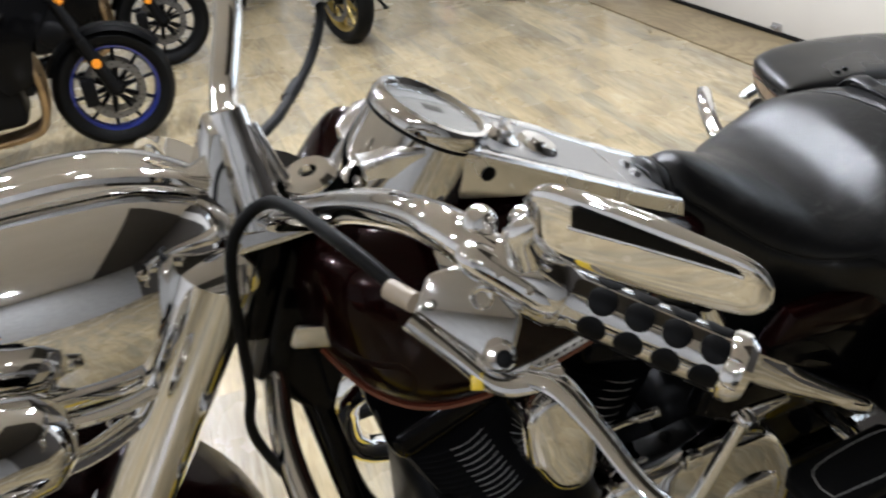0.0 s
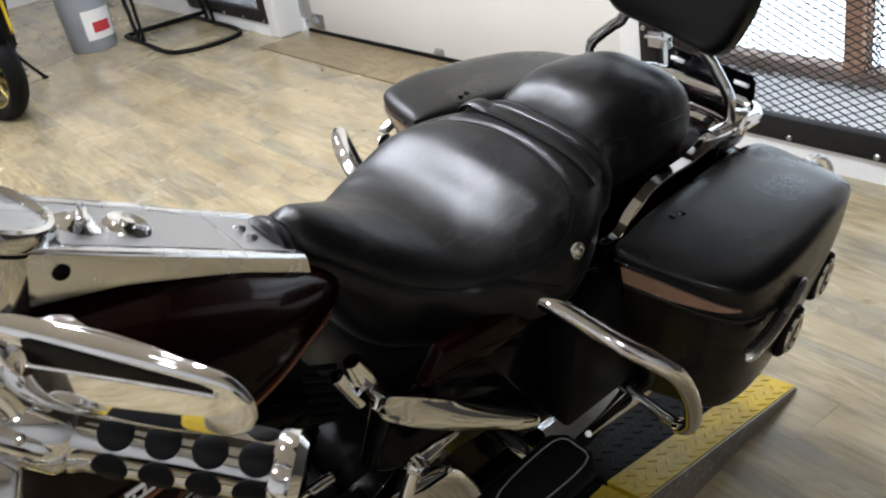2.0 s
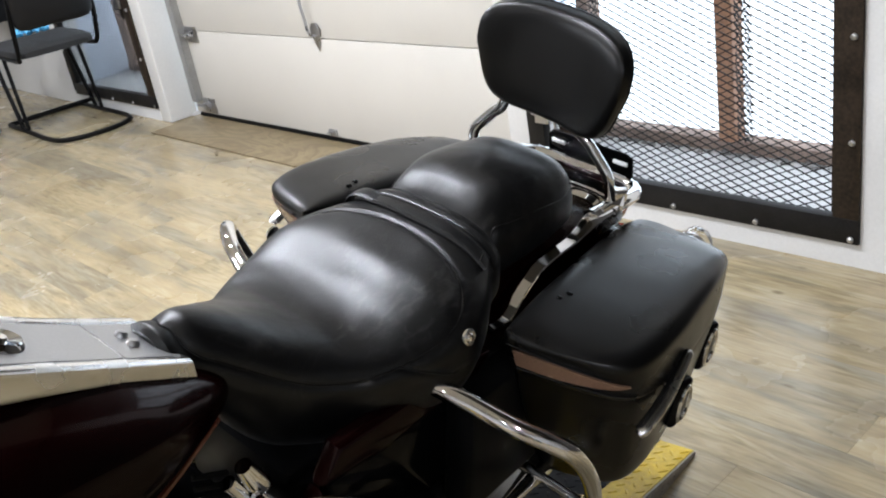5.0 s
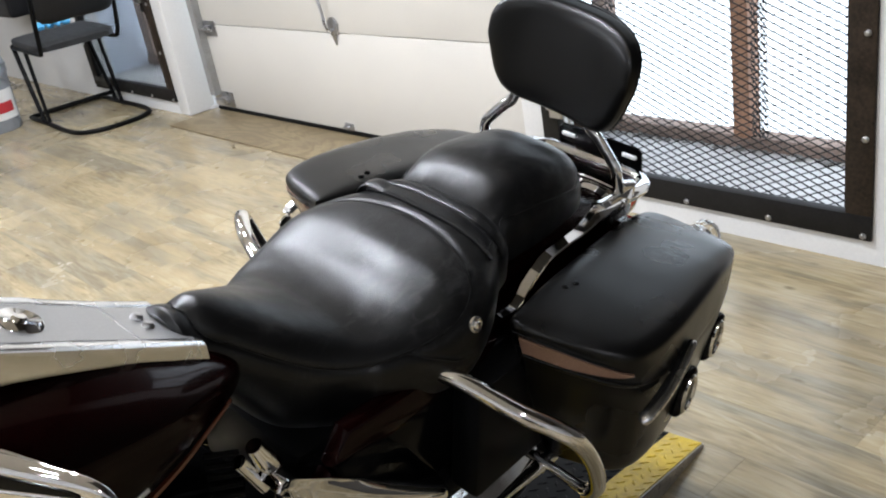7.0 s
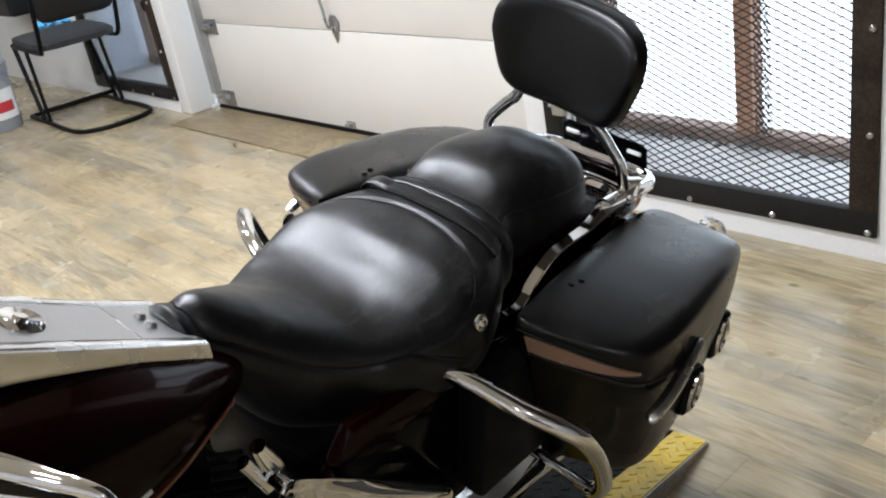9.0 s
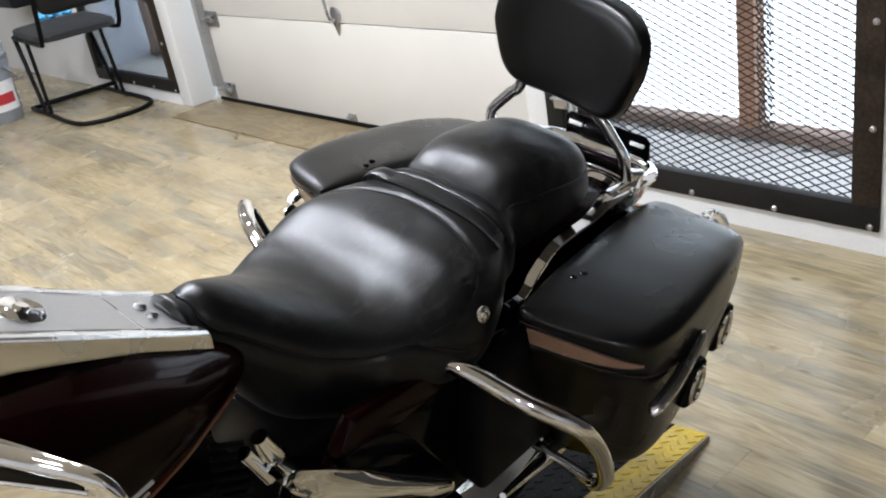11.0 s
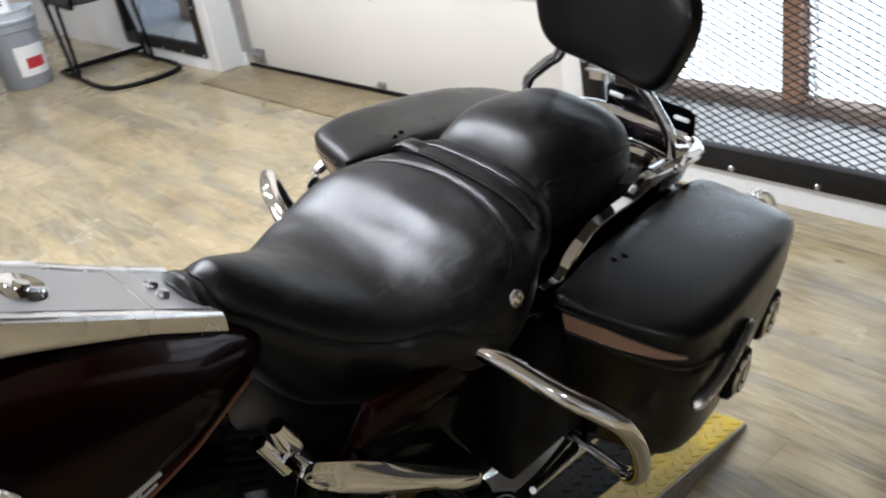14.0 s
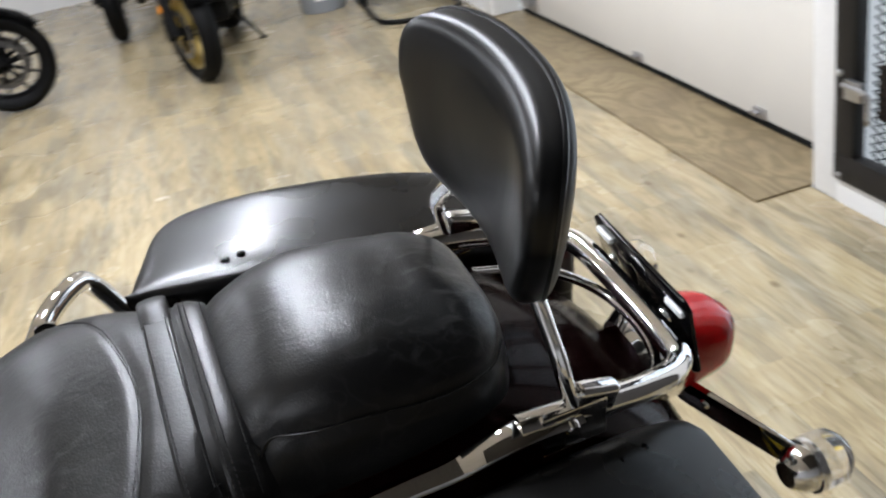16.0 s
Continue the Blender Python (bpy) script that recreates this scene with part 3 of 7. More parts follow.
# latch with cover plate on the near gate
part("cover_plate", box(X_WALL + 0.036, X_WALL + 0.042, 2.272, 2.405, 0.295, 0.46, 0.002), RUST, gate_a, "dark rusty steel plate")
latch = box(X_WALL - 0.03, X_WALL - 0.014, 2.40, 2.47, 0.36, 0.42, 0.003)
tube([(X_WALL - 0.03, 2.48, 0.40), (X_WALL - 0.035, 2.38, 0.40), (X_WALL - 0.035, 2.362, 0.385), (X_WALL - 0.035, 2.36, 0.31)], 0.007, 8, 4, bm=latch)
part("latch", latch, STEEL, gate_a, "steel slide bolt latch")
part("cover_plate", box(X_WALL + 0.036, X_WALL + 0.042, 6.02, 6.16, 0.68, 0.86, 0.002), RUST, gate_b, "dark steel plate")
latch = box(X_WALL - 0.03, X_WALL - 0.014, 6.0, 6.08, 0.76, 0.82, 0.003)
part("latch", latch, STEEL, gate_b, "steel slide bolt latch")

# bay behind the gates: pale ledge, weathered sill, timber posts, bright sheeting
for y0, y1, y2, n in ((0.6, 2.655, 3.0, 1), (5.775, 7.9, 7.9, 2)):
    ledge = box(X_WALL + 0.16, 3.05, y0, y1, -0.02, 0.02, 0.004)
    box(3.05, 3.62, y0, y2, -0.02, 0.02, 0.004, bm=ledge)
    tagged(part("ledge_%d" % n, ledge, LEDGE), "pale concrete ledge behind the mesh gate", "ledge", kind="structure")
    tagged(part("sill_%d" % n, box(3.50, 3.60, y0, y2, 0.02, 0.08, 0.008), SILL_WOOD), "weathered brown timber sill behind the mesh", "sill", kind="structure")
    slab("daylight_sheet_%d" % n, 3.63, 3.66, y0 - 0.4, y2 + 0.4, 0.0, 3.0, SHEET, "bright white translucent sheeting lit by daylight", "backdrop")
    slab("side_wall_%d" % n, 3.05, 3.63, y2, y2 + 0.05, 0.0, 3.0, PALE_BLUE_WALL, "pale side wall of the bay", "wall")
    slab("roof_%d" % n, 3.05, 3.66, y0, y2, 3.0, 3.05, PLASTER, "white roof of the bay", "ceiling")

# crumbled mortar along the sill
rng_s = random.Random(8)
for y0, y1 in ((1.0, 2.9), (6.2, 7.7)):
    rub = bmesh.new()
    for k in range(70):
        yy = y0 + (y1 - y0) * rng_s.random()
        rr = 0.006 + 0.016 * rng_s.random() ** 2
        own = bmesh.new()
        bmesh.ops.create_icosphere(own, subdivisions=1, radius=rr)
        for v in own.verts:
            v.co *= 0.7 + 0.6 * rng_s.random()
            v.co.z *= 0.55
        moved(own, Matrix.Translation((3.46 + 0.05 * rng_s.random(), yy, 0.02 + rr * 0.4)))
        join(rub, own)
    tagged(part("mortar_rubble", rub, RUBBLE, None, "", False), "crumbled grey mortar lying along the sill", "rubble", kind="stuff")


def post(y, w, x, mat, label):
    return tagged(part("post", box(x, x + 0.09, y - w / 2, y + w / 2, 0.085, 3.0, 0.005), mat), label, "timber post", "posts behind the gate")


post(2.05, 0.078, 3.46, TIMBER, "upright weathered brown timber post behind mesh")
tagged(part("mesh_post", diamond_mesh(1.93, 2.005, 0.11, 3.0, 3.47, 0.024, 0.03, 0.003), IRON, None, "", False), "narrow upright strip of dark steel mesh", "mesh strip")
post(2.80, 0.07, 3.50, SILL_WOOD, "grey corner post behind the mesh")
tagged(part("mesh_post", diamond_mesh(2.70, 2.755, 0.09, 3.0, 3.49, 0.024, 0.03, 0.0025), IRON, None, "", False), "narrow upright strip of dark steel mesh", "mesh strip")
post(7.70, 0.14, 3.46, SILL_WOOD, "upright grey timber post behind mesh")

# plywood threshold in front of the garage door
tagged(part("plywood_threshold", box(2.575, X_DOOR + 0.0, 2.66, 5.70, 0.0, 0.009, 0.002), PLYWOOD), "stained plywood sheet along the garage door", "plywood", kind="structure")


# ---- ceiling lamps ----
def ceiling_lamp(x, y, watts):
    t = thing("ceiling_lamp", Matrix.Translation((x, y, H_ROOM)), "round white ceiling lamp, switched on", "lamp", "ceiling lamps")
    part("shade", lathe([(0.03, 0), (0.05, -0.03), (0.11, -0.09), (0.115, -0.1), (0.10, -0.1), (0.045, -0.03), (0.0, -0.02)], 24), LABEL_WHITE, t)
    part("bulb", lathe([(0, -0.112), (0.06, -0.106), (0.095, -0.09), (0.06, -0.05), (0, -0.04)], 20), LIGHT, t, "glowing bulb")
    d = bpy.data.lights.new("lamp_light", "AREA")
    d.shape, d.size, d.energy, d.color = "DISK", 0.16, watts, (0.875, 0.918, 1.02)
    ob = new("lamp_light", d)
    ob.matrix_basis = Matrix.Translation((x, y, H_ROOM - 0.118))
    ob.parent = None


for x, y, w in ((0.85, 3.1, 125), (1.15, 2.4, 30), (1.02, 1.85, 68), (1.3, 4.3, 95), (0.1, 1.3, 5), (-1.3, 4.7, 95), (-2.4, 3.4, 75),
                (-2.4, 6.4, 40), (-0.6, 6.6, 50), (1.3, 6.6, 40), (0.2, 8.8, 30), (-1.2, -2.3, 80), (-2.9, -2.4, 60), (-2.6, 0.4, 60)):
    ceiling_lamp(x, y, w)


# ---- motorcycle lift with ramp ----
lift = thing("motorcycle_lift", pose(0, 1.0917, 0, 0, 0, 7), "black tread-plate motorcycle lift with yellow edges, lowered", "motorcycle lift")
D, HALF, X_BREAK, X_END, STRIP = 0.12, 0.21, 1.057, 1.672, 0.088


def sloped(x0, x1, y0, y1, z0, z1, drop, bm=None):
    """A plate whose top falls from z1 at x0 by drop at x1."""
    own = box(x0, x1, y0, y1, z0, z1)
    for v in own.verts:
        if v.co.x > x1 - 1e-5:
            v.co.z -= drop if v.co.z > (z0 + z1) / 2 else 0
    return join(bm, own)


def treads(x0, x1, y0, y1, zf, mat, parent, name="treads", pitch=0.036, tilt=0.0):
    """Raised lozenges of tread plate."""
    verts, faces = [], []
    i = 0
    y = y0 + 0.012
    while y < y1 - 0.01:
        x = x0 + 0.012 + (pitch / 2 if i % 2 else 0)
        while x < x1 - 0.01:
            a = radians(38 if (i % 2) else -38)
            l, w, h = 0.0145, 0.0040, 0.0024
            z = zf(x)
            c, s = math.cos(a), math.sin(a)
            b = len(verts)
            for u, v, q in ((-l, 0, 0), (0, -w, 0), (l, 0, 0), (0, w, 0), (-l * 0.5, 0, h), (l * 0.5, 0, h)):
                xx = x + u * c - v * s
                verts.append((xx, y + u * s + v * c, zf(xx) + q + 0.0002))
            faces += [(b, b + 1, b + 4), (b + 1, b + 5, b + 4), (b + 1, b + 2, b + 5), (b + 2, b + 3, b + 5), (b + 3, b + 4, b + 5), (b + 3, b, b + 4)]
            x += pitch
        y += pitch * 0.72
        i += 1
    me = bpy.data.meshes.new(name)
    me.from_pydata(verts, [], faces)
    me.materials.append(mat)
    ob = new(name, me)
    ob.parent = parent
    return tagged(ob, kind="stuff")


deck_z = lambda x: D
ramp_z = lambda x: D - (x - X_BREAK) / (X_END - X_BREAK) * (D - 0.012)
deck = part("deck", box(-1.35, X_BREAK - 0.008, -HALF + STRIP, HALF - STRIP, D - 0.05, D), PLATE_BLACK, lift, "black tread plate", False)
treads(-0.4, X_BREAK - 0.01, -HALF + STRIP, HALF - STRIP, deck_z, PLATE_BLACK, deck)
ramp = part("ramp", sloped(X_BREAK + 0.004, X_END, -HALF + STRIP, HALF - STRIP, 0.0, D, D - 0.012), PLATE_BLACK, lift, "black sloping ramp plate", False)
treads(X_BREAK + 0.004, X_END, -HALF + STRIP, HALF - STRIP, ramp_z, PLATE_BLACK, ramp)
for s in (-1, 1):
    y0, y1 = sorted((s * HALF, s * (HALF - STRIP)))
    e = part("edge_strip", box(-1.35, X_BREAK - 0.008, y0, y1, D - 0.05, D + 0.0005), YELLOW, lift, "yellow painted tread plate", False)
    treads(-0.4, X_BREAK - 0.01, y0, y1, lambda x: D + 0.0005, YELLOW, e)
    e = part("edge_strip", sloped(X_BREAK + 0.004, X_END, y0, y1, 0.0, D + 0.0005, D - 0.012), YELLOW, lift, "yellow painted tread plate", False)
    treads(X_BREAK + 0.004, X_END, y0, y1, lambda x: ramp_z(x) + 0.0005, YELLOW, e)
    y2 = s * HALF + s * 0.004
    ya, yb = sorted((s * HALF, y2))
    sk = part("side_skirt", sloped(X_BREAK + 0.004, X_END, ya, yb, 0.0, D - 0.004, D - 0.014), PLATE_BARE, lift, "bare tread-plate side", False)
    part("side_skirt", box(-1.35, X_BREAK - 0.008, ya, yb, 0.02, D - 0.004), PLATE_BARE, lift, "bare tread-plate side", False)
    verts, faces = [], []
    i = 0
    z = 0.014
    while z < D - 0.01:
        x = 0.2 + (0.0155 if i % 2 else 0)
        while x < X_END - 0.05:
            if z < (D if x < X_BREAK - 0.02 else ramp_z(x)) - 0.012 and abs(x - X_BREAK) > 0.015:
                a = radians(40 if i % 2 else -40)
                b = len(verts)
                for u, v, q in ((-0.011, 0, 0), (0, -0.003, 0), (0.011, 0, 0), (0, 0.003, 0), (-0.005, 0, 0.0016), (0.005, 0, 0.0016)):
                    verts.append((x + u * math.cos(a) - v * math.sin(a), y2 + s * (q + 0.0002), z + u * math.sin(a) + v * math.cos(a)))
                faces += [(b, b + 1, b + 4), (b + 1, b + 5, b + 4), (b + 1, b + 2, b + 5), (b + 2, b + 3, b + 5), (b + 3, b + 4, b + 5), (b + 3, b, b + 4)]
            x += 0.031
        z += 0.022
        i += 1
    me = bpy.data.meshes.new("treads")
    me.from_pydata(verts, [], faces)
    me.materials.append(PLATE_BARE)
    ob = new("treads", me)
    ob.parent = sk
    tagged(ob, kind="stuff")
part("underframe", box(-1.3, X_BREAK - 0.05, -HALF + 0.03, HALF - 0.03, 0.0, D - 0.055), IRON, lift, "black steel underframe", False)


# ---- chair ----
def sled_chair(m):
    """Chair on a bent black tube sled base; x points to its front."""
    t = thing("office_chair", m, "black sled-base chair with dark grey seat, by the wall", "chair")
    w = 0.275
    loop = [(0.10, -w, 0.016), (-0.42, -w, 0.016), (-0.58, -w + 0.10, 0.016), (-0.62, 0, 0.016), (-0.58, w - 0.10, 0.016), (-0.42, w, 0.016), (0.10, w, 0.016), (0.42, w, 0.016), (0.48, w - 0.05, 0.016), (0.48, -w + 0.05, 0.016), (0.42, -w, 0.016), (0.10, -w, 0.016)]
    part("sled_frame", tube(loop, 0.016, 10, 6), BLACK_SATIN, t, "black bent steel tube")
    part("cross_bar", tube([(0.16, -w, 0.085), (0.16, w, 0.085)], 0.016, 8), BLACK_SATIN, t)
    for s in (-1, 1):
        part("leg", tube([(0.16, s * w, 0.016), (0.34, s * (w - 0.01), 0.50), (0.32, s * (w - 0.01), 0.545), (-0.2, s * (w - 0.01), 0.535), (-0.29, s * w, 0.56), (-0.335, s * w, 0.64), (-0.39, s * w, 0.80), (-0.43, s * (w - 0.02), 1.02)], 0.016, 10, 8), BLACK_SATIN, t, "black bent tube leg and upright")
        part("inner_leg", tube([(0.04, s * w, 0.016), (0.10, s * (w - 0.012), 0.53)], 0.014, 8), BLACK_SATIN, t)
    seat = loft([(-0.27, 0.22, 0.545, 0.565, 0.585), (-0.22, 0.27, 0.54, 0.57, 0.605), (0.05, 0.285, 0.545, 0.58, 0.62), (0.30, 0.275, 0.555, 0.59, 0.625), (0.37, 0.25, 0.55, 0.575, 0.60), (0.395, 0.2, 0.55, 0.56, 0.575)], 32, 24, 6, 6)
    part("seat", seat, FABRIC, t, "dark grey upholstered seat")
    back = loft([(-0.025, 0.22, -0.13, 0.0, 0.16), (0.0, 0.26, -0.16, 0.0, 0.20), (0.035, 0.26, -0.16, 0.0, 0.20), (0.055, 0.22, -0.13, 0.0, 0.16)], 40, 10, 6, 6)
    for v in back.verts:
        v.co.x += 1.1 * v.co.y ** 2 * -0.5
    moved(back, Matrix.Translation((-0.40, 0, 0.89)) @ Matrix.Rotation(radians(-11), 4, "Y"))
    part("backrest", back, CHAIR_BACK, t, "black moulded backrest")
    return t


chair = sled_chair(pose(2.46, 6.75, 0, 0, 0, 88))
box_t = thing("wall_box", Matrix.Translation((2.775, 8.0, 0.69)), "black box fixed low on the white wall", "box")
part("body", box(-0.36, -0.002, -0.4, 0.5, 0.0, 0.42, 0.03, 3), CHAIR_BACK, box_t)
part("lid", box(-0.37, -0.002, -0.41, 0.51, 0.424, 0.46, 0.01), CHAIR_BACK, box_t)

glove = bmesh.new()
for i in range(9):
    a = random.random() * 6.28
    r = 0.02 + 0.03 * random.random()
    tube([(0, 0, 0.01), (r * math.cos(a), r * math.sin(a), 0.035), (2.2 * r * math.cos(a + 0.5), 2.2 * r * math.sin(a + 0.5), 0.012)], 0.014, 8, 5, bm=glove)
g = tagged(part("rubber_gloves", glove, BLUE_CLOTH), "crumpled light blue rubber gloves on the chair", "gloves")
g.matrix_basis = pose(2.50, 7.08, 0.62) @ Matrix.Scale(1.3, 4)


def bucket(m, label):
    t = thing("bucket", m, label, "bucket")
    part("pail", lathe([(0, 0), (0.128, 0), (0.132, 0.006), (0.146, 0.32), (0.152, 0.325), (0.152, 0.34), (0.15, 0.36), (0.156, 0.365), (0.156, 0.372), (0.146, 0.372), (0.142, 0.33), (0.126, 0.01), (0, 0.008)], 36), BUCKET, t)
    part("bail", tube([(0.157, 0, 0.34), (0.14, 0.09, 0.26), (0.02, 0.17, 0.2), (-0.13, 0.1, 0.26), (-0.157, 0, 0.34)], 0.003, 6, 8), STEEL, t, "wire handle")
    for mat, a0, a1, z0, z1, off, nm in ((LABEL_WHITE, -0.7, 0.7, 0.07, 0.24, 0.0012, "label"), (LABEL_RED, -0.35, 0.45, 0.11, 0.17, 0.002, "red_panel")):
        bm = bmesh.new()
        ring = []
        for k in range(13):
            a = a0 + (a1 - a0) * k / 12
            ring.append([bm.verts.new(((0.132 + 0.014 * (z - 0.006) / 0.314 + off) * math.cos(a), (0.132 + 0.014 * (z - 0.006) / 0.314 + off) * math.sin(a), z)) for z in (z0, z1)])
        for p, q in zip(ring, ring[1:]):
            bm.faces.new((p[0], q[0], q[1], p[1]))
        part(nm, bm, mat, t)
    return t


bucket(pose(1.95, 7.22, 0, 0, 0, -75) @ Matrix.Scale(1.25, 4), "grey plastic bucket with a white and red label")
BUCKET_AT = pose(1.95, 7.22, 0, 0, 0, -75) @ Matrix.Scale(1.25, 4)
inner = thing("bucket", BUCKET_AT @ Matrix.Translation((0, 0, 0.10)), "pale plastic bucket stacked in the grey one, full of packets", "bucket")
part("pail", lathe([(0, 0.0), (0.118, 0.0), (0.136, 0.27), (0.15, 0.275), (0.152, 0.285), (0.144, 0.29), (0.146, 0.325), (0.154, 0.33), (0.154, 0.34), (0.14, 0.34), (0.134, 0.29), (0.114, 0.01), (0, 0.008)], 36), PALE_PLASTIC, inner)
for (px, py, rz, tilt, w, h, top), mat, lab in (((-0.05, -0.03, 20, 12, 0.10, 0.05, 0.56), BLUE_PACKET, "blue cardboard packet standing in the bucket"), ((0.05, -0.05, 70, -10, 0.09, 0.04, 0.52), PLATE_BLACK, "dark cardboard packet standing in the bucket"), ((0.04, 0.05, -30, 8, 0.08, 0.03, 0.50), LABEL_WHITE, "white paper packet standing in the bucket"), ((-0.05, 0.05, 110, -6, 0.07, 0.04, 0.58), TEAL_PACKET, "teal cardboard packet standing in the bucket")):
    pk = thing("packet", BUCKET_AT @ Matrix.Translation((px, py, 0.12)) @ Matrix.Rotation(radians(rz), 4, "Z") @ Matrix.Rotation(radians(tilt), 4, "X"), lab, "packet", "packets in the bucket")
    part("carton", box(-w / 2, w / 2, -h / 2, h / 2, 0, top - 0.12, 0.004), mat, pk)
    part("print_band", box(-w / 2 - 0.0008, w / 2 + 0.0008, -h / 2 - 0.0008, h / 2 + 0.0008, top - 0.24, top - 0.18, 0.001), LABEL_WHITE, pk, "pale printed band")

# curled dry leaf litter on the floor
lit = bmesh.new()
tube([(0, 0, 0.008), (0.03, 0.012, 0.02), (0.065, 0.005, 0.012), (0.09, 0.03, 0.018)], 0.008, 6, 5, bm=lit, flat=0.3)
tube([(0.05, 0.005, 0.012), (0.06, -0.03, 0.02), (0.085, -0.05, 0.008)], 0.006, 6, 5, bm=lit, flat=0.3)
o = tagged(part("dry_scrap", lit, SUBFLOOR), "small curled brown scrap lying on the floor", "scrap")
o.matrix_basis = pose(2.5, 4.74, 0.0, 0, 0, 60)

# ---- the cruiser on the lift; x points to its tail, y to its right, z up ----
bike = thing("motorcycle", pose(0, 1.139, 0.2, 13, 0, 5), "black cherry touring cruiser with chrome trim, leaning on its stand", "motorcycle")


def pillow(outline, y0, depth, tilt=0.0, power=3.0, rounds=10):
    """A cover bulging to -y from an outline in x and z; tilt leans its face upwards."""
    pts = smooth_path([(x, 0, z) for x, z in list(outline) + [outline[0]]], 5)[:-1]
    cx, cz = sum(q[0] for q in pts) / len(pts), sum(q[2] for q in pts) / len(pts)
    bm = bmesh.new()
    rings = []
    for i in range(rounds + 1):
        r = math.sin(math.pi / 2 * (i + 0.35) / (rounds + 0.35))
        ring = []
        for q in pts:
            z = cz + (q[2] - cz) * r
            ring.append(bm.verts.new((cx + (q[0] - cx) * r, y0 - depth * (1 - r ** power) ** (1 / power) + tilt * (z - cz) * (1 - r ** 6), z)))
        rings.append(ring)
    rings.append([bm.verts.new((v.co.x, y0 + 0.03, v.co.z)) for v in rings[-1]])
    n = len(pts)
    for a, b in zip(rings, rings[1:]):
        for j in range(n):
            bm.faces.new((a[j], a[(j + 1) % n], b[(j + 1) % n], b[j]))
    bm.faces.new(rings[0])
    bm.faces.new(rings[-1][::-1])
    return bm


def ribbon(rows, normal, thick):
    """A flat bent strip: rows of x, y, z and half width, facing along normal."""
    nv = Vector(normal).normalized()
    path = smooth_path([q[:3] for q in rows], 5)
    bm = bmesh.new()
    rings = []
    for i, q in enumerate(path):
        d = (path[min(i + 1, len(path) - 1)] - path[max(i - 1, 0)]).normalized()
        side = d.cross(nv).normalized()
        up = side.cross(d)
        f = i / (len(path) - 1) * (len(rows) - 1)
        k = min(int(f), len(rows) - 2)
        w = rows[k][3] + (rows[k + 1][3] - rows[k][3]) * (f - k)
        rings.append([bm.verts.new(q + side * a * w + up * b * thick) for a, b in ((-1, -0.5), (-1, 0.25), (-0.82, 0.5), (0.82, 0.5), (1, 0.25), (1, -0.5))])
    for a, b in zip(rings, rings[1:]):
        for j in range(6):
            bm.faces.new((a[j], a[(j + 1) % 6], b[(j + 1) % 6], b[j]))
    bm.faces.new(rings[0][::-1])
    bm.faces.new(rings[-1])
    return bm


def wheel(cx, r, width, parent, rim_mat, spokes=0):
    """A spoked or cast wheel standing across y."""
    hub = part("wheel", lathe([(0.03, -0.07), (0.045, -0.065), (0.035, -0.04), (0.035, 0.04), (0.045, 0.065), (0.03, 0.07)], 20, Matrix.Translation((cx, 0, r - 0.08)) @ Matrix.Rotation(radians(90), 4, "X")), CHROME_DULL, parent)
    t = width / 2
    m = Matrix.Translation((cx, 0, r - 0.08)) @ Matrix.Rotation(radians(90), 4, "X")
    prof = [(r - 0.10, -t * 0.55), (r - 0.085, -t * 0.8), (r - 0.05, -t), (r - 0.02, -t * 0.85), (r - 0.004, -t * 0.4), (r, 0), (r - 0.004, t * 0.4), (r - 0.02, t * 0.85), (r - 0.05, t), (r - 0.085, t * 0.8), (r - 0.10, t * 0.55)]
    part("tyre", lathe(prof, 48, m), RUBBER, hub)
    part("rim", lathe([(r - 0.088, -t * 0.85), (r - 0.105, -t * 0.6), (r - 0.125, -t * 0.3), (r - 0.125, t * 0.3), (r - 0.105, t * 0.6), (r - 0.088, t * 0.85)], 48, m), rim_mat, hub)
    sp = bmesh.new()
    for k in range(spokes):
        a = 2 * math.pi * k / spokes
        s = 1 if k % 2 else -1
        tube([(cx + 0.035 * math.cos(a), s * 0.05, r - 0.08 + 0.035 * math.sin(a)), (cx + (r - 0.115) * math.cos(a + 0.25), s * 0.008, r - 0.08 + (r - 0.115) * math.sin(a + 0.25))], 0.0025, 5, bm=sp)
    if spokes:
        tagged(part("spokes", sp, CHROME_DULL, hub, "steel spokes"), kind="stuff")
    return hub


wheel(1.06, 0.34, 0.13, bike, CHROME_DULL, 40)
front = wheel(-0.52, 0.34, 0.12, bike, CHROME_DULL, 40)


def fender(cx, r, a0, a1, hw, drop):
    bm = bmesh.new()
    rings = []
    for i in range(33):
        a = radians(a0 + (a1 - a0) * i / 32)
        ring = []
        for y, d in ((-hw, -drop), (-hw, -0.03), (-hw * 0.8, -0.008), (-hw * 0.4, 0), (0, 0.004), (hw * 0.4, 0), (hw * 0.8, -0.008), (hw, -0.03), (hw, -drop)):
            ring.append(bm.verts.new((cx + (r + d) * math.cos(a), y, 0.32 + (r + d) * math.sin(a))))
        rings.append(ring)
    for p, q in zip(rings, rings[1:]):
        for j in range(8):
            bm.faces.new((p[j], p[j + 1], q[j + 1], q[j]))
    bmesh.ops.solidify(bm, geom=bm.faces[:], thickness=0.004)
    return bm


part("rear_fender", fender(1.09, 0.405, -5, 150, 0.142, 0.16), CHERRY, bike, "black cherry painted rear fender")
part("front_fender", fender(-0.52, 0.41, -5, 190, 0.085, 0.15), CHERRY, bike, "black cherry painted front fender")

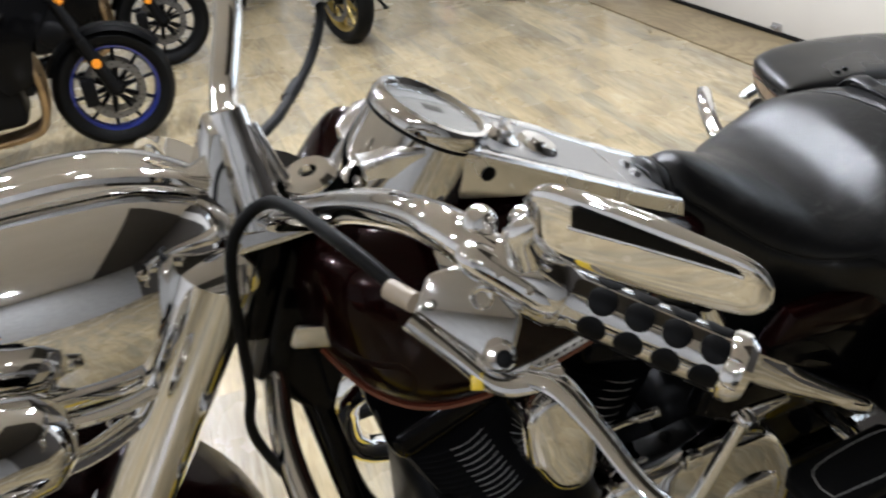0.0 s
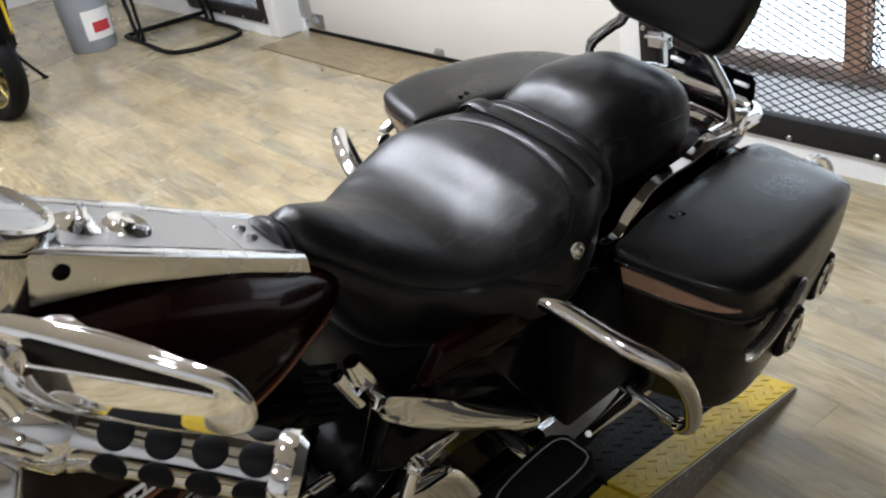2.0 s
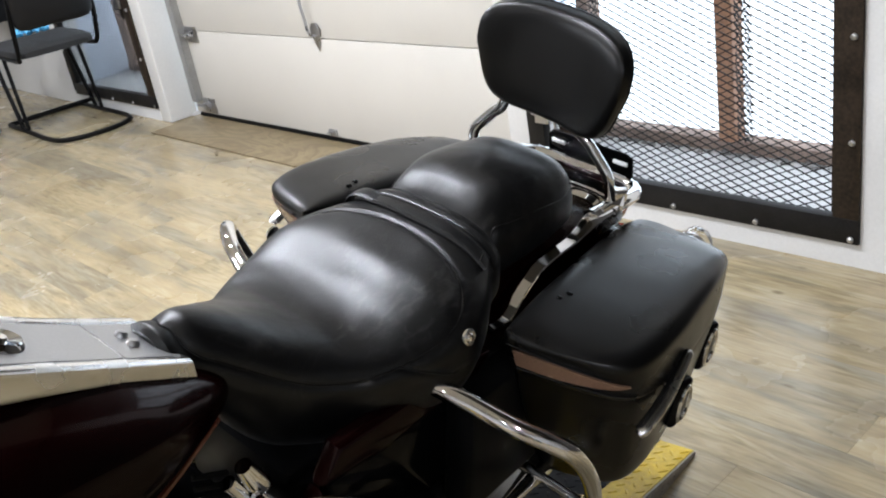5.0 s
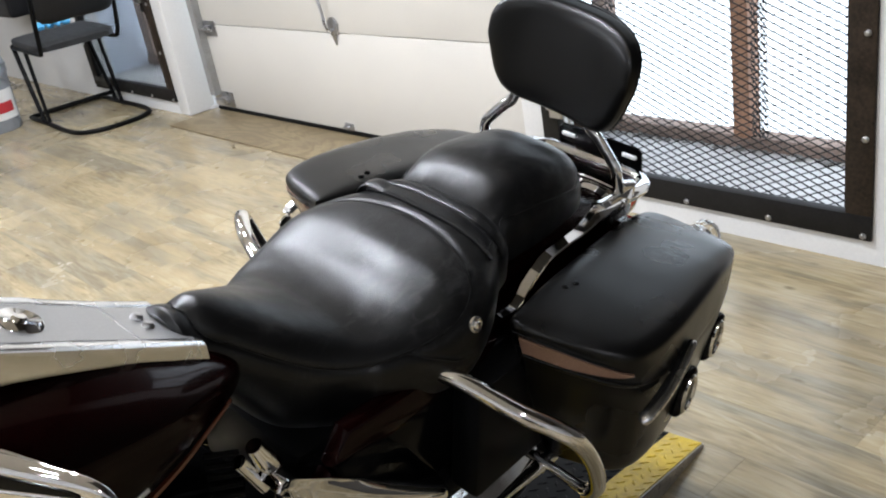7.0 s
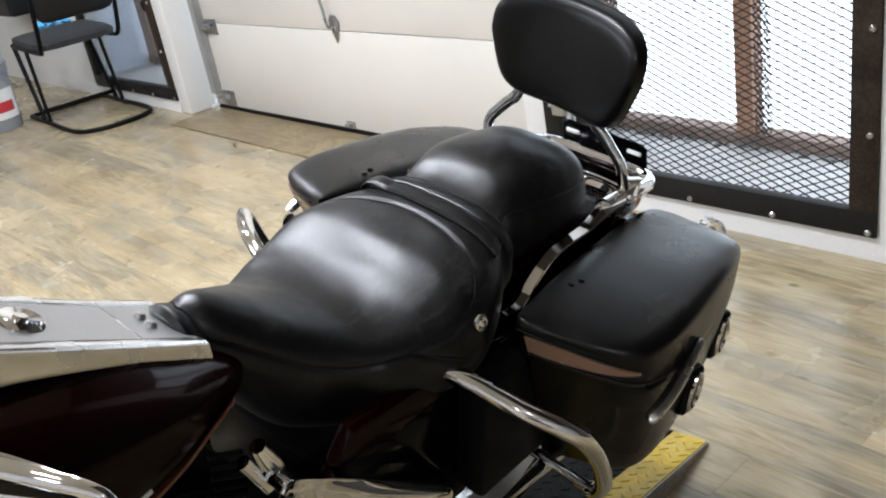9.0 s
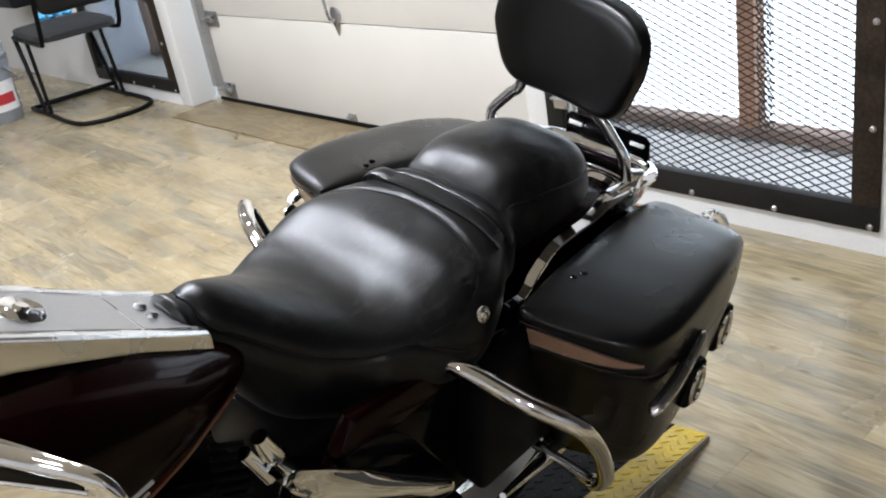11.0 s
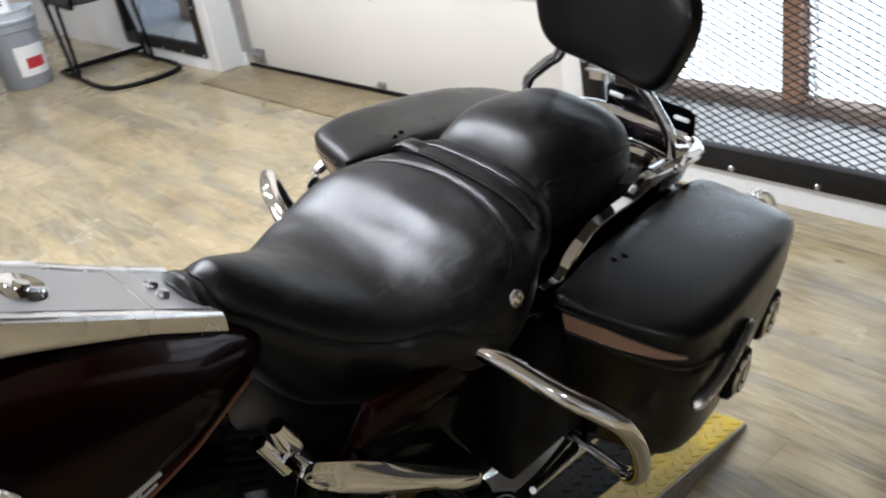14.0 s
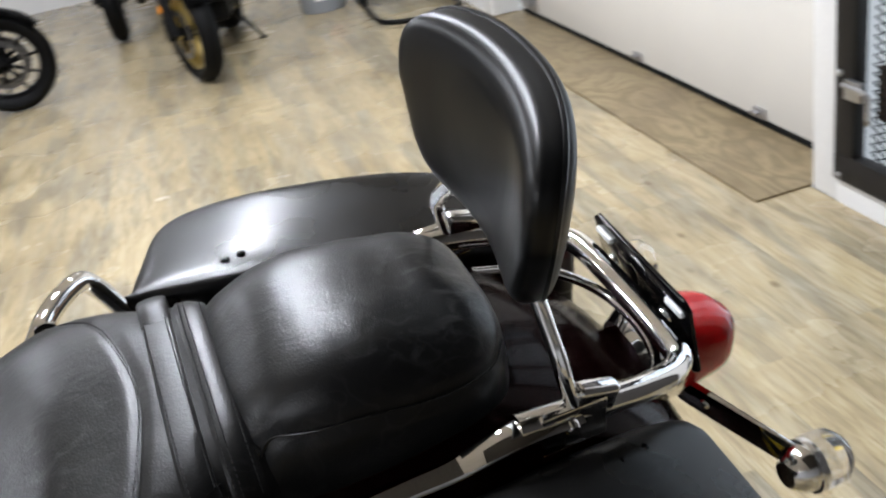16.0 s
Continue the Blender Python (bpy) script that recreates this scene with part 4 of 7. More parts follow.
# saddle: rider bucket, strap, passenger pad
SEAT = [(0.446, 0.030, 0.792, 0.808, 0.824), (0.454, 0.044, 0.775, 0.803, 0.831), (0.475, 0.052, 0.730, 0.775, 0.827), (0.50, 0.068, 0.680, 0.745, 0.829), (0.55, 0.098, 0.600, 0.705, 0.804), (0.60, 0.124, 0.565, 0.688, 0.773), (0.64, 0.148, 0.550, 0.682, 0.750), (0.67, 0.166, 0.545, 0.680, 0.740),
        (0.74, 0.193, 0.545, 0.675, 0.742), (0.81, 0.206, 0.555, 0.675, 0.763), (0.87, 0.187, 0.590, 0.680, 0.768), (0.91, 0.162, 0.620, 0.685, 0.772), (0.93, 0.149, 0.640, 0.685, 0.773), (0.96, 0.139, 0.645, 0.685, 0.776), (0.99, 0.120, 0.645, 0.685, 0.767)]
PILLION = [(0.955, 0.113, 0.645, 0.680, 0.763), (0.97, 0.121, 0.645, 0.680, 0.778), (0.985, 0.125, 0.645, 0.680, 0.790), (1.01, 0.128, 0.647, 0.680, 0.804), (1.05, 0.132, 0.648, 0.685, 0.813), (1.10, 0.131, 0.650, 0.685, 0.812), (1.15, 0.125, 0.655, 0.690, 0.803), (1.185, 0.117, 0.660, 0.695, 0.797), (1.21, 0.103, 0.670, 0.700, 0.786), (1.226, 0.079, 0.680, 0.700, 0.772), (1.234, 0.044, 0.685, 0.700, 0.748)]
LOW_E = 2.6


def seat_e(x):
    """The saddle's section: round at the nose, boxier towards the pillion."""
    return 1.75 + 0.4 * min(1.0, max(0.0, (x - 0.5) / 0.17)) + min(1.0, max(0.0, (x - 0.62) / 0.3))


def pillion_e(x):
    return 3.0


def dish(x, y, w):
    """How far the cushion sinks where one sits, and swells before the strap."""
    return max(0.0, 1 - (y / max(w, 0.01)) ** 2) * (-0.005 * math.exp(-((x - 0.71) / 0.085) ** 2) + 0.002 * math.exp(-((x - 0.875) / 0.03) ** 2))


def on_loft(rows, e, x, a, lift=0.0, sink=None):
    """The point of a lofted body at x, a degrees above its right-hand flank."""
    w, zb, zm, zt = interp(rows, x)
    c, sn = math.cos(radians(a)), math.sin(radians(a))
    ee = e(x) if sn >= 0 else LOW_E
    k = (abs(c) ** ee + abs(sn) ** ee) ** (-1 / ee)
    y, z = w * c * k, zm + ((zt - zm) if sn >= 0 else (zm - zb)) * sn * k
    if sink and z > zm:
        z += sink(x, y, w)
    return Vector((x, y + lift * c, z + lift * sn))


def on_saddle(x, a, s, lift=0.0):
    p = on_loft(SEAT, seat_e, x, a, lift, dish)
    return Vector((p.x, s * p.y, p.z))


# the seam round the top panel, its short branch on the flank, and the seam of the pillion pad: x and angle
PANEL = ((0.468, 89), (0.474, 70), (0.474, 42), (0.487, 28), (0.506, 26), (0.533, 24), (0.586, 17), (0.636, 16), (0.68, 22), (0.73, 27), (0.778, 30), (0.82, 36), (0.85, 44), (0.868, 53), (0.880, 64), (0.889, 77), (0.892, 89))
BRANCH = ((0.704, 25), (0.73, 12), (0.755, 0), (0.776, -5), (0.81, -8))
PILLION_SEAM = ((0.975, 38), (0.99, 42), (1.02, 37), (1.07, 34), (1.12, 31), (1.16, 29), (1.20, 30), (1.222, 36))


def creased(bm, lines, depth, reach, swell=0.0012, seed=0.0):
    """Pulls a cushion in along its seams and makes it a little uneven."""
    pts = np.array([tuple(q) for line in lines for q in line])
    bm.normal_update()
    moves = []
    for v in bm.verts:
        d = np.sqrt(((pts - np.array(v.co)) ** 2).sum(axis=1).min())
        k = -depth * math.exp(-(d / reach) ** 2) + swell * noise.noise(v.co * 15 + Vector((seed, 0, 0))) + 0.5 * swell * noise.noise(v.co * 38)
        moves.append((v, v.normal * k))
    for v, m in moves:
        v.co += m
    return bm


def stitches(line, pitch, length, r=0.0007):
    """A row of thread stitches along a line."""
    bm = bmesh.new()
    run = 0.0
    for p, q in zip(line, line[1:]):
        run += (q - p).length
        if run > pitch:
            run = 0.0
            tube([p, p + (q - p).normalized() * length], r, 4, 1, bm=bm)
    return bm


def saddle_bm():
    """The rider's saddle: lofted, then dished where one sits, with a bolster behind."""
    bm = loft(SEAT, 132, 150, seat_e, LOW_E)
    for v in bm.verts:
        w, zb, zm, zt = interp(SEAT, v.co.x)
        if v.co.z > zm:
            v.co.z += dish(v.co.x, v.co.y, w)
    bmesh.ops.recalc_face_normals(bm, faces=bm.faces)
    lines = [smooth_path([on_saddle(x, a, s) for x, a in t], 10) for s in (-1, 1) for t in (PANEL, BRANCH)]
    return creased(bm, lines, 0.0032, 0.005)


seat = part("seat", saddle_bm(), LEATHER, bike, "worn black leather saddle")
pil = loft(PILLION, 96, 80, pillion_e, LOW_E)
bmesh.ops.recalc_face_normals(pil, faces=pil.faces)
PIL_LINES = [smooth_path([(p.x, s * p.y, p.z) for p in (on_loft(PILLION, pillion_e, x, a) for x, a in PILLION_SEAM)], 10) for s in (-1, 1)]
part("pillion_pad", creased(pil, PIL_LINES, 0.0035, 0.006, seed=4.0), LEATHER, seat, "black leather pillion pad")


def rib_over(rows, e, x0, x1, proud, a0, a1, skew=0.0):
    """A band of leather that hugs the loft between x0 and x1, rounded at its edges; skew moves its left end along x."""
    bm = bmesh.new()
    rings = []
    for i in range(61):
        f = i / 60
        a = a0 + (a1 - a0) * f
        dx = skew * (f - 0.5)
        cuts = ((x0, -0.003), (x0, proud * 0.6), (x0 + 0.0025, proud), ((x0 + x1) / 2, proud * 1.15), (x1 - 0.0025, proud), (x1, proud * 0.6), (x1, -0.003))
        rings.append([bm.verts.new(on_loft(rows, e, x + dx, a, p, dish)) for x, p in cuts])
    for p, q in zip(rings, rings[1:]):
        for j in range(7):
            bm.faces.new((p[j], p[(j + 1) % 7], q[(j + 1) % 7], q[j]))
    bm.faces.new(rings[0])
    bm.faces.new(rings[-1][::-1])
    return bm


# grab strap with a squared tip, a loop at its other end, and the stitched yoke before the pillion pad
strap = part("grab_strap", rib_over(SEAT, seat_e, 0.909, 0.937, 0.0065, 50, 141, -0.004), LEATHER, seat, "black leather grab strap across the saddle")
part("strap_tip", rib_over(SEAT, seat_e, 0.9075, 0.9385, 0.0085, 137, 143, 0.0), BAG_LEATHER, strap, "squared strap tip")
part("strap_loop", tube([on_saddle(0.924, a, 1, h) for a, h in ((62, 0.004), (54, 0.012), (46, 0.012), (38, 0.006), (30, 0.0))], 0.015, 10, 6, flat=0.22), LEATHER, strap, "bent leather loop")
for x in (0.9125, 0.9335):
    line = smooth_path([on_saddle(x, a, 1, 0.0078) for a in range(54, 140, 4)], 6)
    tagged(part("stitching", stitches(line, 0.005, 0.0035), THREAD, strap, "fine dark thread stitches", False), kind="stuff")
part("yoke", rib_over(SEAT, seat_e, 0.944, 0.974, 0.0030, 24, 156), LEATHER, seat, "stitched leather yoke before the pillion pad")
for x in (0.948, 0.953, 0.969):
    line = smooth_path([on_saddle(x, a, 1, 0.0036) for a in range(28, 154, 4)], 6)
    tagged(part("stitching", stitches(line, 0.005, 0.0035), THREAD, seat, "fine dark thread stitches", False), kind="stuff")


def sewn(line, inset, parent):
    """A thin welt in the bottom of a seam, and stitches beside it."""
    part("welt", tube(line, 0.0013, 6, 1), LEATHER, parent)
    tagged(part("stitching", stitches(inset, 0.0055, 0.0035), THREAD, parent, "fine dark thread stitches", False), kind="stuff")


for s in (-1, 1):
    sewn(smooth_path([on_saddle(x, a, s, -0.0026) for x, a in PANEL], 10), smooth_path([on_saddle(x, a + (4 if x > 0.49 else 0), s, -0.0012) for x, a in PANEL], 16), seat)
    sewn(smooth_path([on_saddle(x, a, s, -0.0026) for x, a in BRANCH], 10), smooth_path([on_saddle(x, a + 3, s, -0.0012) for x, a in BRANCH], 16), seat)
for line in PIL_LINES:
    part("welt", tube(line, 0.0012, 6, 1), LEATHER, seat)
for s in (-1, 1):
    stud = lathe([(0, 0.007), (0.005, 0.0065), (0.0065, 0.004), (0.009, 0.0045), (0.012, 0.003), (0.0125, 0), (0, 0)], 24)
    moved(stud, aim((0.807, s * 0.204, 0.712), (0.79, s * 0.5, 0.79)))
    part("concho", stud, CHROME, seat, "chrome concho")


def seam(rows, x0, x1, ang0, ang1, e, n=40, r=0.0016):
    """A stitched welt along a loft's flank."""
    out = []
    for s in (1, -1):
        pts = []
        for i in range(n + 1):
            x = x0 + (x1 - x0) * i / n
            a = radians(ang0 + (ang1 - ang0) * i / n)
            w, zb, zm, zt = interp(rows, x)
            c, sn = math.cos(a), math.sin(a)
            ee = e if sn >= 0 else 2.6
            k = (abs(c) ** ee + abs(sn) ** ee) ** (-1 / ee)
            pts.append((x, s * w * c * k, zm + ((zt - zm) if sn >= 0 else (zm - zb)) * sn * k))
        out.append(tube(pts, r, 6, 1))
    return out


# fuel tank with chrome console and speedometer
TANK = [(-0.035, 0.05, 0.79, 0.825, 0.865), (-0.02, 0.09, 0.745, 0.82, 0.895), (0.02, 0.141, 0.682, 0.80, 0.915), (0.08, 0.168, 0.640, 0.785, 0.922), (0.16, 0.176, 0.634, 0.78, 0.912), (0.26, 0.166, 0.652, 0.775, 0.885), (0.36, 0.146, 0.682, 0.762, 0.845), (0.43, 0.118, 0.705, 0.752, 0.808), (0.49, 0.085, 0.715, 0.745, 0.775), (0.52, 0.05, 0.72, 0.74, 0.755)]
tank_bm = loft(TANK, 64, 56, 2.9, 2.3)
for v in tank_bm.verts:
    # the right half stands a little fuller at its front shoulder
    if v.co.z > 0.80 and v.co.y > 0:
        v.co.z += 0.052 * math.exp(-((v.co.x - 0.085) / 0.055) ** 2 - ((v.co.y - 0.135) / 0.05) ** 2)
tank = part("fuel_tank", tank_bm, CHERRY, bike, "black cherry painted fuel tank")
for bm in seam(TANK, -0.02, 0.47, -50, -30, 2.3, r=0.0045):
    part("pinstripe", bm, COPPER_BAND, tank, "copper red stripe")


def on_tank(x, a, s):
    w, zb, zm, zt = interp(TANK, x)
    c, sn = math.cos(radians(a)), math.sin(radians(a))
    k = (abs(c) ** 2.3 + abs(sn) ** 2.3) ** (-1 / 2.3)
    return (x, s * w * c * k, zm + ((zt - zm) if sn >= 0 else (zm - zb)) * sn * k)


for s in (-1, 1):
    for a, r in ((-20, 0.0035), (-37, 0.0028)):
        part("badge_line", tube([on_tank(x, a + (x - 0.16) * 30, s) for x in [0.155 + 0.16 * i / 14 for i in range(15)]], r, 6, 1), LABEL_WHITE, tank, "silver white badge line")
    bars = bmesh.new()
    for i in range(11):
        x = 0.165 + i * 0.0125
        p, q = on_tank(x, -25 + (x - 0.16) * 30, s), on_tank(x + 0.001, -33 + (x - 0.16) * 30, s)
        tube([p, q], 0.0022, 5, 1, bm=bars)
    part("badge_bars", bars, LABEL_WHITE, tank, "plain silver bars of the tank badge")


# the dash's rows: x, half width, roof z, height of its side
DASH = ((0.060, 0.045, 0.975, 0.070), (0.085, 0.060, 0.990, 0.072), (0.12, 0.066, 0.990, 0.070), (0.16, 0.067, 0.976, 0.062), (0.20, 0.070, 0.956, 0.051), (0.24, 0.071, 0.934, 0.039), (0.28, 0.070, 0.911, 0.033),
        (0.32, 0.070, 0.889, 0.028), (0.36, 0.067, 0.865, 0.024), (0.40, 0.066, 0.842, 0.022), (0.44, 0.066, 0.820, 0.021), (0.466, 0.066, 0.806, 0.022))


def console_bm():
    """The chrome dash along the tank's top: a low box with rolled rims either side of a sunken plate."""
    bm = bmesh.new()
    rings = []
    for x, hw, z, drop in DASH:
        half = ((hw * 1.03, z - drop), (hw * 1.004, z - 0.009), (hw * 0.985, z - 0.003), (hw * 0.93, z), (hw * 0.84, z + 0.0006), (hw * 0.74, z - 0.0004), (hw * 0.71, z - 0.002))
        rings.append([bm.verts.new((x, -y, q)) for y, q in half] + [bm.verts.new((x, y, q)) for y, q in half[::-1]])
    for p, q in zip(rings, rings[1:]):
        for j in range(14):
            bm.faces.new((p[j], p[(j + 1) % 14], q[(j + 1) % 14], q[j]))
    bm.faces.new(rings[0])
    bm.faces.new(rings[-1][::-1])
    bmesh.ops.recalc_face_normals(bm, faces=bm.faces)
    return bm


def dash_z(x):
    return interp([(r[0], r[2]) for r in DASH], x)[0]


console = part("console", console_bm(), CONSOLE_CHROME, tank, "polished chrome tank console")
for x0, x1 in ((0.205, 0.393), (0.396, 0.462)):
    ins = bmesh.new()
    rr = []
    for k in range(9):
        x = x0 + (x1 - x0) * k / 8
        hw, z = 0.69 * interp([(r[0], r[1]) for r in DASH], x)[0], dash_z(x) - 0.001
        rr.append([ins.verts.new(v) for v in ((x, -hw, z), (x, hw, z), (x, hw, z - 0.006), (x, -hw, z - 0.006))])
    for p, q in zip(rr, rr[1:]):
        for j in range(4):
            ins.faces.new((p[j], p[(j + 1) % 4], q[(j + 1) % 4], q[j]))
    ins.faces.new(rr[0])
    ins.faces.new(rr[-1][::-1])
    part("console_insert", ins, BRUSHED_GREY, tank, "brushed grey metal insert", False)
TILT = Matrix.Translation((0.151, 0, 0.980)) @ Matrix.Rotation(radians(30), 4, "Y")
part("gauge_pod", lathe([(0.088, -0.13), (0.080, -0.07), (0.0705, -0.008), (0.069, 0.0)], 48, TILT), CHROME, tank, "chrome gauge pod")
part("gauge_bezel", lathe([(0.055, 0.012), (0.060, 0.019), (0.066, 0.018), (0.070, 0.010), (0.069, 0.0), (0.055, 0.0)], 48, TILT, closed=True), CHROME, tank, "chrome bezel")
part("gauge_seal", lathe([(0.0695, -0.006), (0.0705, -0.004), (0.0705, -0.001), (0.068, -0.001), (0.068, -0.006)], 48, TILT, closed=True), RUBBER, tank)
part("dial", lathe([(0, 0.006), (0.056, 0.006), (0.056, 0.001), (0, 0.001)], 40, TILT), DIAL, tank, "pale speedometer dial")
marks = bmesh.new()
for k in range(13):
    box(-0.0005, 0.0005, 0.044, 0.050, 0.0062, 0.0068, bm=marks)
    moved(marks, Matrix.Rotation(radians(25), 4, "Z"))
moved(marks, TILT)
part("dial_marks", marks, BLACK_SATIN, tank)
part("dial_window", moved(box(-0.012, 0.012, -0.006, 0.008, 0.0062, 0.0075, 0.001), TILT), BLACK_SATIN, tank, "dark odometer window")
gl = part("dial_glass", lathe([(0, 0.0165), (0.03, 0.0158), (0.0575, 0.0135)], 40, TILT), GLASS, tank, "domed glass")
gl.visible_shadow = False
# switch, lock and screws on the console
sw = lathe([(0, 0.011), (0.014, 0.010), (0.018, 0.006), (0.024, 0.003), (0.027, 0), (0, 0)], 28, Matrix.Translation((0.238, 0, 0.9345)) @ Matrix.Rotation(radians(29), 4, "Y"))
part("ignition_switch", sw, CHROME, tank, "chrome ignition switch")
part("switch_lever", moved(box(-0.026, 0.022, -0.006, 0.006, 0.008, 0.018, 0.004), Matrix.Translation((0.238, -0.006, 0.9355)) @ Matrix.Rotation(radians(29), 4, "Y") @ Matrix.Rotation(radians(65), 4, "Z")), CHROME, tank)
part("key_lock", lathe([(0, 0.008), (0.007, 0.008), (0.009, 0.005), (0.022, 0.0075), (0.027, 0.003), (0.028, 0), (0, 0)], 28, Matrix.Translation((0.288, 0, 0.9055)) @ Matrix.Rotation(radians(29), 4, "Y")), CHROME, tank)
for y in (-0.012, 0.012):
    part("screw", moved(bolt_bm(0.008, 0.007), Matrix.Translation((0.424, y, 0.8275)) @ Matrix.Rotation(radians(29), 4, "Y")), STEEL, tank)
for s in (-1, 1):
    part("rubber_plug", moved(bolt_bm(0.009, 0.003), Matrix.Translation((0.191, s * 0.0705, 0.938)) @ Matrix.Rotation(radians(90 * s * -1), 4, "X")), RUBBER, tank)
cap = lathe([(0, 0.020), (0.02, 0.018), (0.034, 0.012), (0.038, 0.004), (0.036, 0), (0, 0)], 28)
part("fuel_cap", moved(cap, Matrix.Translation((0.135, -0.125, 0.888)) @ Matrix.Rotation(radians(30), 4, "X")), CHROME, tank, "chrome cap")

# headlamp nacelle, fork and handlebar
GULL = ((-0.232, 0.076, 0.897), (-0.172, 0.092, 0.906), (-0.139, 0.088, 0.926), (-0.126, 0.080, 0.942), (-0.123, 0.095, 0.925), (-0.113, 0.122, 0.899))
NAC = [(-0.375, 0.095, 0.80, 0.90, 0.995), (-0.36, 0.115, 0.79, 0.90, 1.01), (-0.30, 0.13, 0.775, 0.90, 1.022), (-0.22, 0.13, 0.775, 0.90, 1.024), (-0.16, 0.115, 0.79, 0.90, 1.015), (-0.11, 0.085, 0.83, 0.91, 0.99), (-0.085, 0.05, 0.86, 0.92, 0.97)]
nac = part("headlamp_nacelle", loft(NAC, 48, 40, 2.2, 2.2), CHROME, bike, "polished chrome headlamp nacelle")
part("headlamp_ring", lathe([(0.085, 0), (0.098, 0.004), (0.102, 0.02), (0.094, 0.03)], 40, Matrix.Translation((-0.36, 0, 0.90)) @ Matrix.Rotation(radians(-90), 4, "Y")), CHROME, nac)
part("headlamp_lens", lathe([(0, 0.035), (0.05, 0.03), (0.094, 0.018)], 32, Matrix.Translation((-0.36, 0, 0.90)) @ Matrix.Rotation(radians(-90), 4, "Y")), CLEAR_LENS, nac)
part("brow_trim", tube([(-0.36, -0.02, 1.018), (-0.30, -0.03, 1.034), (-0.22, -0.035, 1.038), (-0.15, -0.035, 1.022), (-0.10, -0.03, 0.995)], 0.011, 10, 6, flat=0.7), CHROME, nac, "chrome trim strip")
part("lower_trim", tube([(-0.37, -0.10, 0.86), (-0.30, -0.137, 0.848), (-0.22, -0.137, 0.845), (-0.15, -0.115, 0.86), (-0.11, -0.09, 0.89)], 0.009, 10, 6, flat=0.7), CHROME, nac, "chrome trim strip")


def frustum(low, top, z0, z1, bevel):
    """A four-sided shroud: low and top are x0, x1, y0, y1."""
    bm = bmesh.new()
    r = [[bm.verts.new((x, y, z)) for x, y in ((q[0], q[2]), (q[1], q[2]), (q[1], q[3]), (q[0], q[3]))] for q, z in ((low, z0), (top, z1))]
    bm.faces.new(r[0][::-1])
    bm.faces.new(r[1])
    for j in range(4):
        bm.faces.new((r[0][j], r[0][(j + 1) % 4], r[1][(j + 1) % 4], r[1][j]))
    bmesh.ops.bevel(bm, geom=bm.edges[:], offset=bevel, segments=4, profile=0.5, affect="EDGES")
    return bm


part("riser_cover", frustum((-0.122, -0.008, -0.046, 0.050), (-0.082, -0.040, -0.006, 0.034), 0.93, 1.038, 0.008), CHROME, bike, "chrome handlebar riser cover")
part("riser_rib", tube([(-0.010, -0.043, 0.94), (-0.024, -0.026, 0.985), (-0.040, -0.006, 1.032)], 0.006, 10, 6), CHROME, bike)
part("riser_column", tube([(-0.058, 0.012, 1.045), (-0.056, -0.004, 1.01), (-0.052, -0.022, 0.96), (-0.05, -0.03, 0.935)], 0.03, 24, 8, radii=[0.019, 0.022, 0.029, 0.036]), CHROME, bike, "rounded chrome riser column")
part("riser_base", frustum((-0.135, 0.005, -0.055, 0.055), (-0.122, -0.012, -0.046, 0.048), 0.912, 0.936, 0.006), CHROME, bike, "chrome riser base")
part("steering_nut", lathe([(0.010, 0.008), (0.024, 0.008), (0.03, 0.003), (0.03, 0), (0.010, 0)], 28, Matrix.Translation((0.004, -0.034, 0.972)) @ Matrix.Rotation(radians(-10), 4, "Y"), closed=True), CHROME, bike, "chrome steering head washer")
for s in (-1, 1):
    leg = part("fork_leg", tube([(-0.115, s * 0.11, 0.95), (-0.31, s * 0.11, 0.58)], 0.042, 20), CHROME, bike, "chrome fork tube cover")
    part("slider", tube([(-0.30, s * 0.11, 0.60), (-0.50, s * 0.11, 0.30)], 0.034, 16), CHROME_DULL, leg)
    part("clamp_ring", tube([(-0.265, s * 0.11, 0.665), (-0.275, s * 0.11, 0.645)], 0.0445, 20), CHROME, leg)
    lamp = part("passing_lamp", lathe([(0, -0.062), (0.025, -0.057), (0.044, -0.036), (0.050, 0.0), (0.054, 0.01), (0.05, 0.018)], 32, Matrix.Translation((-0.335, s * 0.188, 0.882)) @ Matrix.Rotation(radians(-90), 4, "Y")), CHROME, bike, "chrome passing lamp")
    part("lens", lathe([(0, 0.026), (0.03, 0.022), (0.05, 0.012)], 28, Matrix.Translation((-0.335, s * 0.188, 0.882)) @ Matrix.Rotation(radians(-90), 4, "Y")), CLEAR_LENS, lamp)
    part("lamp_bar", tube([(-0.20, s * 0.10, 0.80), (-0.27, s * 0.15, 0.81), (-0.335, s * 0.188, 0.84)], 0.013, 12, 6, flat=0.6), CHROME, bike, "chrome lamp bracket")
    sig = part("turn_signal", lathe([(0, -0.05), (0.025, -0.045), (0.04, -0.02), (0.043, 0.01), (0.04, 0.02)], 28, Matrix.Translation((-0.31, s * 0.30, 0.80)) @ Matrix.Rotation(radians(-90), 4, "Y")), CHROME, bike, "chrome turn signal")
    part("lens", lathe([(0, 0.03), (0.025, 0.027), (0.04, 0.014)], 24, Matrix.Translation((-0.31, s * 0.30, 0.80)) @ Matrix.Rotation(radians(-90), 4, "Y")), AMBER, sig)
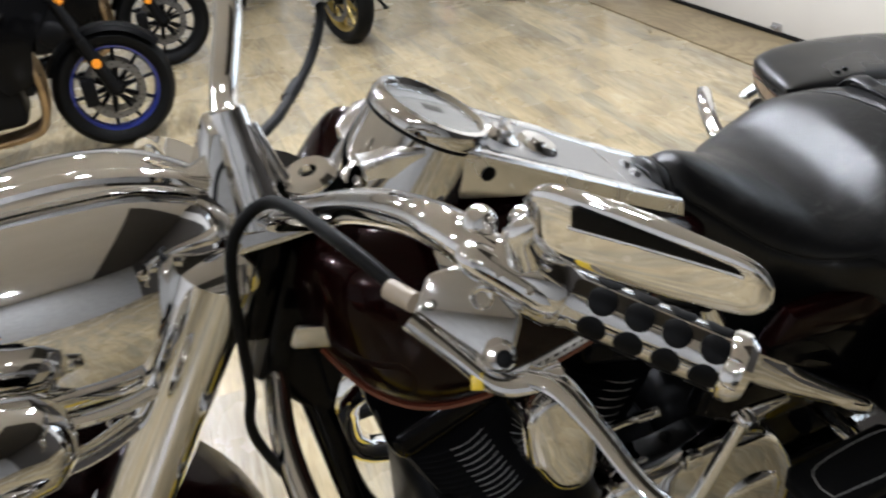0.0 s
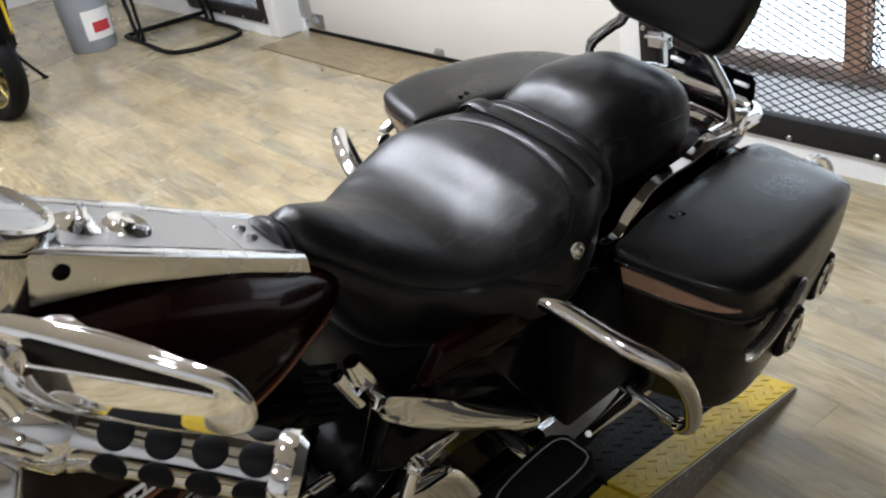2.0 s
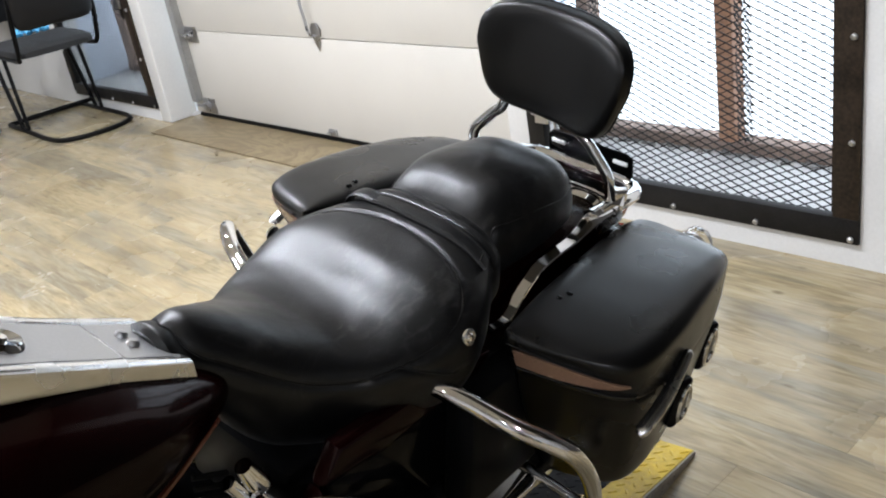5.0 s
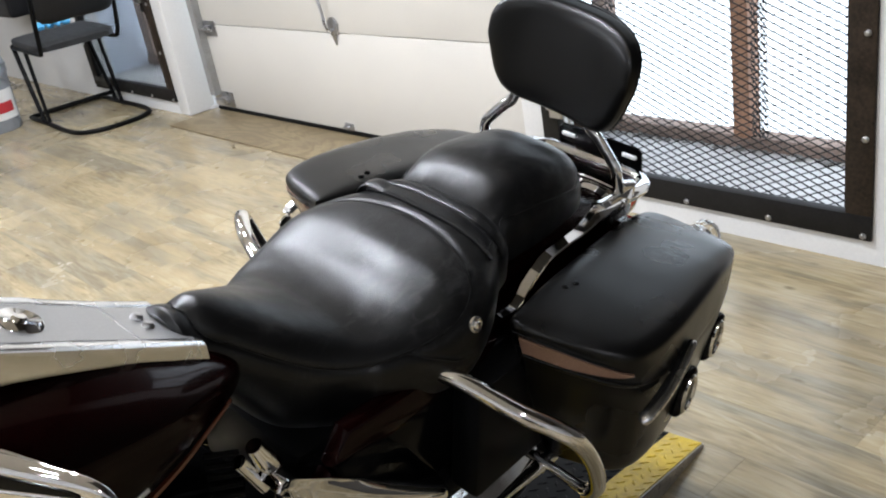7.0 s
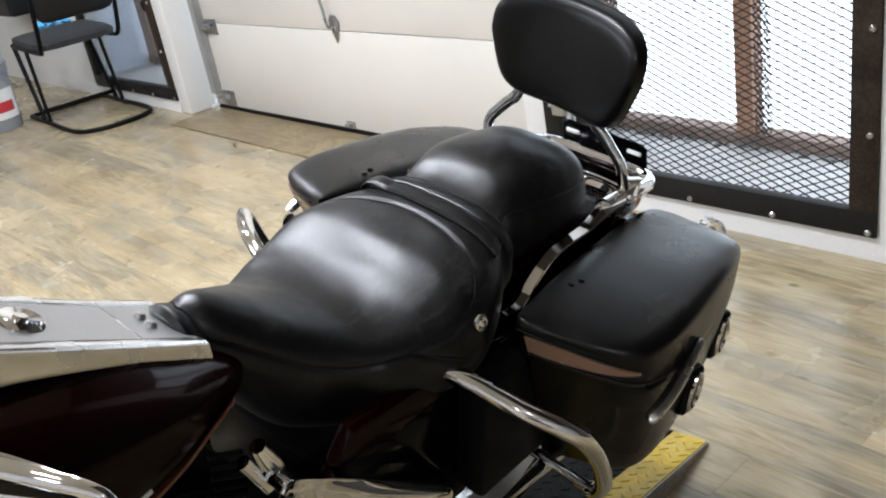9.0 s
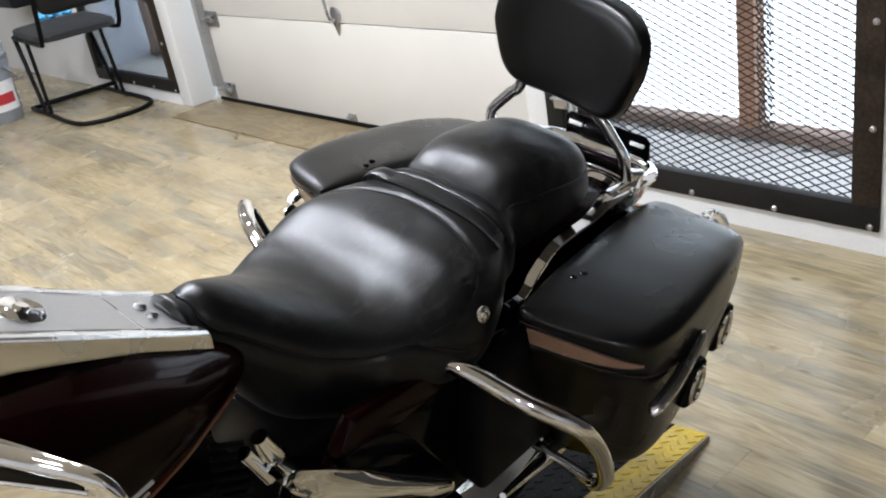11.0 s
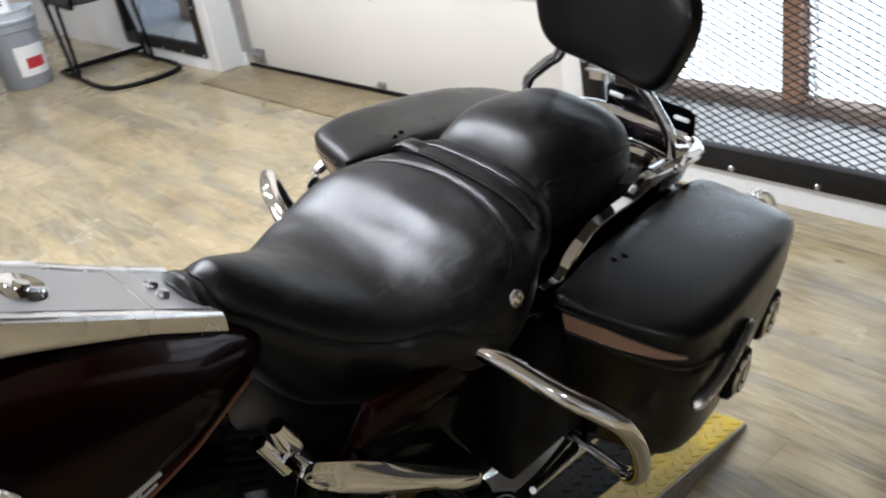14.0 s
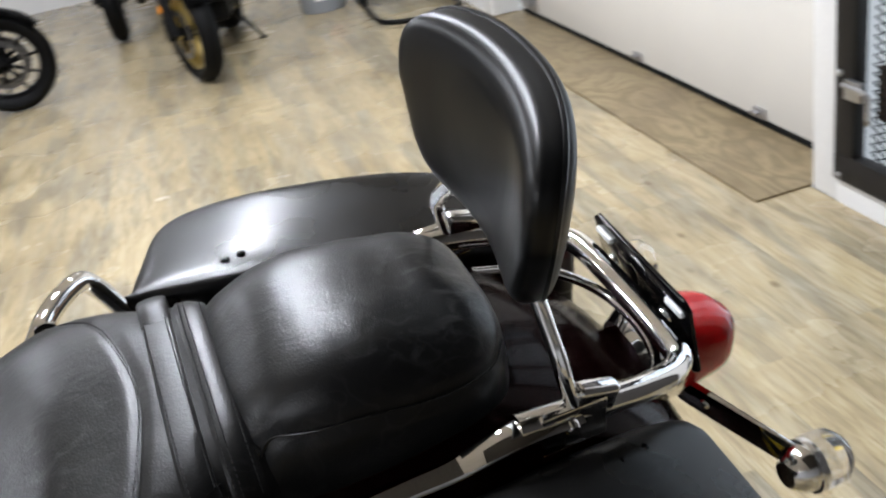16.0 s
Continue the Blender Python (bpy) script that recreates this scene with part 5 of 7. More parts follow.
for s in (-1, 1):
    # slotted cover plate before each fork leg, and the gull-shaped lip of the nacelle
    pts = [Vector((x, s * y, z)) for x, y, z in ((-0.173, 0.100, 0.848), (-0.145, 0.113, 0.847), (-0.203, 0.145, 0.784), (-0.225, 0.142, 0.777), (-0.222, 0.125, 0.799))]
    nn = Vector((0.03, s * 0.71, 0.70)).normalized()
    pl = bmesh.new()
    fa = pl.faces.new([pl.verts.new(q + nn * 0.004) for q in pts])
    fb2 = pl.faces.new([pl.verts.new(q - nn * 0.006) for q in pts][::-1])
    up, lo = list(fa.verts), list(fb2.verts)[::-1]
    for k in range(5):
        pl.faces.new((up[k], lo[k], lo[(k + 1) % 5], up[(k + 1) % 5]))
    bmesh.ops.bevel(pl, geom=pl.edges[:], offset=0.003, segments=2, affect="EDGES")
    cover = part("fork_cover", pl, CHROME, bike, "slotted chrome fork cover plate")
    part("slot", tube([Vector((-0.172, s * 0.112, 0.838)) + nn * 0.003, Vector((-0.198, s * 0.124, 0.812)) + nn * 0.003], 0.007, 10), STEEL, cover, "sunken dull slot")
    part("nacelle_lip", tube([(x, s * y, z) for x, y, z in GULL], 0.010, 12, 8, flat=0.7), CHROME, nac, "gull-shaped chrome lip")
part("fork_apron", prism([(-0.205, 0.66), (-0.145, 0.80), (-0.11, 0.83), (-0.16, 0.86), (-0.27, 0.845), (-0.26, 0.78), (-0.225, 0.70)], 0.13, Matrix.Translation((0, 0.065, 0)) @ Matrix.Rotation(radians(90), 4, "X"), 0.02, 3), CHROME, bike, "chrome apron between the fork legs")
part("fork_bracket", moved(box(-0.016, 0.016, -0.12, 0.12, -0.03, 0.03, 0.008), Matrix.Translation((-0.28, 0, 0.62)) @ Matrix.Rotation(radians(28), 4, "Y")), CHROME, bike)

for s in (-1, 1):
    bar = part("handlebar", tube([(-0.06, 0, 0.985 if s > 0 else 0.93), (-0.055 if s > 0 else -0.045, s * 0.06, 0.985 if s > 0 else 0.955), (-0.044 if s > 0 else -0.036, s * 0.12, 1.0 if s > 0 else 0.995), (-0.024, s * 0.17, 1.027), (-0.004, s * 0.22, 1.058), (0.012, s * 0.29, 1.095), (0.024, s * 0.35, 1.117), (0.042, s * 0.39, 1.113), (0.09, s * 0.435, 1.088), (0.155, s * 0.503, 1.066)], 0.0165, 16, 8), CHROME, bike, "chrome handlebar")
    a, b = Vector((0.080, s * 0.425, 1.092)), Vector((0.160, s * 0.508, 1.064))
    gm = aim(a, b)
    L = (b - a).length
    grip = part("grip", lathe([(0.0, -0.004), (0.020, -0.004), (0.023, 0.0), (0.0205, 0.006), (0.0205, L - 0.012), (0.024, L - 0.008), (0.0245, L), (0.020, L + 0.006), (0, L + 0.008)], 32, gm), CHROME, bar, "chrome grip with rubber pads")
    for ring in range(6):
        for k in range(4):
            ang = 2 * math.pi * ring / 6
            own = lathe([(0, 0.0014), (0.008, 0.0013), (0.0100, 0.0006), (0.0104, -0.004), (0, -0.004)], 16)
            for v in own.verts:
                q = v.co.copy()
                ra = 0.0205 + q.z
                th = ang + q.y / 0.0205
                v.co = Vector((ra * math.cos(th), ra * math.sin(th), 0.022 + k * 0.0255 + q.x))
            part("grip_pad", moved(own, gm), RUBBER, bar, "round black rubber pad")
    # control housing with clutch or brake perch
    hm = aim(Vector((0.042, s * 0.388, 1.112)), a)
    part("switch_housing", lathe([(0, -0.004), (0.022, -0.002), (0.026, 0.006), (0.026, 0.05), (0.022, 0.056), (0, 0.058)], 24, hm), CHROME, bar, "chrome switch housing")
    # toward the rider, seen from above
    out = Vector((-0.29, s * 0.67, 0.69)).normalized()

    def at(x, y, z, push=0.0):
        return Vector((x, s * y, z)) + out * push

    perch = bmesh.new()
    ring = [at(-0.020, 0.394, 1.092), at(-0.004, 0.384, 1.112), at(0.026, 0.388, 1.117), at(0.046, 0.424, 1.089), at(0.034, 0.436, 1.070), at(0.014, 0.432, 1.066)]
    fa = perch.faces.new([perch.verts.new(q + out * 0.006) for q in ring])
    fb2 = perch.faces.new([perch.verts.new(q - out * 0.006) for q in ring][::-1])
    lo = list(fb2.verts)[::-1]
    up = list(fa.verts)
    for k in range(6):
        perch.faces.new((up[k], lo[k], lo[(k + 1) % 6], up[(k + 1) % 6]))
    bmesh.ops.bevel(perch, geom=perch.edges[:], offset=0.0045, segments=3, profile=0.6, affect="EDGES")
    pp = part("lever_perch", perch, CHROME, bar, "chrome lever perch")
    part("perch_arm", tube([at(-0.022, 0.396, 1.090, 0.004), at(-0.002, 0.420, 1.072, 0.006), at(0.017, 0.443, 1.056, 0.006), at(0.036, 0.452, 1.055, 0.006), at(0.058, 0.456, 1.060, 0.004)], 0.009, 12, 8, flat=0.75), CHROME, pp)
    part("perch_ring", lathe([(0.0045, 0.001), (0.0065, 0.0025), (0.008, 0.001), (0.008, -0.004), (0.0045, -0.004)], 24, aim(at(0.024, 0.408, 1.099, 0.007), at(0.024, 0.408, 1.099, 0.02)), closed=True), CHROME, pp, "round chrome boss")
    part("lever_pivot", lathe([(0, 0.012), (0.008, 0.011), (0.011, 0.006), (0.012, -0.012), (0, -0.012)], 24, aim(at(0.024, 0.434, 1.069, 0.006), at(0.024, 0.434, 1.069, 0.03))), CHROME, pp)
    part("pivot_cap", lathe([(0, 0.003), (0.005, 0.002), (0.006, 0), (0, 0)], 16, aim(at(0.026, 0.436, 1.068, 0.0185), at(0.026, 0.436, 1.068, 0.03))), RUBBER, pp)
    part("perch_clamp", tube([at(0.024, 0.380, 1.117, 0.008), at(0.03, 0.386, 1.113, 0.012), at(0.062, 0.418, 1.092, 0.012), at(0.07, 0.425, 1.087, 0.008)], 0.012, 16, 4, radii=[0.008, 0.0125, 0.0125, 0.009]), CHROME, pp, "chrome clamp barrel")
    part("clamp_knob", lathe([(0, 0.013), (0.007, 0.0115), (0.0115, 0.006), (0.013, 0), (0.0115, -0.006), (0, -0.013)], 24, Matrix.Translation(at(0.040, 0.372, 1.131))), CHROME, pp, "round chrome knob")
    part("clamp_knob", lathe([(0, 0.010), (0.006, 0.0085), (0.009, 0.004), (0.010, 0), (0.0085, -0.005), (0, -0.010)], 20, Matrix.Translation(at(0.066, 0.385, 1.134))), CHROME, pp)
    for q in ((-0.008, 0.397, 1.097, 0.007), (0.040, 0.400, 1.107, 0.018), (0.056, 0.412, 1.096, 0.022)):
        part("screw", moved(bolt_bm(0.004, 0.004), aim(at(*q), at(*q) + out)), CHROME, pp)
    part("perch_tag", moved(box(-0.004, 0.004, -0.006, 0.006, -0.002, 0.002, 0.001), aim(at(0.006, 0.437, 1.057, 0.012), at(0.006, 0.437, 1.057, 0.05))), YELLOW_TAG, pp, "small yellow tag")
    part("mirror_neck", lathe([(0, 0.020), (0.010, 0.0175), (0.0165, 0.011), (0.019, 0), (0.015, -0.012), (0.008, -0.024), (0, -0.026)], 28, aim(at(0.085, 0.41, 1.140), at(0.10, 0.39, 1.19))), CHROME, bar, "rounded chrome mirror neck")
    part("lever", tube([(0.035, s * 0.452, 1.062), (0.05, s * 0.468, 1.06), (0.058, s * 0.50, 1.052), (0.07, s * 0.55, 1.035), (0.10, s * 0.60, 1.02), (0.13, s * 0.625, 1.015)], 0.010, 12, 8, flat=0.6, radii=[0.010, 0.011, 0.008, 0.007, 0.0065, 0.008]), CHROME, bar, "chrome lever")
    part("ferrule", tube([(-0.026, s * 0.366, 1.094), (-0.016, s * 0.388, 1.095)], 0.0075, 12), TAN_PLASTIC, bar, "pale cable ferrule")
    if s < 0:
        part("control_cable", tube([(-0.012, s * 0.362, 1.078), (-0.039, s * 0.29, 1.088), (-0.06, s * 0.17, 1.05), (-0.092, s * 0.155, 1.022), (-0.107, s * 0.15, 0.97), (-0.112, s * 0.15, 0.89), (-0.115, s * 0.14, 0.81), (-0.12, s * 0.13, 0.72), (-0.06, s * 0.10, 0.50)], 0.006, 10, 8), RUBBER, bar, "black rubber control cable")
    # mirror: teardrop shell on a stem
    stem = tube([(0.055, s * 0.41, 1.125), (0.05, s * 0.415, 1.15), (0.07, s * 0.43, 1.168), (0.085, s * 0.45, 1.172)], 0.009, 10, 8, radii=[0.014, 0.01, 0.008, 0.012])
    mir = part("mirror", stem, CHROME, bar, "chrome teardrop mirror")
    o = Vector((0.056, s * 0.418, 1.166))
    xa = (Vector((0.120, s * 0.560, 1.186)) - o).normalized()
    za = Vector((-0.9, s * 0.35, 0.06))
    za = (za - xa * za.dot(xa)).normalized()
    ya = za.cross(xa)
    fm = Matrix.Translation(o) @ Matrix((xa, ya, za)).transposed().to_4x4()
    SHELL = [(-0.0038, 0.0108, -0.0021, 0.0, 0.004), (0.0038, 0.0193, -0.0035, 0.0, 0.0069), (0.0151, 0.0243, -0.0042, 0.0, 0.0085), (0.034, 0.0259, -0.0042, 0.0, 0.0092), (0.0614, 0.025, -0.0042, 0.0, 0.0089), (0.0945, 0.0227, -0.0038, 0.0, 0.0079), (0.1229, 0.02, -0.0035, 0.0, 0.0067), (0.1436, 0.0166, -0.0028, 0.0, 0.0053), (0.1521, 0.0117, -0.0021, 0.0, 0.0038), (0.1559, 0.0054, -0.001, 0.0, 0.0022)]
    shell = loft(SHELL, 72, 48, 5.0, 2)
    part("shell", moved(shell, fm), CHROME, mir)
    def on_shell(x, f, lift):
        """A point of the shell's outer face, f from its middle (0) to its upper edge (1)."""
        w, zb, zm, zt = interp(SHELL, x)
        return Vector((x, -s * w * f, zt * (1 - f ** 5.0) ** 0.2 + lift))

    inlay = bmesh.new()
    rows_i = []
    for k in range(25):
        x = 0.036 + 0.104 * k / 24
        lo, hi = 0.22 + 0.30 * k / 24, 0.82 - 0.14 * (k / 24) ** 1.4
        if k in (0, 24):
            lo, hi = lo + 0.03, hi - 0.06
        face = [on_shell(x, lo + (hi - lo) * j / 8, 0.0007) for j in range(9)]
        back = [on_shell(x, lo + (hi - lo) * j / 8, -0.0010) for j in range(8, -1, -1)]
        rows_i.append([inlay.verts.new(q) for q in face + back])
    for p, q in zip(rows_i, rows_i[1:]):
        for j in range(18):
            inlay.faces.new((p[j], p[(j + 1) % 18], q[(j + 1) % 18], q[j]))
    inlay.faces.new(rows_i[0][::-1])
    inlay.faces.new(rows_i[-1])
    part("inlay_rim", moved(tube([on_shell(0.034 + 0.108 * k / 24, 0.18 + 0.30 * k / 24, 0.0002) for k in range(25)], 0.0013, 8, 1), fm), CHROME, mir, "raised chrome rib")
    part("inlay", moved(inlay, fm), BLACK_GLOSS, mir, "black inlay")
    gls = loft([(0.006, 0.010, -0.0055, -0.0035, -0.0025), (0.02, 0.020, -0.006, -0.004, -0.003), (0.07, 0.023, -0.0065, -0.0045, -0.003), (0.12, 0.017, -0.0055, -0.0035, -0.002), (0.143, 0.010, -0.004, -0.003, -0.0015)], 28, 20, 2, 2)
    part("mirror_glass", moved(gls, fm), CHROME, mir, "mirror glass")

# right-hand brake hose that climbs to the bar
hose = part("brake_hose", tube([(0.07, 0.39, 1.10), (0.115, 0.33, 1.055), (0.123, 0.29, 1.015), (0.112, 0.262, 0.99), (0.08, 0.215, 0.966), (0.043, 0.163, 0.961), (0.01, 0.10, 0.972), (-0.03, 0.04, 0.985)], 0.0065, 10, 8), RUBBER, bike, "black rubber brake hose")
part("collar", tube([(0.055, 0.182, 0.961), (0.032, 0.147, 0.962)], 0.0085, 10), RUBBER, hose)
part("hose_fitting", tube([(0.119, 0.305, 1.03), (0.123, 0.285, 1.008)], 0.010, 12), STEEL, hose, "steel hose fitting")

# frame tubes
part("down_tube", tube([(-0.06, 0, 0.86), (-0.03, -0.03, 0.62), (0.0, -0.06, 0.40), (0.06, -0.08, 0.20), (0.2, -0.09, 0.15), (0.9, -0.09, 0.17)], 0.019, 14, 8), BLACK_GLOSS, bike, "black frame tube")
part("down_tube", tube([(-0.06, 0, 0.86), (-0.03, 0.03, 0.62), (0.0, 0.06, 0.40), (0.06, 0.08, 0.20), (0.2, 0.09, 0.15), (0.9, 0.09, 0.17)], 0.019, 14, 8), BLACK_GLOSS, bike, "black frame tube")
part("steering_head", tube([(-0.02, 0, 0.97), (-0.09, 0, 0.78)], 0.04, 20), BLACK_GLOSS, bike, "black steering head")
part("backbone", tube([(-0.04, 0, 0.88), (0.2, 0, 0.80), (0.5, 0, 0.70), (0.75, 0, 0.60)], 0.03, 14, 6), BLACK_GLOSS, bike)
part("frame_gusset", prism([(-0.10, 0.72), (-0.03, 0.90), (0.03, 0.82), (0.01, 0.70), (-0.02, 0.60)], 0.09, Matrix.Translation((0, 0.045, 0)) @ Matrix.Rotation(radians(90), 4, "X"), 0.012), BLACK_GLOSS, bike)
part("engine_guard", tube([(-0.075, -0.03, 0.72), (-0.09, -0.12, 0.66), (-0.075, -0.30, 0.56), (-0.05, -0.36, 0.40), (-0.04, -0.30, 0.22), (0.0, -0.08, 0.18)], 0.016, 14, 8), CHROME, bike, "chrome engine guard")
part("tank_mount", moved(box(-0.035, 0.035, -0.006, 0.006, -0.016, 0.016, 0.005), Matrix.Translation((-0.02, -0.085, 0.80)) @ Matrix.Rotation(radians(20), 4, "Y")), CHROME_DULL, bike, "steel mounting tab")


# V-twin engine
def cylinder_fins(cx, cz, lean, label):
    m = Matrix.Translation((cx, -0.01, cz)) @ Matrix.Rotation(radians(lean), 4, "Y")
    cyl = part("cylinder", lathe([(0, 0), (0.062, 0), (0.062, 0.20), (0, 0.20)], 28, m), BLACK_SATIN, bike, label)
    for k in range(11):
        z = 0.012 + k * 0.0155
        fin = loft([(-0.088, 0.03, z, z + 0.002, z + 0.004), (-0.075, 0.07, z, z + 0.002, z + 0.004), (0, 0.098, z, z + 0.002, z + 0.004), (0.075, 0.07, z, z + 0.002, z + 0.004), (0.088, 0.03, z, z + 0.002, z + 0.004)], 12, 14, 4, 4)
        part("fin", moved(fin, m), BLACK_SATIN, cyl)
        if k % 1 == 0:
            rim = bmesh.new()
            pts = [m @ Vector((0.080 * math.cos(radians(a)), 0.099 * math.sin(radians(a)), z + 0.002)) for a in range(200, 341, 10)]
            tube(pts, 0.0007, 4, 1, bm=rim)
            part("fin_edge", rim, GREY_PAINT, cyl, "machined bright fin edge")
    head = box(-0.085, 0.085, -0.095, 0.095, 0.19, 0.245, 0.02, 3)
    part("rocker_box", moved(head, m), BLACK_GLOSS, cyl, "black rocker box")
    return cyl


cylinder_fins(0.20, 0.40, -22, "black finned front cylinder")
cylinder_fins(0.31, 0.40, 22, "black finned rear cylinder")
part("crankcase", box(0.08, 0.46, -0.11, 0.11, 0.18, 0.42, 0.04, 4), BLACK_SATIN, bike, "black crankcase")
part("gearbox", box(0.46, 0.78, -0.10, 0.12, 0.20, 0.44, 0.03, 3), BLACK_SATIN, bike, "black gearbox")
horn = pillow([(0.185, 0.57), (0.186, 0.632), (0.205, 0.66), (0.236, 0.664), (0.266, 0.640), (0.285, 0.598), (0.28, 0.522), (0.255, 0.497), (0.215, 0.512)], -0.155, 0.045, 0.25, 3.6)
part("horn_cover", horn, CHROME, bike, "chrome waterfall horn cover")
for x0, z0, x1, z1 in ((0.13, 0.36, 0.11, 0.60), (0.17, 0.36, 0.16, 0.60), (0.34, 0.36, 0.38, 0.60)):
    part("pushrod_tube", tube([(x0, 0.10, z0), (x1, 0.10, z1)], 0.012, 12), CHROME, bike)
part("dip_stick", tube([(0.30, -0.125, 0.489), (0.392, -0.125, 0.491)], 0.0045, 8), CHROME, bike, "chrome rod")
part("rod_end", tube([(0.388, -0.125, 0.491), (0.424, -0.125, 0.489)], 0.008, 10), CHROME, bike, "chrome rod end")
prim = [(0.285, 0.30), (0.31, 0.40), (0.345, 0.432), (0.42, 0.433), (0.50, 0.440), (0.585, 0.422), (0.64, 0.35), (0.665, 0.27), (0.63, 0.19), (0.50, 0.15), (0.35, 0.16), (0.295, 0.22)]
pc = part("primary_cover", pillow(prim, -0.15, 0.06, 0.18, 4.0, 14), CHROME, bike, "polished chrome primary cover")
part("derby_cover", lathe([(0, 0.016), (0.05, 0.014), (0.066, 0.006), (0.07, 0), (0, 0)], 36, Matrix.Translation((0.55, -0.20, 0.29)) @ Matrix.Rotation(radians(90), 4, "X")), CHROME, pc, "round chrome derby cover")
for x, z in ((0.335, 0.37), (0.598, 0.335), (0.60, 0.23), (0.48, 0.18), (0.34, 0.22)):
    part("bolt", moved(bolt_bm(0.008, 0.006), Matrix.Translation((x, -0.197, z)) @ Matrix.Rotation(radians(90), 4, "X")), CHROME, pc)
# shift linkage and rod along the primary
part("shift_rod", tube([(0.40, -0.222, 0.345), (0.442, -0.224, 0.427), (0.486, -0.222, 0.535)], 0.011, 12, 6, radii=[0.015, 0.011, 0.009]), CHROME, bike, "chrome shift rod")
part("shift_lever", tube([(0.486, -0.216, 0.535), (0.53, -0.212, 0.533), (0.577, -0.205, 0.523)], 0.009, 12, 6, radii=[0.013, 0.010, 0.006]), CHROME, bike, "chrome shift lever")
part("pivot", lathe([(0, 0.02), (0.008, 0.02), (0.014, 0.014), (0.016, 0), (0, 0)], 16, Matrix.Translation((0.497, -0.212, 0.533)) @ Matrix.Rotation(radians(90), 4, "X")), CHROME, bike)
part("linkage_clamp", box(0.404, 0.432, -0.225, -0.205, 0.476, 0.500, 0.005), CHROME, bike, "chrome linkage clamp")
# chrome side trim and black covers under the saddle
sc = pillow([(0.452, 0.652), (0.466, 0.664), (0.517, 0.628), (0.59, 0.574), (0.667, 0.522), (0.735, 0.470), (0.742, 0.445), (0.72, 0.444), (0.665, 0.482), (0.569, 0.537), (0.517, 0.573), (0.468, 0.622)], -0.19, 0.03, 0.45, 2.6)
part("side_trim", sc, CHROME, bike, "chrome trim under the saddle")
for s in (-1, 1):
    sidep = part("side_cover", prism([(0.46, 0.50), (0.49, 0.60), (0.80, 0.60), (0.96, 0.59), (0.97, 0.45), (0.76, 0.42), (0.56, 0.42)], 0.04, Matrix.Translation((0, s * 0.15 + 0.02, 0)) @ Matrix.Rotation(radians(90), 4, "X"), 0.015, 3), BLACK_GLOSS, bike, "black side cover")
    part("side_trim_panel", prism([(0.55, 0.605), (0.58, 0.655), (0.80, 0.645), (0.90, 0.62), (0.86, 0.59), (0.66, 0.585)], 0.035, Matrix.Translation((0, s * 0.165 + 0.0175, 0)) @ Matrix.Rotation(radians(90), 4, "X"), 0.014, 3), CHERRY, sidep, "black cherry panel under the saddle")
part("belt_guard", box(0.66, 1.02, -0.075, -0.06, 0.17, 0.52, 0.006), BLACK_SATIN, bike, "black drive belt guard")
part("inner_fender", box(0.60, 1.0, 0.05, 0.07, 0.15, 0.55, 0.006), BLACK_SATIN, bike, "black inner fender")
part("battery_box", box(0.54, 0.86, -0.12, 0.12, 0.44, 0.59, 0.02), BLACK_SATIN, bike, "black battery box")
part("engine_mount_cover", tube([(0.456, -0.15, 0.70), (0.47, -0.152, 0.665), (0.488, -0.15, 0.625)], 0.015, 14, 6, radii=[0.011, 0.0165, 0.013]), CHROME, bike, "chrome injector cover")
part("spark_cap", tube([(0.435, -0.145, 0.685), (0.46, -0.155, 0.63)], 0.010, 12), CHROME, bike, "chrome cap")
for k in range(6):
    part("cooling_rib", tube([(0.40, -0.13, 0.62 + k * 0.018), (0.44, -0.14, 0.605 + k * 0.018)], 0.004, 6), BLACK_SATIN, bike)
part("swing_arm", tube([(0.72, -0.12, 0.32), (1.06, -0.12, 0.32)], 0.03, 14), BLACK_SATIN, bike, "black swing arm")
part("swing_arm", tube([(0.72, 0.12, 0.32), (1.06, 0.12, 0.32)], 0.03, 14), BLACK_SATIN, bike, "black swing arm")
for y, z in ((0.19, 0.22), (0.21, 0.33)):
    part("exhaust", tube([(0.50, y, z), (0.80, y + 0.03, z - 0.02), (1.42, y + 0.06, z + 0.015)], 0.044, 20, 6), CHROME, bike, "chrome exhaust silencer")
part("header_pipe", tube([(0.12, 0.12, 0.50), (0.04, 0.16, 0.40), (0.10, 0.18, 0.24), (0.50, 0.19, 0.22)], 0.026, 14, 8), CHROME, bike, "chrome header pipe")

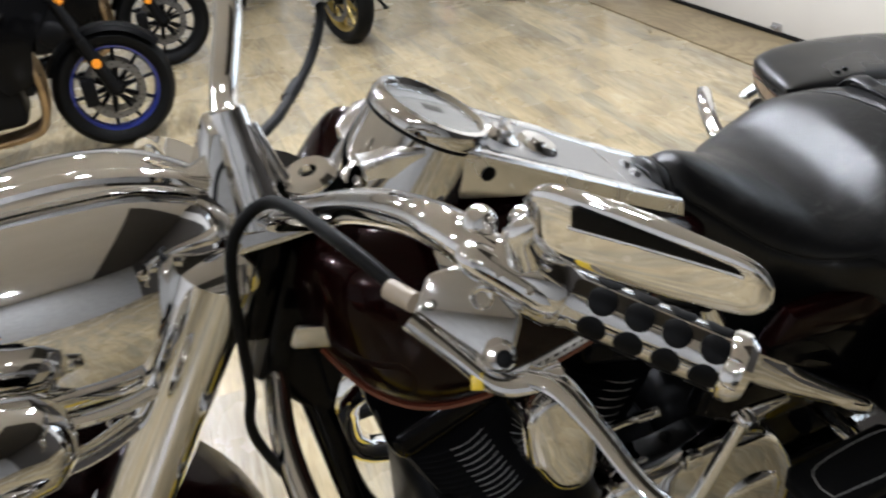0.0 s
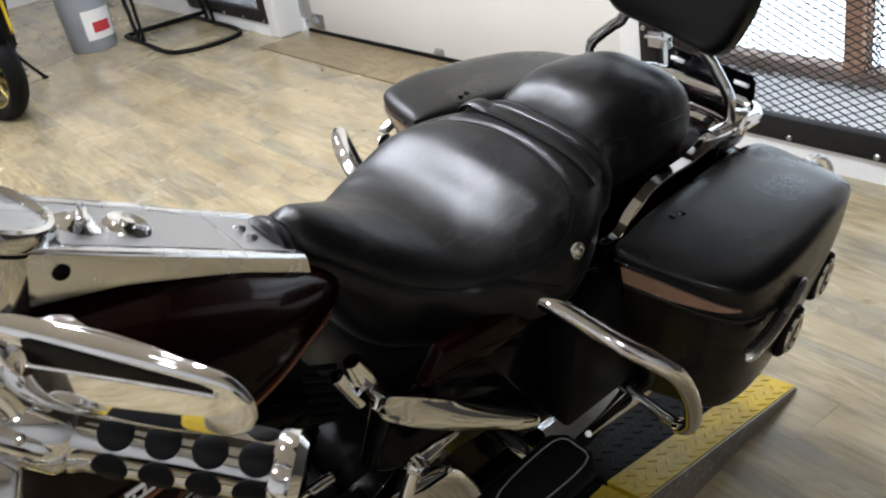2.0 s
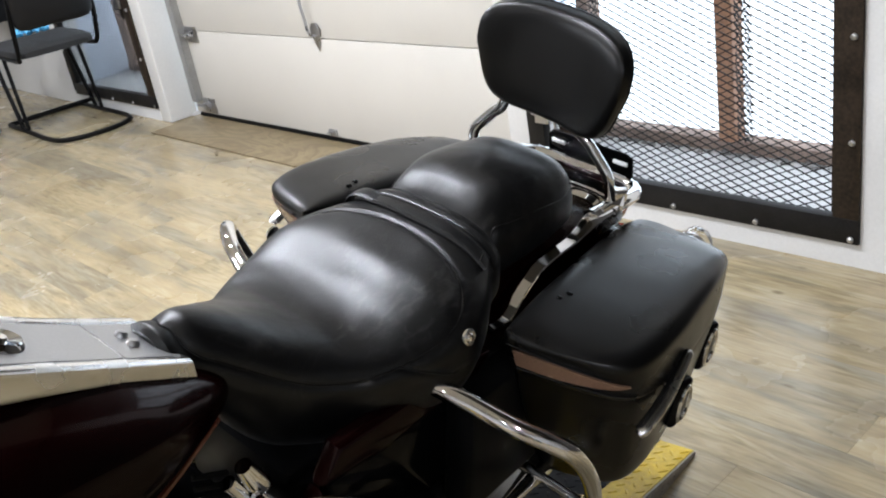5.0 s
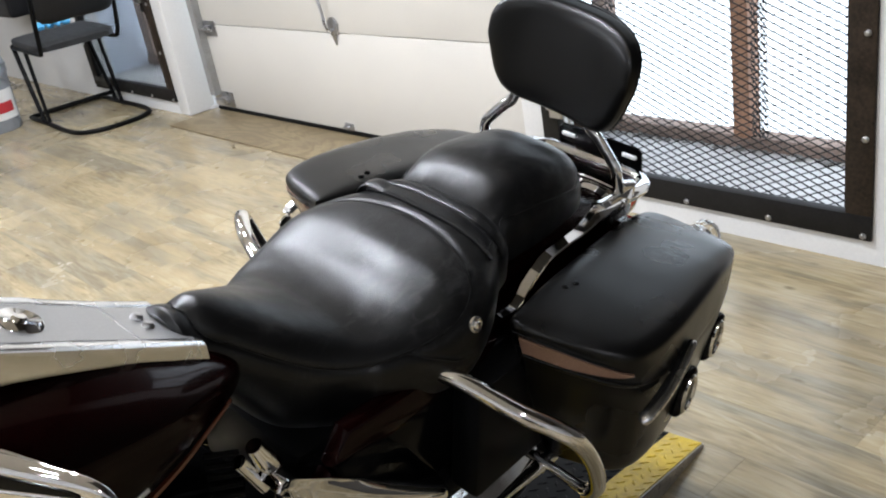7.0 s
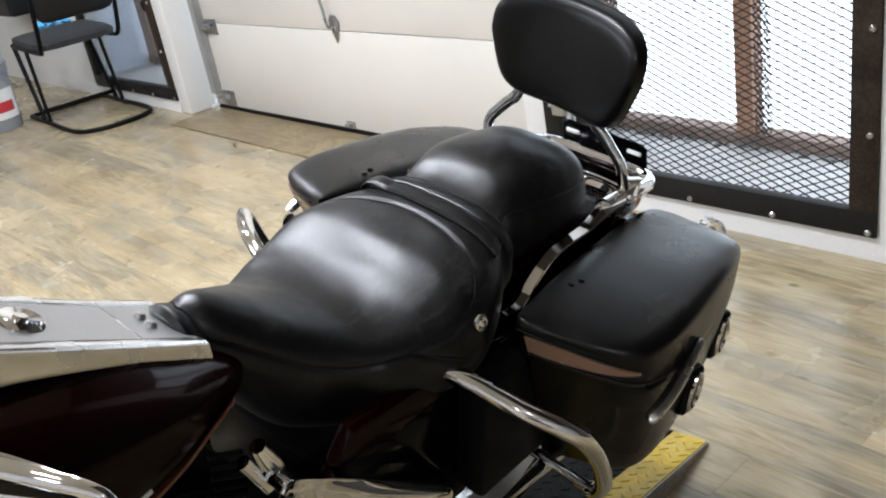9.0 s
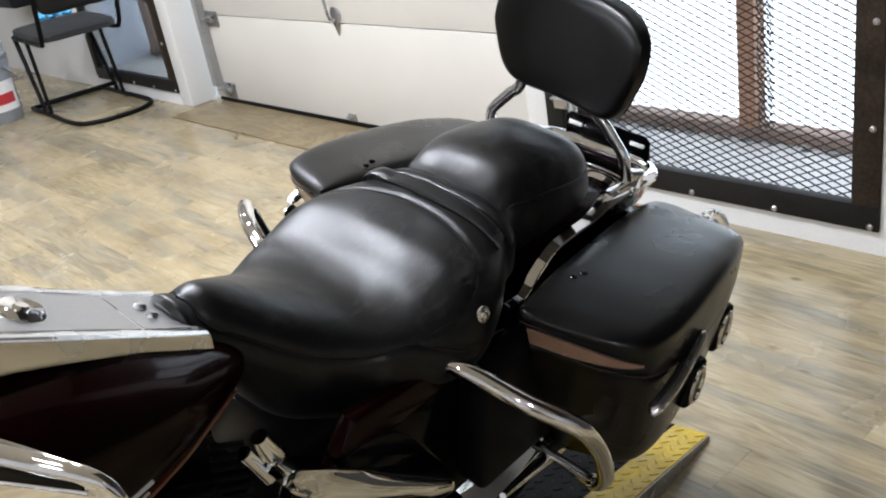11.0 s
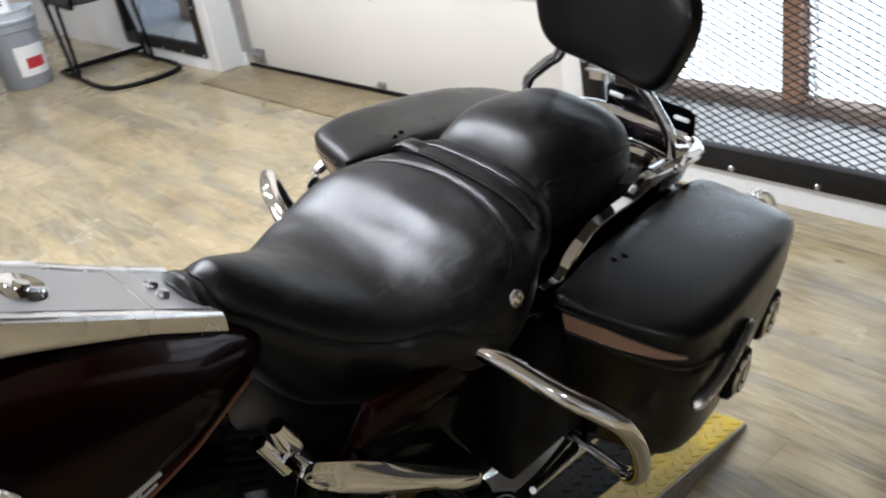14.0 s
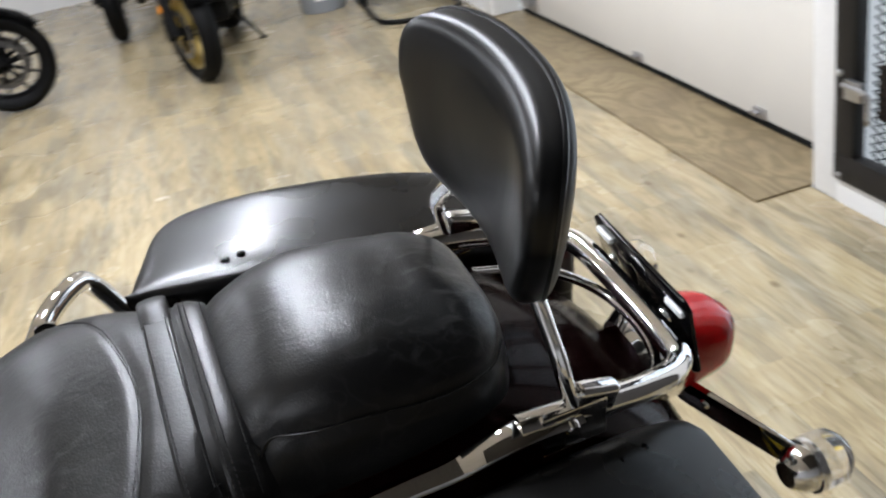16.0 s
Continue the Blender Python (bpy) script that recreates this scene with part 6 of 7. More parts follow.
# floorboards and passenger boards
for s in (-1, 1):
    fb = part("passenger_floorboard", prism([(0.565, -0.035), (0.58, -0.045), (0.74, -0.045), (0.76, -0.025), (0.76, 0.025), (0.74, 0.045), (0.58, 0.045), (0.565, 0.03)], 0.028, Matrix.Translation((0, s * 0.285, 0.337)) @ Matrix.Rotation(radians(-5), 4, "Y") @ Matrix.Translation((0, 0, 0.0)), 0.008, 3), RUBBER, bike, "black rubber passenger floorboard")
    part("board_inlay", tube([(0.595, s * 0.285 - 0.026, 0.417), (0.728, s * 0.285 - 0.030, 0.4288), (0.745, s * 0.285, 0.4303), (0.728, s * 0.285 + 0.030, 0.4288), (0.612, s * 0.285 + 0.026, 0.4185), (0.59, s * 0.285, 0.4166), (0.595, s * 0.285 - 0.026, 0.417)], 0.0012, 6, 4), GREY_PAINT, fb, "pale inlay line")
    part("rider_floorboard", box(0.05, 0.35, s * 0.30 - 0.05, s * 0.30 + 0.05, 0.24, 0.27, 0.01), RUBBER, bike, "black rubber rider floorboard")
    part("board_support", tube([(0.70, s * 0.10, 0.40), (0.70, s * 0.28, 0.41)], 0.014, 10), CHROME, bike)
part("side_stand", tube([(0.16, -0.12, 0.16), (0.10, -0.21, 0.02), (0.07, -0.27, -0.128)], 0.014, 10, 6), BLACK_GLOSS, bike, "black side stand")

# saddlebag guards: an outer hoop and an inner brace
for s in (-1, 1):
    run = ((0.785, 0.30, 0.622), (0.812, 0.350, 0.602), (0.838, 0.371, 0.573), (0.885, 0.372, 0.50)) if s < 0 else ((0.792, 0.30, 0.650), (0.828, 0.358, 0.644), (0.850, 0.379, 0.620), (0.890, 0.376, 0.52))
    gd = part("bag_guard", tube([(0.752, s * 0.17, 0.645), (0.765, s * 0.226, 0.642)] + [(x, s * y, z) for x, y, z in run] + [(0.93, s * 0.362, 0.41), (0.948, s * 0.346, 0.366), (0.953, s * 0.330, 0.350)], 0.0140, 16, 8), CHROME, bike, "chrome saddlebag guard")
    part("guard_brace", tube([(0.93, s * 0.07, 0.372), (0.948, s * 0.11, 0.363), (0.955, s * 0.20, 0.356), (0.955, s * 0.30, 0.350), (0.953, s * 0.335, 0.352)], 0.0095, 12, 6), CHROME, gd)
    part("support_rail", tube([(0.742, s * 0.305, 0.475), (0.95, s * 0.235, 0.34), (1.30, s * 0.23, 0.33)], 0.013, 12, 1, radii=[0.005, 0.013, 0.013]), CHROME, gd, "chrome support rail")


def saddlebag(s):
    """Leather-covered case, narrower at its tail, with a domed lid, embossed trim and chrome latches."""
    INNER = [(0.860, 0.228), (0.870, 0.222), (0.95, 0.205), (1.06, 0.190), (1.23, 0.163), (1.34, 0.148), (1.388, 0.147), (1.398, 0.158)]
    OUTER = [(0.860, 0.236), (0.866, 0.262), (0.877, 0.304), (0.892, 0.348), (0.905, 0.374), (0.922, 0.391), (0.945, 0.400), (0.98, 0.404), (1.02, 0.403), (1.09, 0.395), (1.25, 0.366), (1.33, 0.345), (1.372, 0.330), (1.390, 0.316), (1.398, 0.296)]
    lid_low = lambda x: 0.622 - 0.15 * (x - 0.86)
    low = lambda x: 0.338 + 0.10 * max(0, (x - 1.1) / 0.33) ** 2
    lid_top = lambda x: 0.709 - 0.070 * (x - 1.0 + math.hypot(x - 1.0, 0.09)) - 0.026 * max(0, (x - 1.10) / 0.30) ** 2 - 0.010 * max(0, (x - 1.30) / 0.10) ** 2

    def body(z0f, z1f, grow=0.0, dome=0.0):
        """dome lowers the lid towards its outer edge."""
        bm = bmesh.new()
        nx, nr = 60, 88
        rings = []
        for i in range(nx + 1):
            f = 0.5 - 0.5 * math.cos(math.pi * i / nx)
            x = 0.860 - grow + (0.538 + 2 * grow) * f
            (a,), (b,) = interp(INNER, min(max(x, 0.860), 1.398)), interp(OUTER, min(max(x, 0.860), 1.398))
            zb, zt = z0f(x), z1f(x)
            cy, hy = (a + b) / 2, (b - a) / 2 + grow
            ring = []
            for j in range(nr):
                g = 2 * math.pi * j / nr
                c, sn = math.cos(g), math.sin(g)
                p = 16.0 if dome and sn < 0 else 7.0
                k = (abs(c) ** p + abs(sn) ** p) ** (-1 / p)
                u = c * k
                z = (zb + zt) / 2 + (zt - zb) / 2 * sn * k
                if dome and sn > 0:
                    z -= dome * max(0.15, 1 - 1.25 * f) * max(0, u * 0.5 + 0.5) ** 1.3 * min(1.0, sn * k * 1.2)
                tuck = 0.16 * max(0.0, lid_low(x) - z - 0.01) * max(0.0, u)
                ring.append(bm.verts.new((x + 0.36 * max(0.0, 0.69 - z) * (1 - f), s * (cy + hy * u - tuck), z)))
            rings.append(ring)
        for p, q in zip(rings, rings[1:]):
            for j in range(nr):
                bm.faces.new((p[j], p[(j + 1) % nr], q[(j + 1) % nr], q[j]))
        bm.faces.new(rings[0][::-1])
        bm.faces.new(rings[-1])
        return bm

    case = part("saddlebag", body(low, lambda x: lid_low(x) + 0.030), BAG_LEATHER, bike, "black leather-covered saddlebag")
    lid = part("lid", body(lambda x: lid_low(x) - 0.004, lid_top, 0.0012, 0.020 if s < 0 else 0.032), BAG_LEATHER, case, "domed black leather lid")
    # stitched seams along the front of the lid, over and under the trim band
    for dz, nm in ((0.060, "lid_seam"), (0.010, "lower_seam")):
        line = []
        for k in range(30):
            x = 0.8605 + 0.075 * (k / 29) ** 1.6
            z = lid_low(x) + dz
            line.append(Vector((x + 0.36 * max(0.0, 0.69 - z) * (1 - (x - 0.86) / 0.538) - 0.0025, s * (interp(OUTER, x)[0] + 0.001 - (0.010 if dz > 0.03 else 0.0)), z - ((0.016 if s < 0 else 0.025) * (max(0.0, interp(OUTER, x)[0] - 0.24) / 0.16) ** 1.3 if dz > 0.03 else 0.0))))
        part(nm, tube(line, 0.0016, 6, 1), BAG_LEATHER, lid, "raised seam along the lid")
        tagged(part("stitching", stitches(smooth_path([q + Vector((-0.0005, 0, 0.006)) for q in line], 4), 0.006, 0.004, 0.0008), THREAD, lid, "fine dark thread stitches", False), kind="stuff")
    band = bmesh.new()
    cuts = []
    for k in range(33):
        x = 0.8605 + 0.062 * (k / 32) ** 1.5
        y = interp(OUTER, x)[0]
        (ya,), (yb,) = interp(OUTER, max(0.8605, x - 0.002)), interp(OUTER, x + 0.002)
        out = Vector((-(yb - ya), s * 0.004, 0)).normalized()
        thin = min(1.0, (32 - k) / 20 + 0.08)
        mid = lid_low(x) + 0.033
        ring = []
        for dz, lift in ((-0.0165, 0.0), (-0.0165, 0.0045), (0.0165, 0.0045), (0.0165, 0.0)):
            z = mid + dz * thin
            ring.append(band.verts.new(Vector((x + 0.36 * max(0.0, 0.69 - z) * (1 - (x - 0.86) / 0.538), s * y, z)) + out * lift))
        cuts.append(ring)
    for p, q in zip(cuts, cuts[1:]):
        for j in range(4):
            band.faces.new((p[j], p[(j + 1) % 4], q[(j + 1) % 4], q[j]))
    band.faces.new(cuts[0])
    band.faces.new(cuts[-1][::-1])
    part("trim_band", band, TRIM_LEATHER, case, "embossed brown trim band")
    for x, y in ((0.998, 0.243), (0.978, 0.238), (1.318, 0.182), (1.288, 0.190)):
        part("rivet", moved(bolt_bm(0.0055, 0.0025), Matrix.Translation((x, s * y, lid_top(x) - 0.0022))), BLACK_GLOSS, case)
    part("side_rail", tube([(0.937, s * 0.414, 0.568), (0.946, s * 0.417, 0.573), (0.99, s * 0.418, 0.588), (1.04, s * 0.412, 0.603), (1.085, s * 0.404, 0.616), (1.095, s * 0.401, 0.618)], 0.011, 14, 6, flat=0.7, radii=[0.006, 0.0115, 0.0115, 0.011, 0.010, 0.005]), CHROME_DULL, case, "chrome side rail")
    for x, y, z in ((1.150, 0.378, 0.470), (1.305, 0.345, 0.478)):
        tilt = Matrix.Translation((x, s * y, z)) @ Matrix.Rotation(radians(8), 4, "Y")
        lt = part("latch", moved(box(-0.024, 0.024, -0.012, 0.010, -0.048, 0.040, 0.009, 3), tilt), BLACK_GLOSS, case, "black latch")
        loop = [tilt @ Vector((0.017 * math.cos(a), s * 0.012, -0.004 + 0.034 * math.sin(a))) for a in (2 * math.pi * k / 28 for k in range(29))]
        part("latch_buckle", tube(loop, 0.0042, 8, 1), CHROME, lt, "oval chrome buckle")
    return case


for s in (-1, 1):
    # the right-hand bag hangs a little further back
    saddlebag(s).location.x = 0.034 if s > 0 else 0.0
    part("bag_mount", box(0.80, 1.02, min(s * 0.165, s * 0.225), max(s * 0.165, s * 0.225), 0.37, 0.60, 0.012), BLACK_SATIN, bike, "black saddlebag mount")

# fender struts, luggage rail and backrest
for s in (-1, 1):
    run = [(0.905, s * 0.170, 0.652, 0.006), (0.94, s * 0.168, 0.647, 0.007), (0.966, s * 0.164, 0.654, 0.008), (0.984, s * 0.162, 0.668, 0.009), (1.032, s * 0.160, 0.692, 0.009), (1.084, s * 0.158, 0.695, 0.009), (1.13, s * 0.157, 0.695, 0.010), (1.165, s * 0.157, 0.703, 0.012), (1.20, s * 0.156, 0.708, 0.014), (1.262, s * 0.153, 0.704, 0.015)]
    run = [(*c, w[0]) for c, w in zip(smooth_path([r[:3] for r in run], 6), smooth_path([(r[3], 0, 0) for r in run], 6))]
    part("fender_strut", ribbon(run, (0, s * 0.25, 0.97), 0.006), CHROME, bike, "chrome fender strut")
rack = tube([(1.20, -0.148, 0.705), (1.26, -0.148, 0.698), (1.34, -0.14, 0.68), (1.395, -0.12, 0.665), (1.41, -0.08, 0.664), (1.41, 0.08, 0.664), (1.395, 0.12, 0.665), (1.34, 0.14, 0.68), (1.26, 0.148, 0.698), (1.20, 0.148, 0.705)], 0.0145, 14, 8)
part("backrest_frame", rack, CHROME, bike, "chrome tube hoop behind the pillion pad")
part("fender_rail", tube([(1.27, -0.112, 0.668), (1.345, -0.108, 0.645), (1.392, -0.088, 0.626), (1.415, -0.05, 0.619), (1.422, 0.0, 0.618), (1.415, 0.05, 0.619), (1.392, 0.088, 0.626), (1.345, 0.108, 0.645), (1.27, 0.112, 0.668)], 0.0065, 10, 8), CHROME, bike, "thin chrome rail over the fender")
for s in (-1, 1):
    bk = part("bracket", moved(box(-0.04, 0.03, -0.005, 0.005, -0.03, 0.022, 0.003), Matrix.Translation((1.26, s * 0.156, 0.695))), CHROME, bike, "chrome docking bracket")
    part("docking_clamp", moved(box(-0.024, 0.024, -0.010, 0.010, -0.016, 0.016, 0.007, 4), Matrix.Translation((1.280, s * 0.150, 0.712)) @ Matrix.Rotation(radians(16), 4, "Y")), CHROME, bk, "rounded chrome clamp on the hoop")
    part("bolt", moved(bolt_bm(0.009, 0.008), Matrix.Translation((1.25, s * 0.162, 0.698)) @ Matrix.Rotation(radians(-90 * s), 4, "X")), CHROME, bk)
    part("backrest_stay", tube([(1.262, s * 0.151, 0.69), (1.252, s * 0.148, 0.742), (1.25, s * 0.141, 0.764), (1.25, s * 0.123, 0.784), (1.25, s * 0.102, 0.806), (1.248, s * 0.082, 0.825), (1.248, s * 0.073, 0.86), (1.258, s * 0.072, 0.93)], 0.0105, 12, 5, flat=0.75), CHROME, bike, "chrome backrest stay")
PAD = [(-0.0257, 0.063, -0.065, 0.0, 0.044), (-0.0227, 0.114, -0.096, 0.0, 0.060), (-0.0136, 0.141, -0.110, 0.0, 0.072), (0.0, 0.149, -0.1146, 0.0, 0.0756), (0.0166, 0.149, -0.1146, 0.0, 0.0756), (0.0242, 0.138, -0.106, 0.0, 0.070), (0.0272, 0.116, -0.0885, 0.0, 0.0545)]


def pad_bend(x, y, z):
    """The pad narrows downwards and wraps forward at its sides."""
    y *= 1 - 2.0 * max(0.0, -z - 0.01)
    return x + 0.006 - 1.99 * y ** 2 - 0.112 * z ** 2, y, z


pad = loft(PAD, 96, 36, 3.08, 5.8)
for v in pad.verts:
    v.co = pad_bend(*v.co)
PADM = Matrix.Translation((1.260, -0.025, 0.941)) @ Matrix.Rotation(radians(4.57), 4, "X") @ Matrix.Rotation(radians(5.97), 4, "Y") @ Matrix.Rotation(radians(-1.98), 4, "Z")
moved(pad, PADM)
bp = part("backrest_pad", pad, PAD_VINYL, bike, "black vinyl backrest pad")
wl = []
for k in range(61):
    a = 2 * math.pi * k / 60
    c, sn = math.cos(a), math.sin(a)
    e = 3.08 if sn >= 0 else 5.8
    q = (abs(c) ** e + abs(sn) ** e) ** (-1 / e)
    wl.append(pad_bend(0.0136, 0.1493 * c * q, (0.076 if sn >= 0 else 0.115) * sn * q))
part("pad_piping", moved(tube(wl, 0.003, 6, 1), PADM), PAD_VINYL, bp)

# tail: number plate carrier, lamp, signals
tail = part("tail_lamp", loft([(1.455, 0.048, 0.51, 0.555, 0.605), (1.47, 0.053, 0.50, 0.555, 0.615), (1.50, 0.051, 0.50, 0.555, 0.608), (1.535, 0.043, 0.505, 0.555, 0.595), (1.553, 0.025, 0.52, 0.555, 0.58)], 36, 20, 2.6, 2.6), RED_LENS, bike, "red tail lamp lens")
part("lamp_base", loft([(1.41, 0.045, 0.515, 0.555, 0.60), (1.43, 0.055, 0.50, 0.555, 0.615), (1.462, 0.056, 0.498, 0.555, 0.618)], 32, 8, 3, 3), CHROME, bike, "chrome lamp base")
plate = prism([(-0.095, -0.05), (-0.085, -0.06), (0.085, -0.06), (0.095, -0.05), (0.095, 0.05), (0.085, 0.06), (-0.085, 0.06), (-0.095, 0.05)], 0.005, Matrix.Translation((1.435, 0, 0.655)) @ Matrix.Rotation(radians(78), 4, "Y") @ Matrix.Rotation(radians(90), 4, "Z"), 0.001)
pl = part("plate_carrier", plate, BLACK_GLOSS, bike, "black gloss number plate carrier")
for y in (-0.07, 0.07):
    part("slot_trim", box(1.422, 1.428, y - 0.015, y + 0.015, 0.690, 0.697, 0.001), LABEL_WHITE, pl)
    part("bolt", moved(bolt_bm(0.010, 0.010), Matrix.Translation((1.428, y * 0.75, 0.665)) @ Matrix.Rotation(radians(-90), 4, "Y")), CHROME, pl)
bar2 = part("signal_bar", prism([(1.470, -0.04), (1.492, -0.10), (1.524, -0.19), (1.530, -0.19), (1.499, -0.10), (1.477, -0.04), (1.477, 0.04), (1.499, 0.10), (1.530, 0.19), (1.524, 0.19), (1.492, 0.10), (1.470, 0.04)], 0.036, Matrix.Translation((0, 0, 0.492)), 0.002), CHROME, bike, "chrome turn signal bar")
for y in (-0.07, 0.07):
    part("bolt", moved(bolt_bm(0.007, 0.006), Matrix.Translation((1.480 + 0.05 * abs(y), y, 0.51)) @ Matrix.Rotation(radians(-90), 4, "Y")), CHROME, bar2)
for s in (-1, 1):
    m = Matrix.Translation((1.53, s * 0.193, 0.506)) @ Matrix.Rotation(radians(90), 4, "Y") @ Matrix.Scale(0.86, 4)
    sg = part("rear_signal", lathe([(0, -0.036), (0.018, -0.034), (0.03, -0.02), (0.034, 0.0), (0.034, 0.008)], 28, m), CHROME, bike, "chrome rear turn signal")
    part("lens", lathe([(0.037, -0.004), (0.038, 0.02), (0.036, 0.04), (0.028, 0.052), (0.014, 0.057), (0, 0.058)], 28, m), CLEAR_LENS, sg, "clear lens")


# ---- parked street motorcycles; x points forward, the front tyre stands on the origin ----
def street_bike(m, rim_mat, body_mat, label, steer=0.0, header=True, panel_mat=None):
    t = thing("street_motorcycle", m, label, "motorcycle", "parked street motorcycles")
    r = 0.30

    def wheel_at(cx, w, turn, discs):
        q = Matrix.Translation((cx, 0, r)) @ Matrix.Rotation(radians(turn), 4, "Z") @ Matrix.Rotation(radians(90), 4, "X")
        hub = part("wheel", lathe([(0.0, -0.06), (0.035, -0.06), (0.045, -0.03), (0.045, 0.03), (0.035, 0.06), (0.0, 0.06)], 20, q), BLACK_SATIN, t)
        h = w / 2
        part("tyre", lathe([(r - 0.085, -h * 0.62), (r - 0.06, -h * 0.95), (r - 0.035, -h), (r - 0.012, -h * 0.62), (r, 0), (r - 0.012, h * 0.62), (r - 0.035, h), (r - 0.06, h * 0.95), (r - 0.085, h * 0.62)], 48, q), RUBBER, hub)
        part("rim", lathe([(r - 0.078, -h * 0.66), (r - 0.095, -h * 0.6), (r - 0.105, -h * 0.3), (r - 0.105, h * 0.3), (r - 0.095, h * 0.6), (r - 0.078, h * 0.66)], 48, q), rim_mat, hub)
        for k in range(10):
            a = 2 * math.pi * k / 10
            sp = bmesh.new()
            tube([(0.03 * math.cos(a), 0.03 * math.sin(a), 0), ((r - 0.10) * math.cos(a + 0.12), (r - 0.10) * math.sin(a + 0.12), 0)], 0.011, 8, 1, bm=sp, radii=[0.014, 0.009])
            part("spoke", moved(sp, q), BLACK_SATIN if rim_mat is BLUE_RIM else rim_mat, hub)
        for z in discs:
            dm = q @ Matrix.Translation((0, 0, z))
            part("brake_disc", lathe([(0.112, -0.002), (0.146, -0.002), (0.146, 0.002), (0.112, 0.002)], 40, dm, closed=True), DARK_STEEL, hub, "drilled steel brake disc")
            arms = bmesh.new()
            for k in range(6):
                a = 2 * math.pi * k / 6
                tube([(0.03 * math.cos(a), 0.03 * math.sin(a), 0), (0.114 * math.cos(a + 0.25), 0.114 * math.sin(a + 0.25), 0)], 0.007, 6, 1, bm=arms)
            part("disc_carrier", moved(arms, dm), BLACK_SATIN, hub)
            dots = bmesh.new()
            for k in range(30):
                a = 2 * math.pi * k / 30
                rad = (0.118, 0.129, 0.140)[k % 3]
                for sg in (-1, 1):
                    lathe([(0, 0.0006), (0.0042, 0.0006), (0.0042, 0)], 8, dm @ Matrix.Translation((rad * math.cos(a), rad * math.sin(a), sg * 0.0021)) @ (Matrix.Identity(4) if sg > 0 else Matrix.Rotation(math.pi, 4, "X")), bm=dots)
            tagged(part("disc_holes", dots, BLACK_SATIN, hub), kind="stuff")
        return hub

    S = Matrix.Rotation(radians(steer), 4, "Z")
    wheel_at(0, 0.12, steer, (-0.068, 0.068))
    wheel_at(-1.40, 0.17, 0, (0.08,))
    for s in (-1, 1):
        fk = part("fork_leg", moved(tube([(0.0, s * 0.10, 0.30), (-0.10, s * 0.10, 0.58)], 0.032, 16), S), BLACK_SATIN, t, "black fork slider")
        part("fork_tube", moved(tube([(-0.10, s * 0.10, 0.58), (-0.24, s * 0.10, 0.98)], 0.024, 14), S), GOLD_RIM if rim_mat is GOLD_RIM else BLACK_SATIN, fk)
        part("caliper", moved(box(-0.16, -0.09, s * 0.095 - 0.02, s * 0.095 + 0.02, 0.25, 0.39, 0.012), S), BLACK_SATIN, fk)
        part("signal", moved(lathe([(0, 0.03), (0.022, 0.02), (0.028, 0), (0, -0.02)], 16, Matrix.Translation((-0.14, s * 0.22, 0.80)) @ Matrix.Rotation(radians(90), 4, "Y")), S), AMBER, t, "amber turn signal")
        part("reflector", moved(lathe([(0, 0.008), (0.022, 0.006), (0.024, 0)], 20, Matrix.Translation((-0.055, s * 0.135, 0.46)) @ Matrix.Rotation(radians(-90 * s), 4, "X")), S), AMBER, fk, "round amber reflector")
    mud = bmesh.new()
    rings = []
    for i in range(21):
        a = radians(35 + 120 * i / 20)
        rings.append([mud.verts.new(((r + 0.025 + d) * math.cos(a), y, r + (r + 0.025 + d) * math.sin(a))) for y, d in ((-0.075, -0.03), (-0.06, -0.005), (0, 0.006), (0.06, -0.005), (0.075, -0.03))])
    for p, q in zip(rings, rings[1:]):
        for j in range(4):
            mud.faces.new((p[j], p[j + 1], q[j + 1], q[j]))
    bmesh.ops.solidify(mud, geom=mud.faces[:], thickness=0.004)
    part("front_fender", moved(mud, S), BLACK_SATIN if rim_mat is BLUE_RIM else body_mat, t, "front fender")
    part("radiator", box(-0.40, -0.35, -0.17, 0.17, 0.38, 0.68, 0.012), BLACK_SATIN, t)
    eng = part("engine", box(-0.82, -0.42, -0.17, 0.17, 0.24, 0.56, 0.04, 3), BLACK_SATIN, t, "black engine")
    part("cylinder_head", moved(box(-0.14, 0.14, -0.18, 0.18, -0.1, 0.1, 0.03, 3), Matrix.Translation((-0.52, 0, 0.62)) @ Matrix.Rotation(radians(20), 4, "Y")), BLACK_SATIN, eng)
    for s in (-1, 1):
        part("clutch_cover", lathe([(0, 0.03), (0.06, 0.026), (0.085, 0.01), (0.09, 0)], 28, Matrix.Translation((-0.66, s * 0.165, 0.36)) @ Matrix.Rotation(radians(-90 * s), 4, "X")), BLACK_SATIN, eng)
        part("frame_spar", tube([(-0.20, s * 0.08, 0.86), (-0.45, s * 0.19, 0.74), (-0.85, s * 0.17, 0.46), (-0.95, s * 0.14, 0.34)], 0.032, 12, 6, flat=0.7), BLACK_SATIN, t)
        part("swing_arm", tube([(-0.92, s * 0.13, 0.36), (-1.40, s * 0.13, 0.30)], 0.03, 10, flat=0.7), BLACK_SATIN, t)
        part("handlebar", moved(tube([(-0.26, 0, 1.04), (-0.26, s * 0.12, 1.07), (-0.30, s * 0.34, 1.08), (-0.34, s * 0.40, 1.07)], 0.012, 10, 6), S), BLACK_SATIN, t)
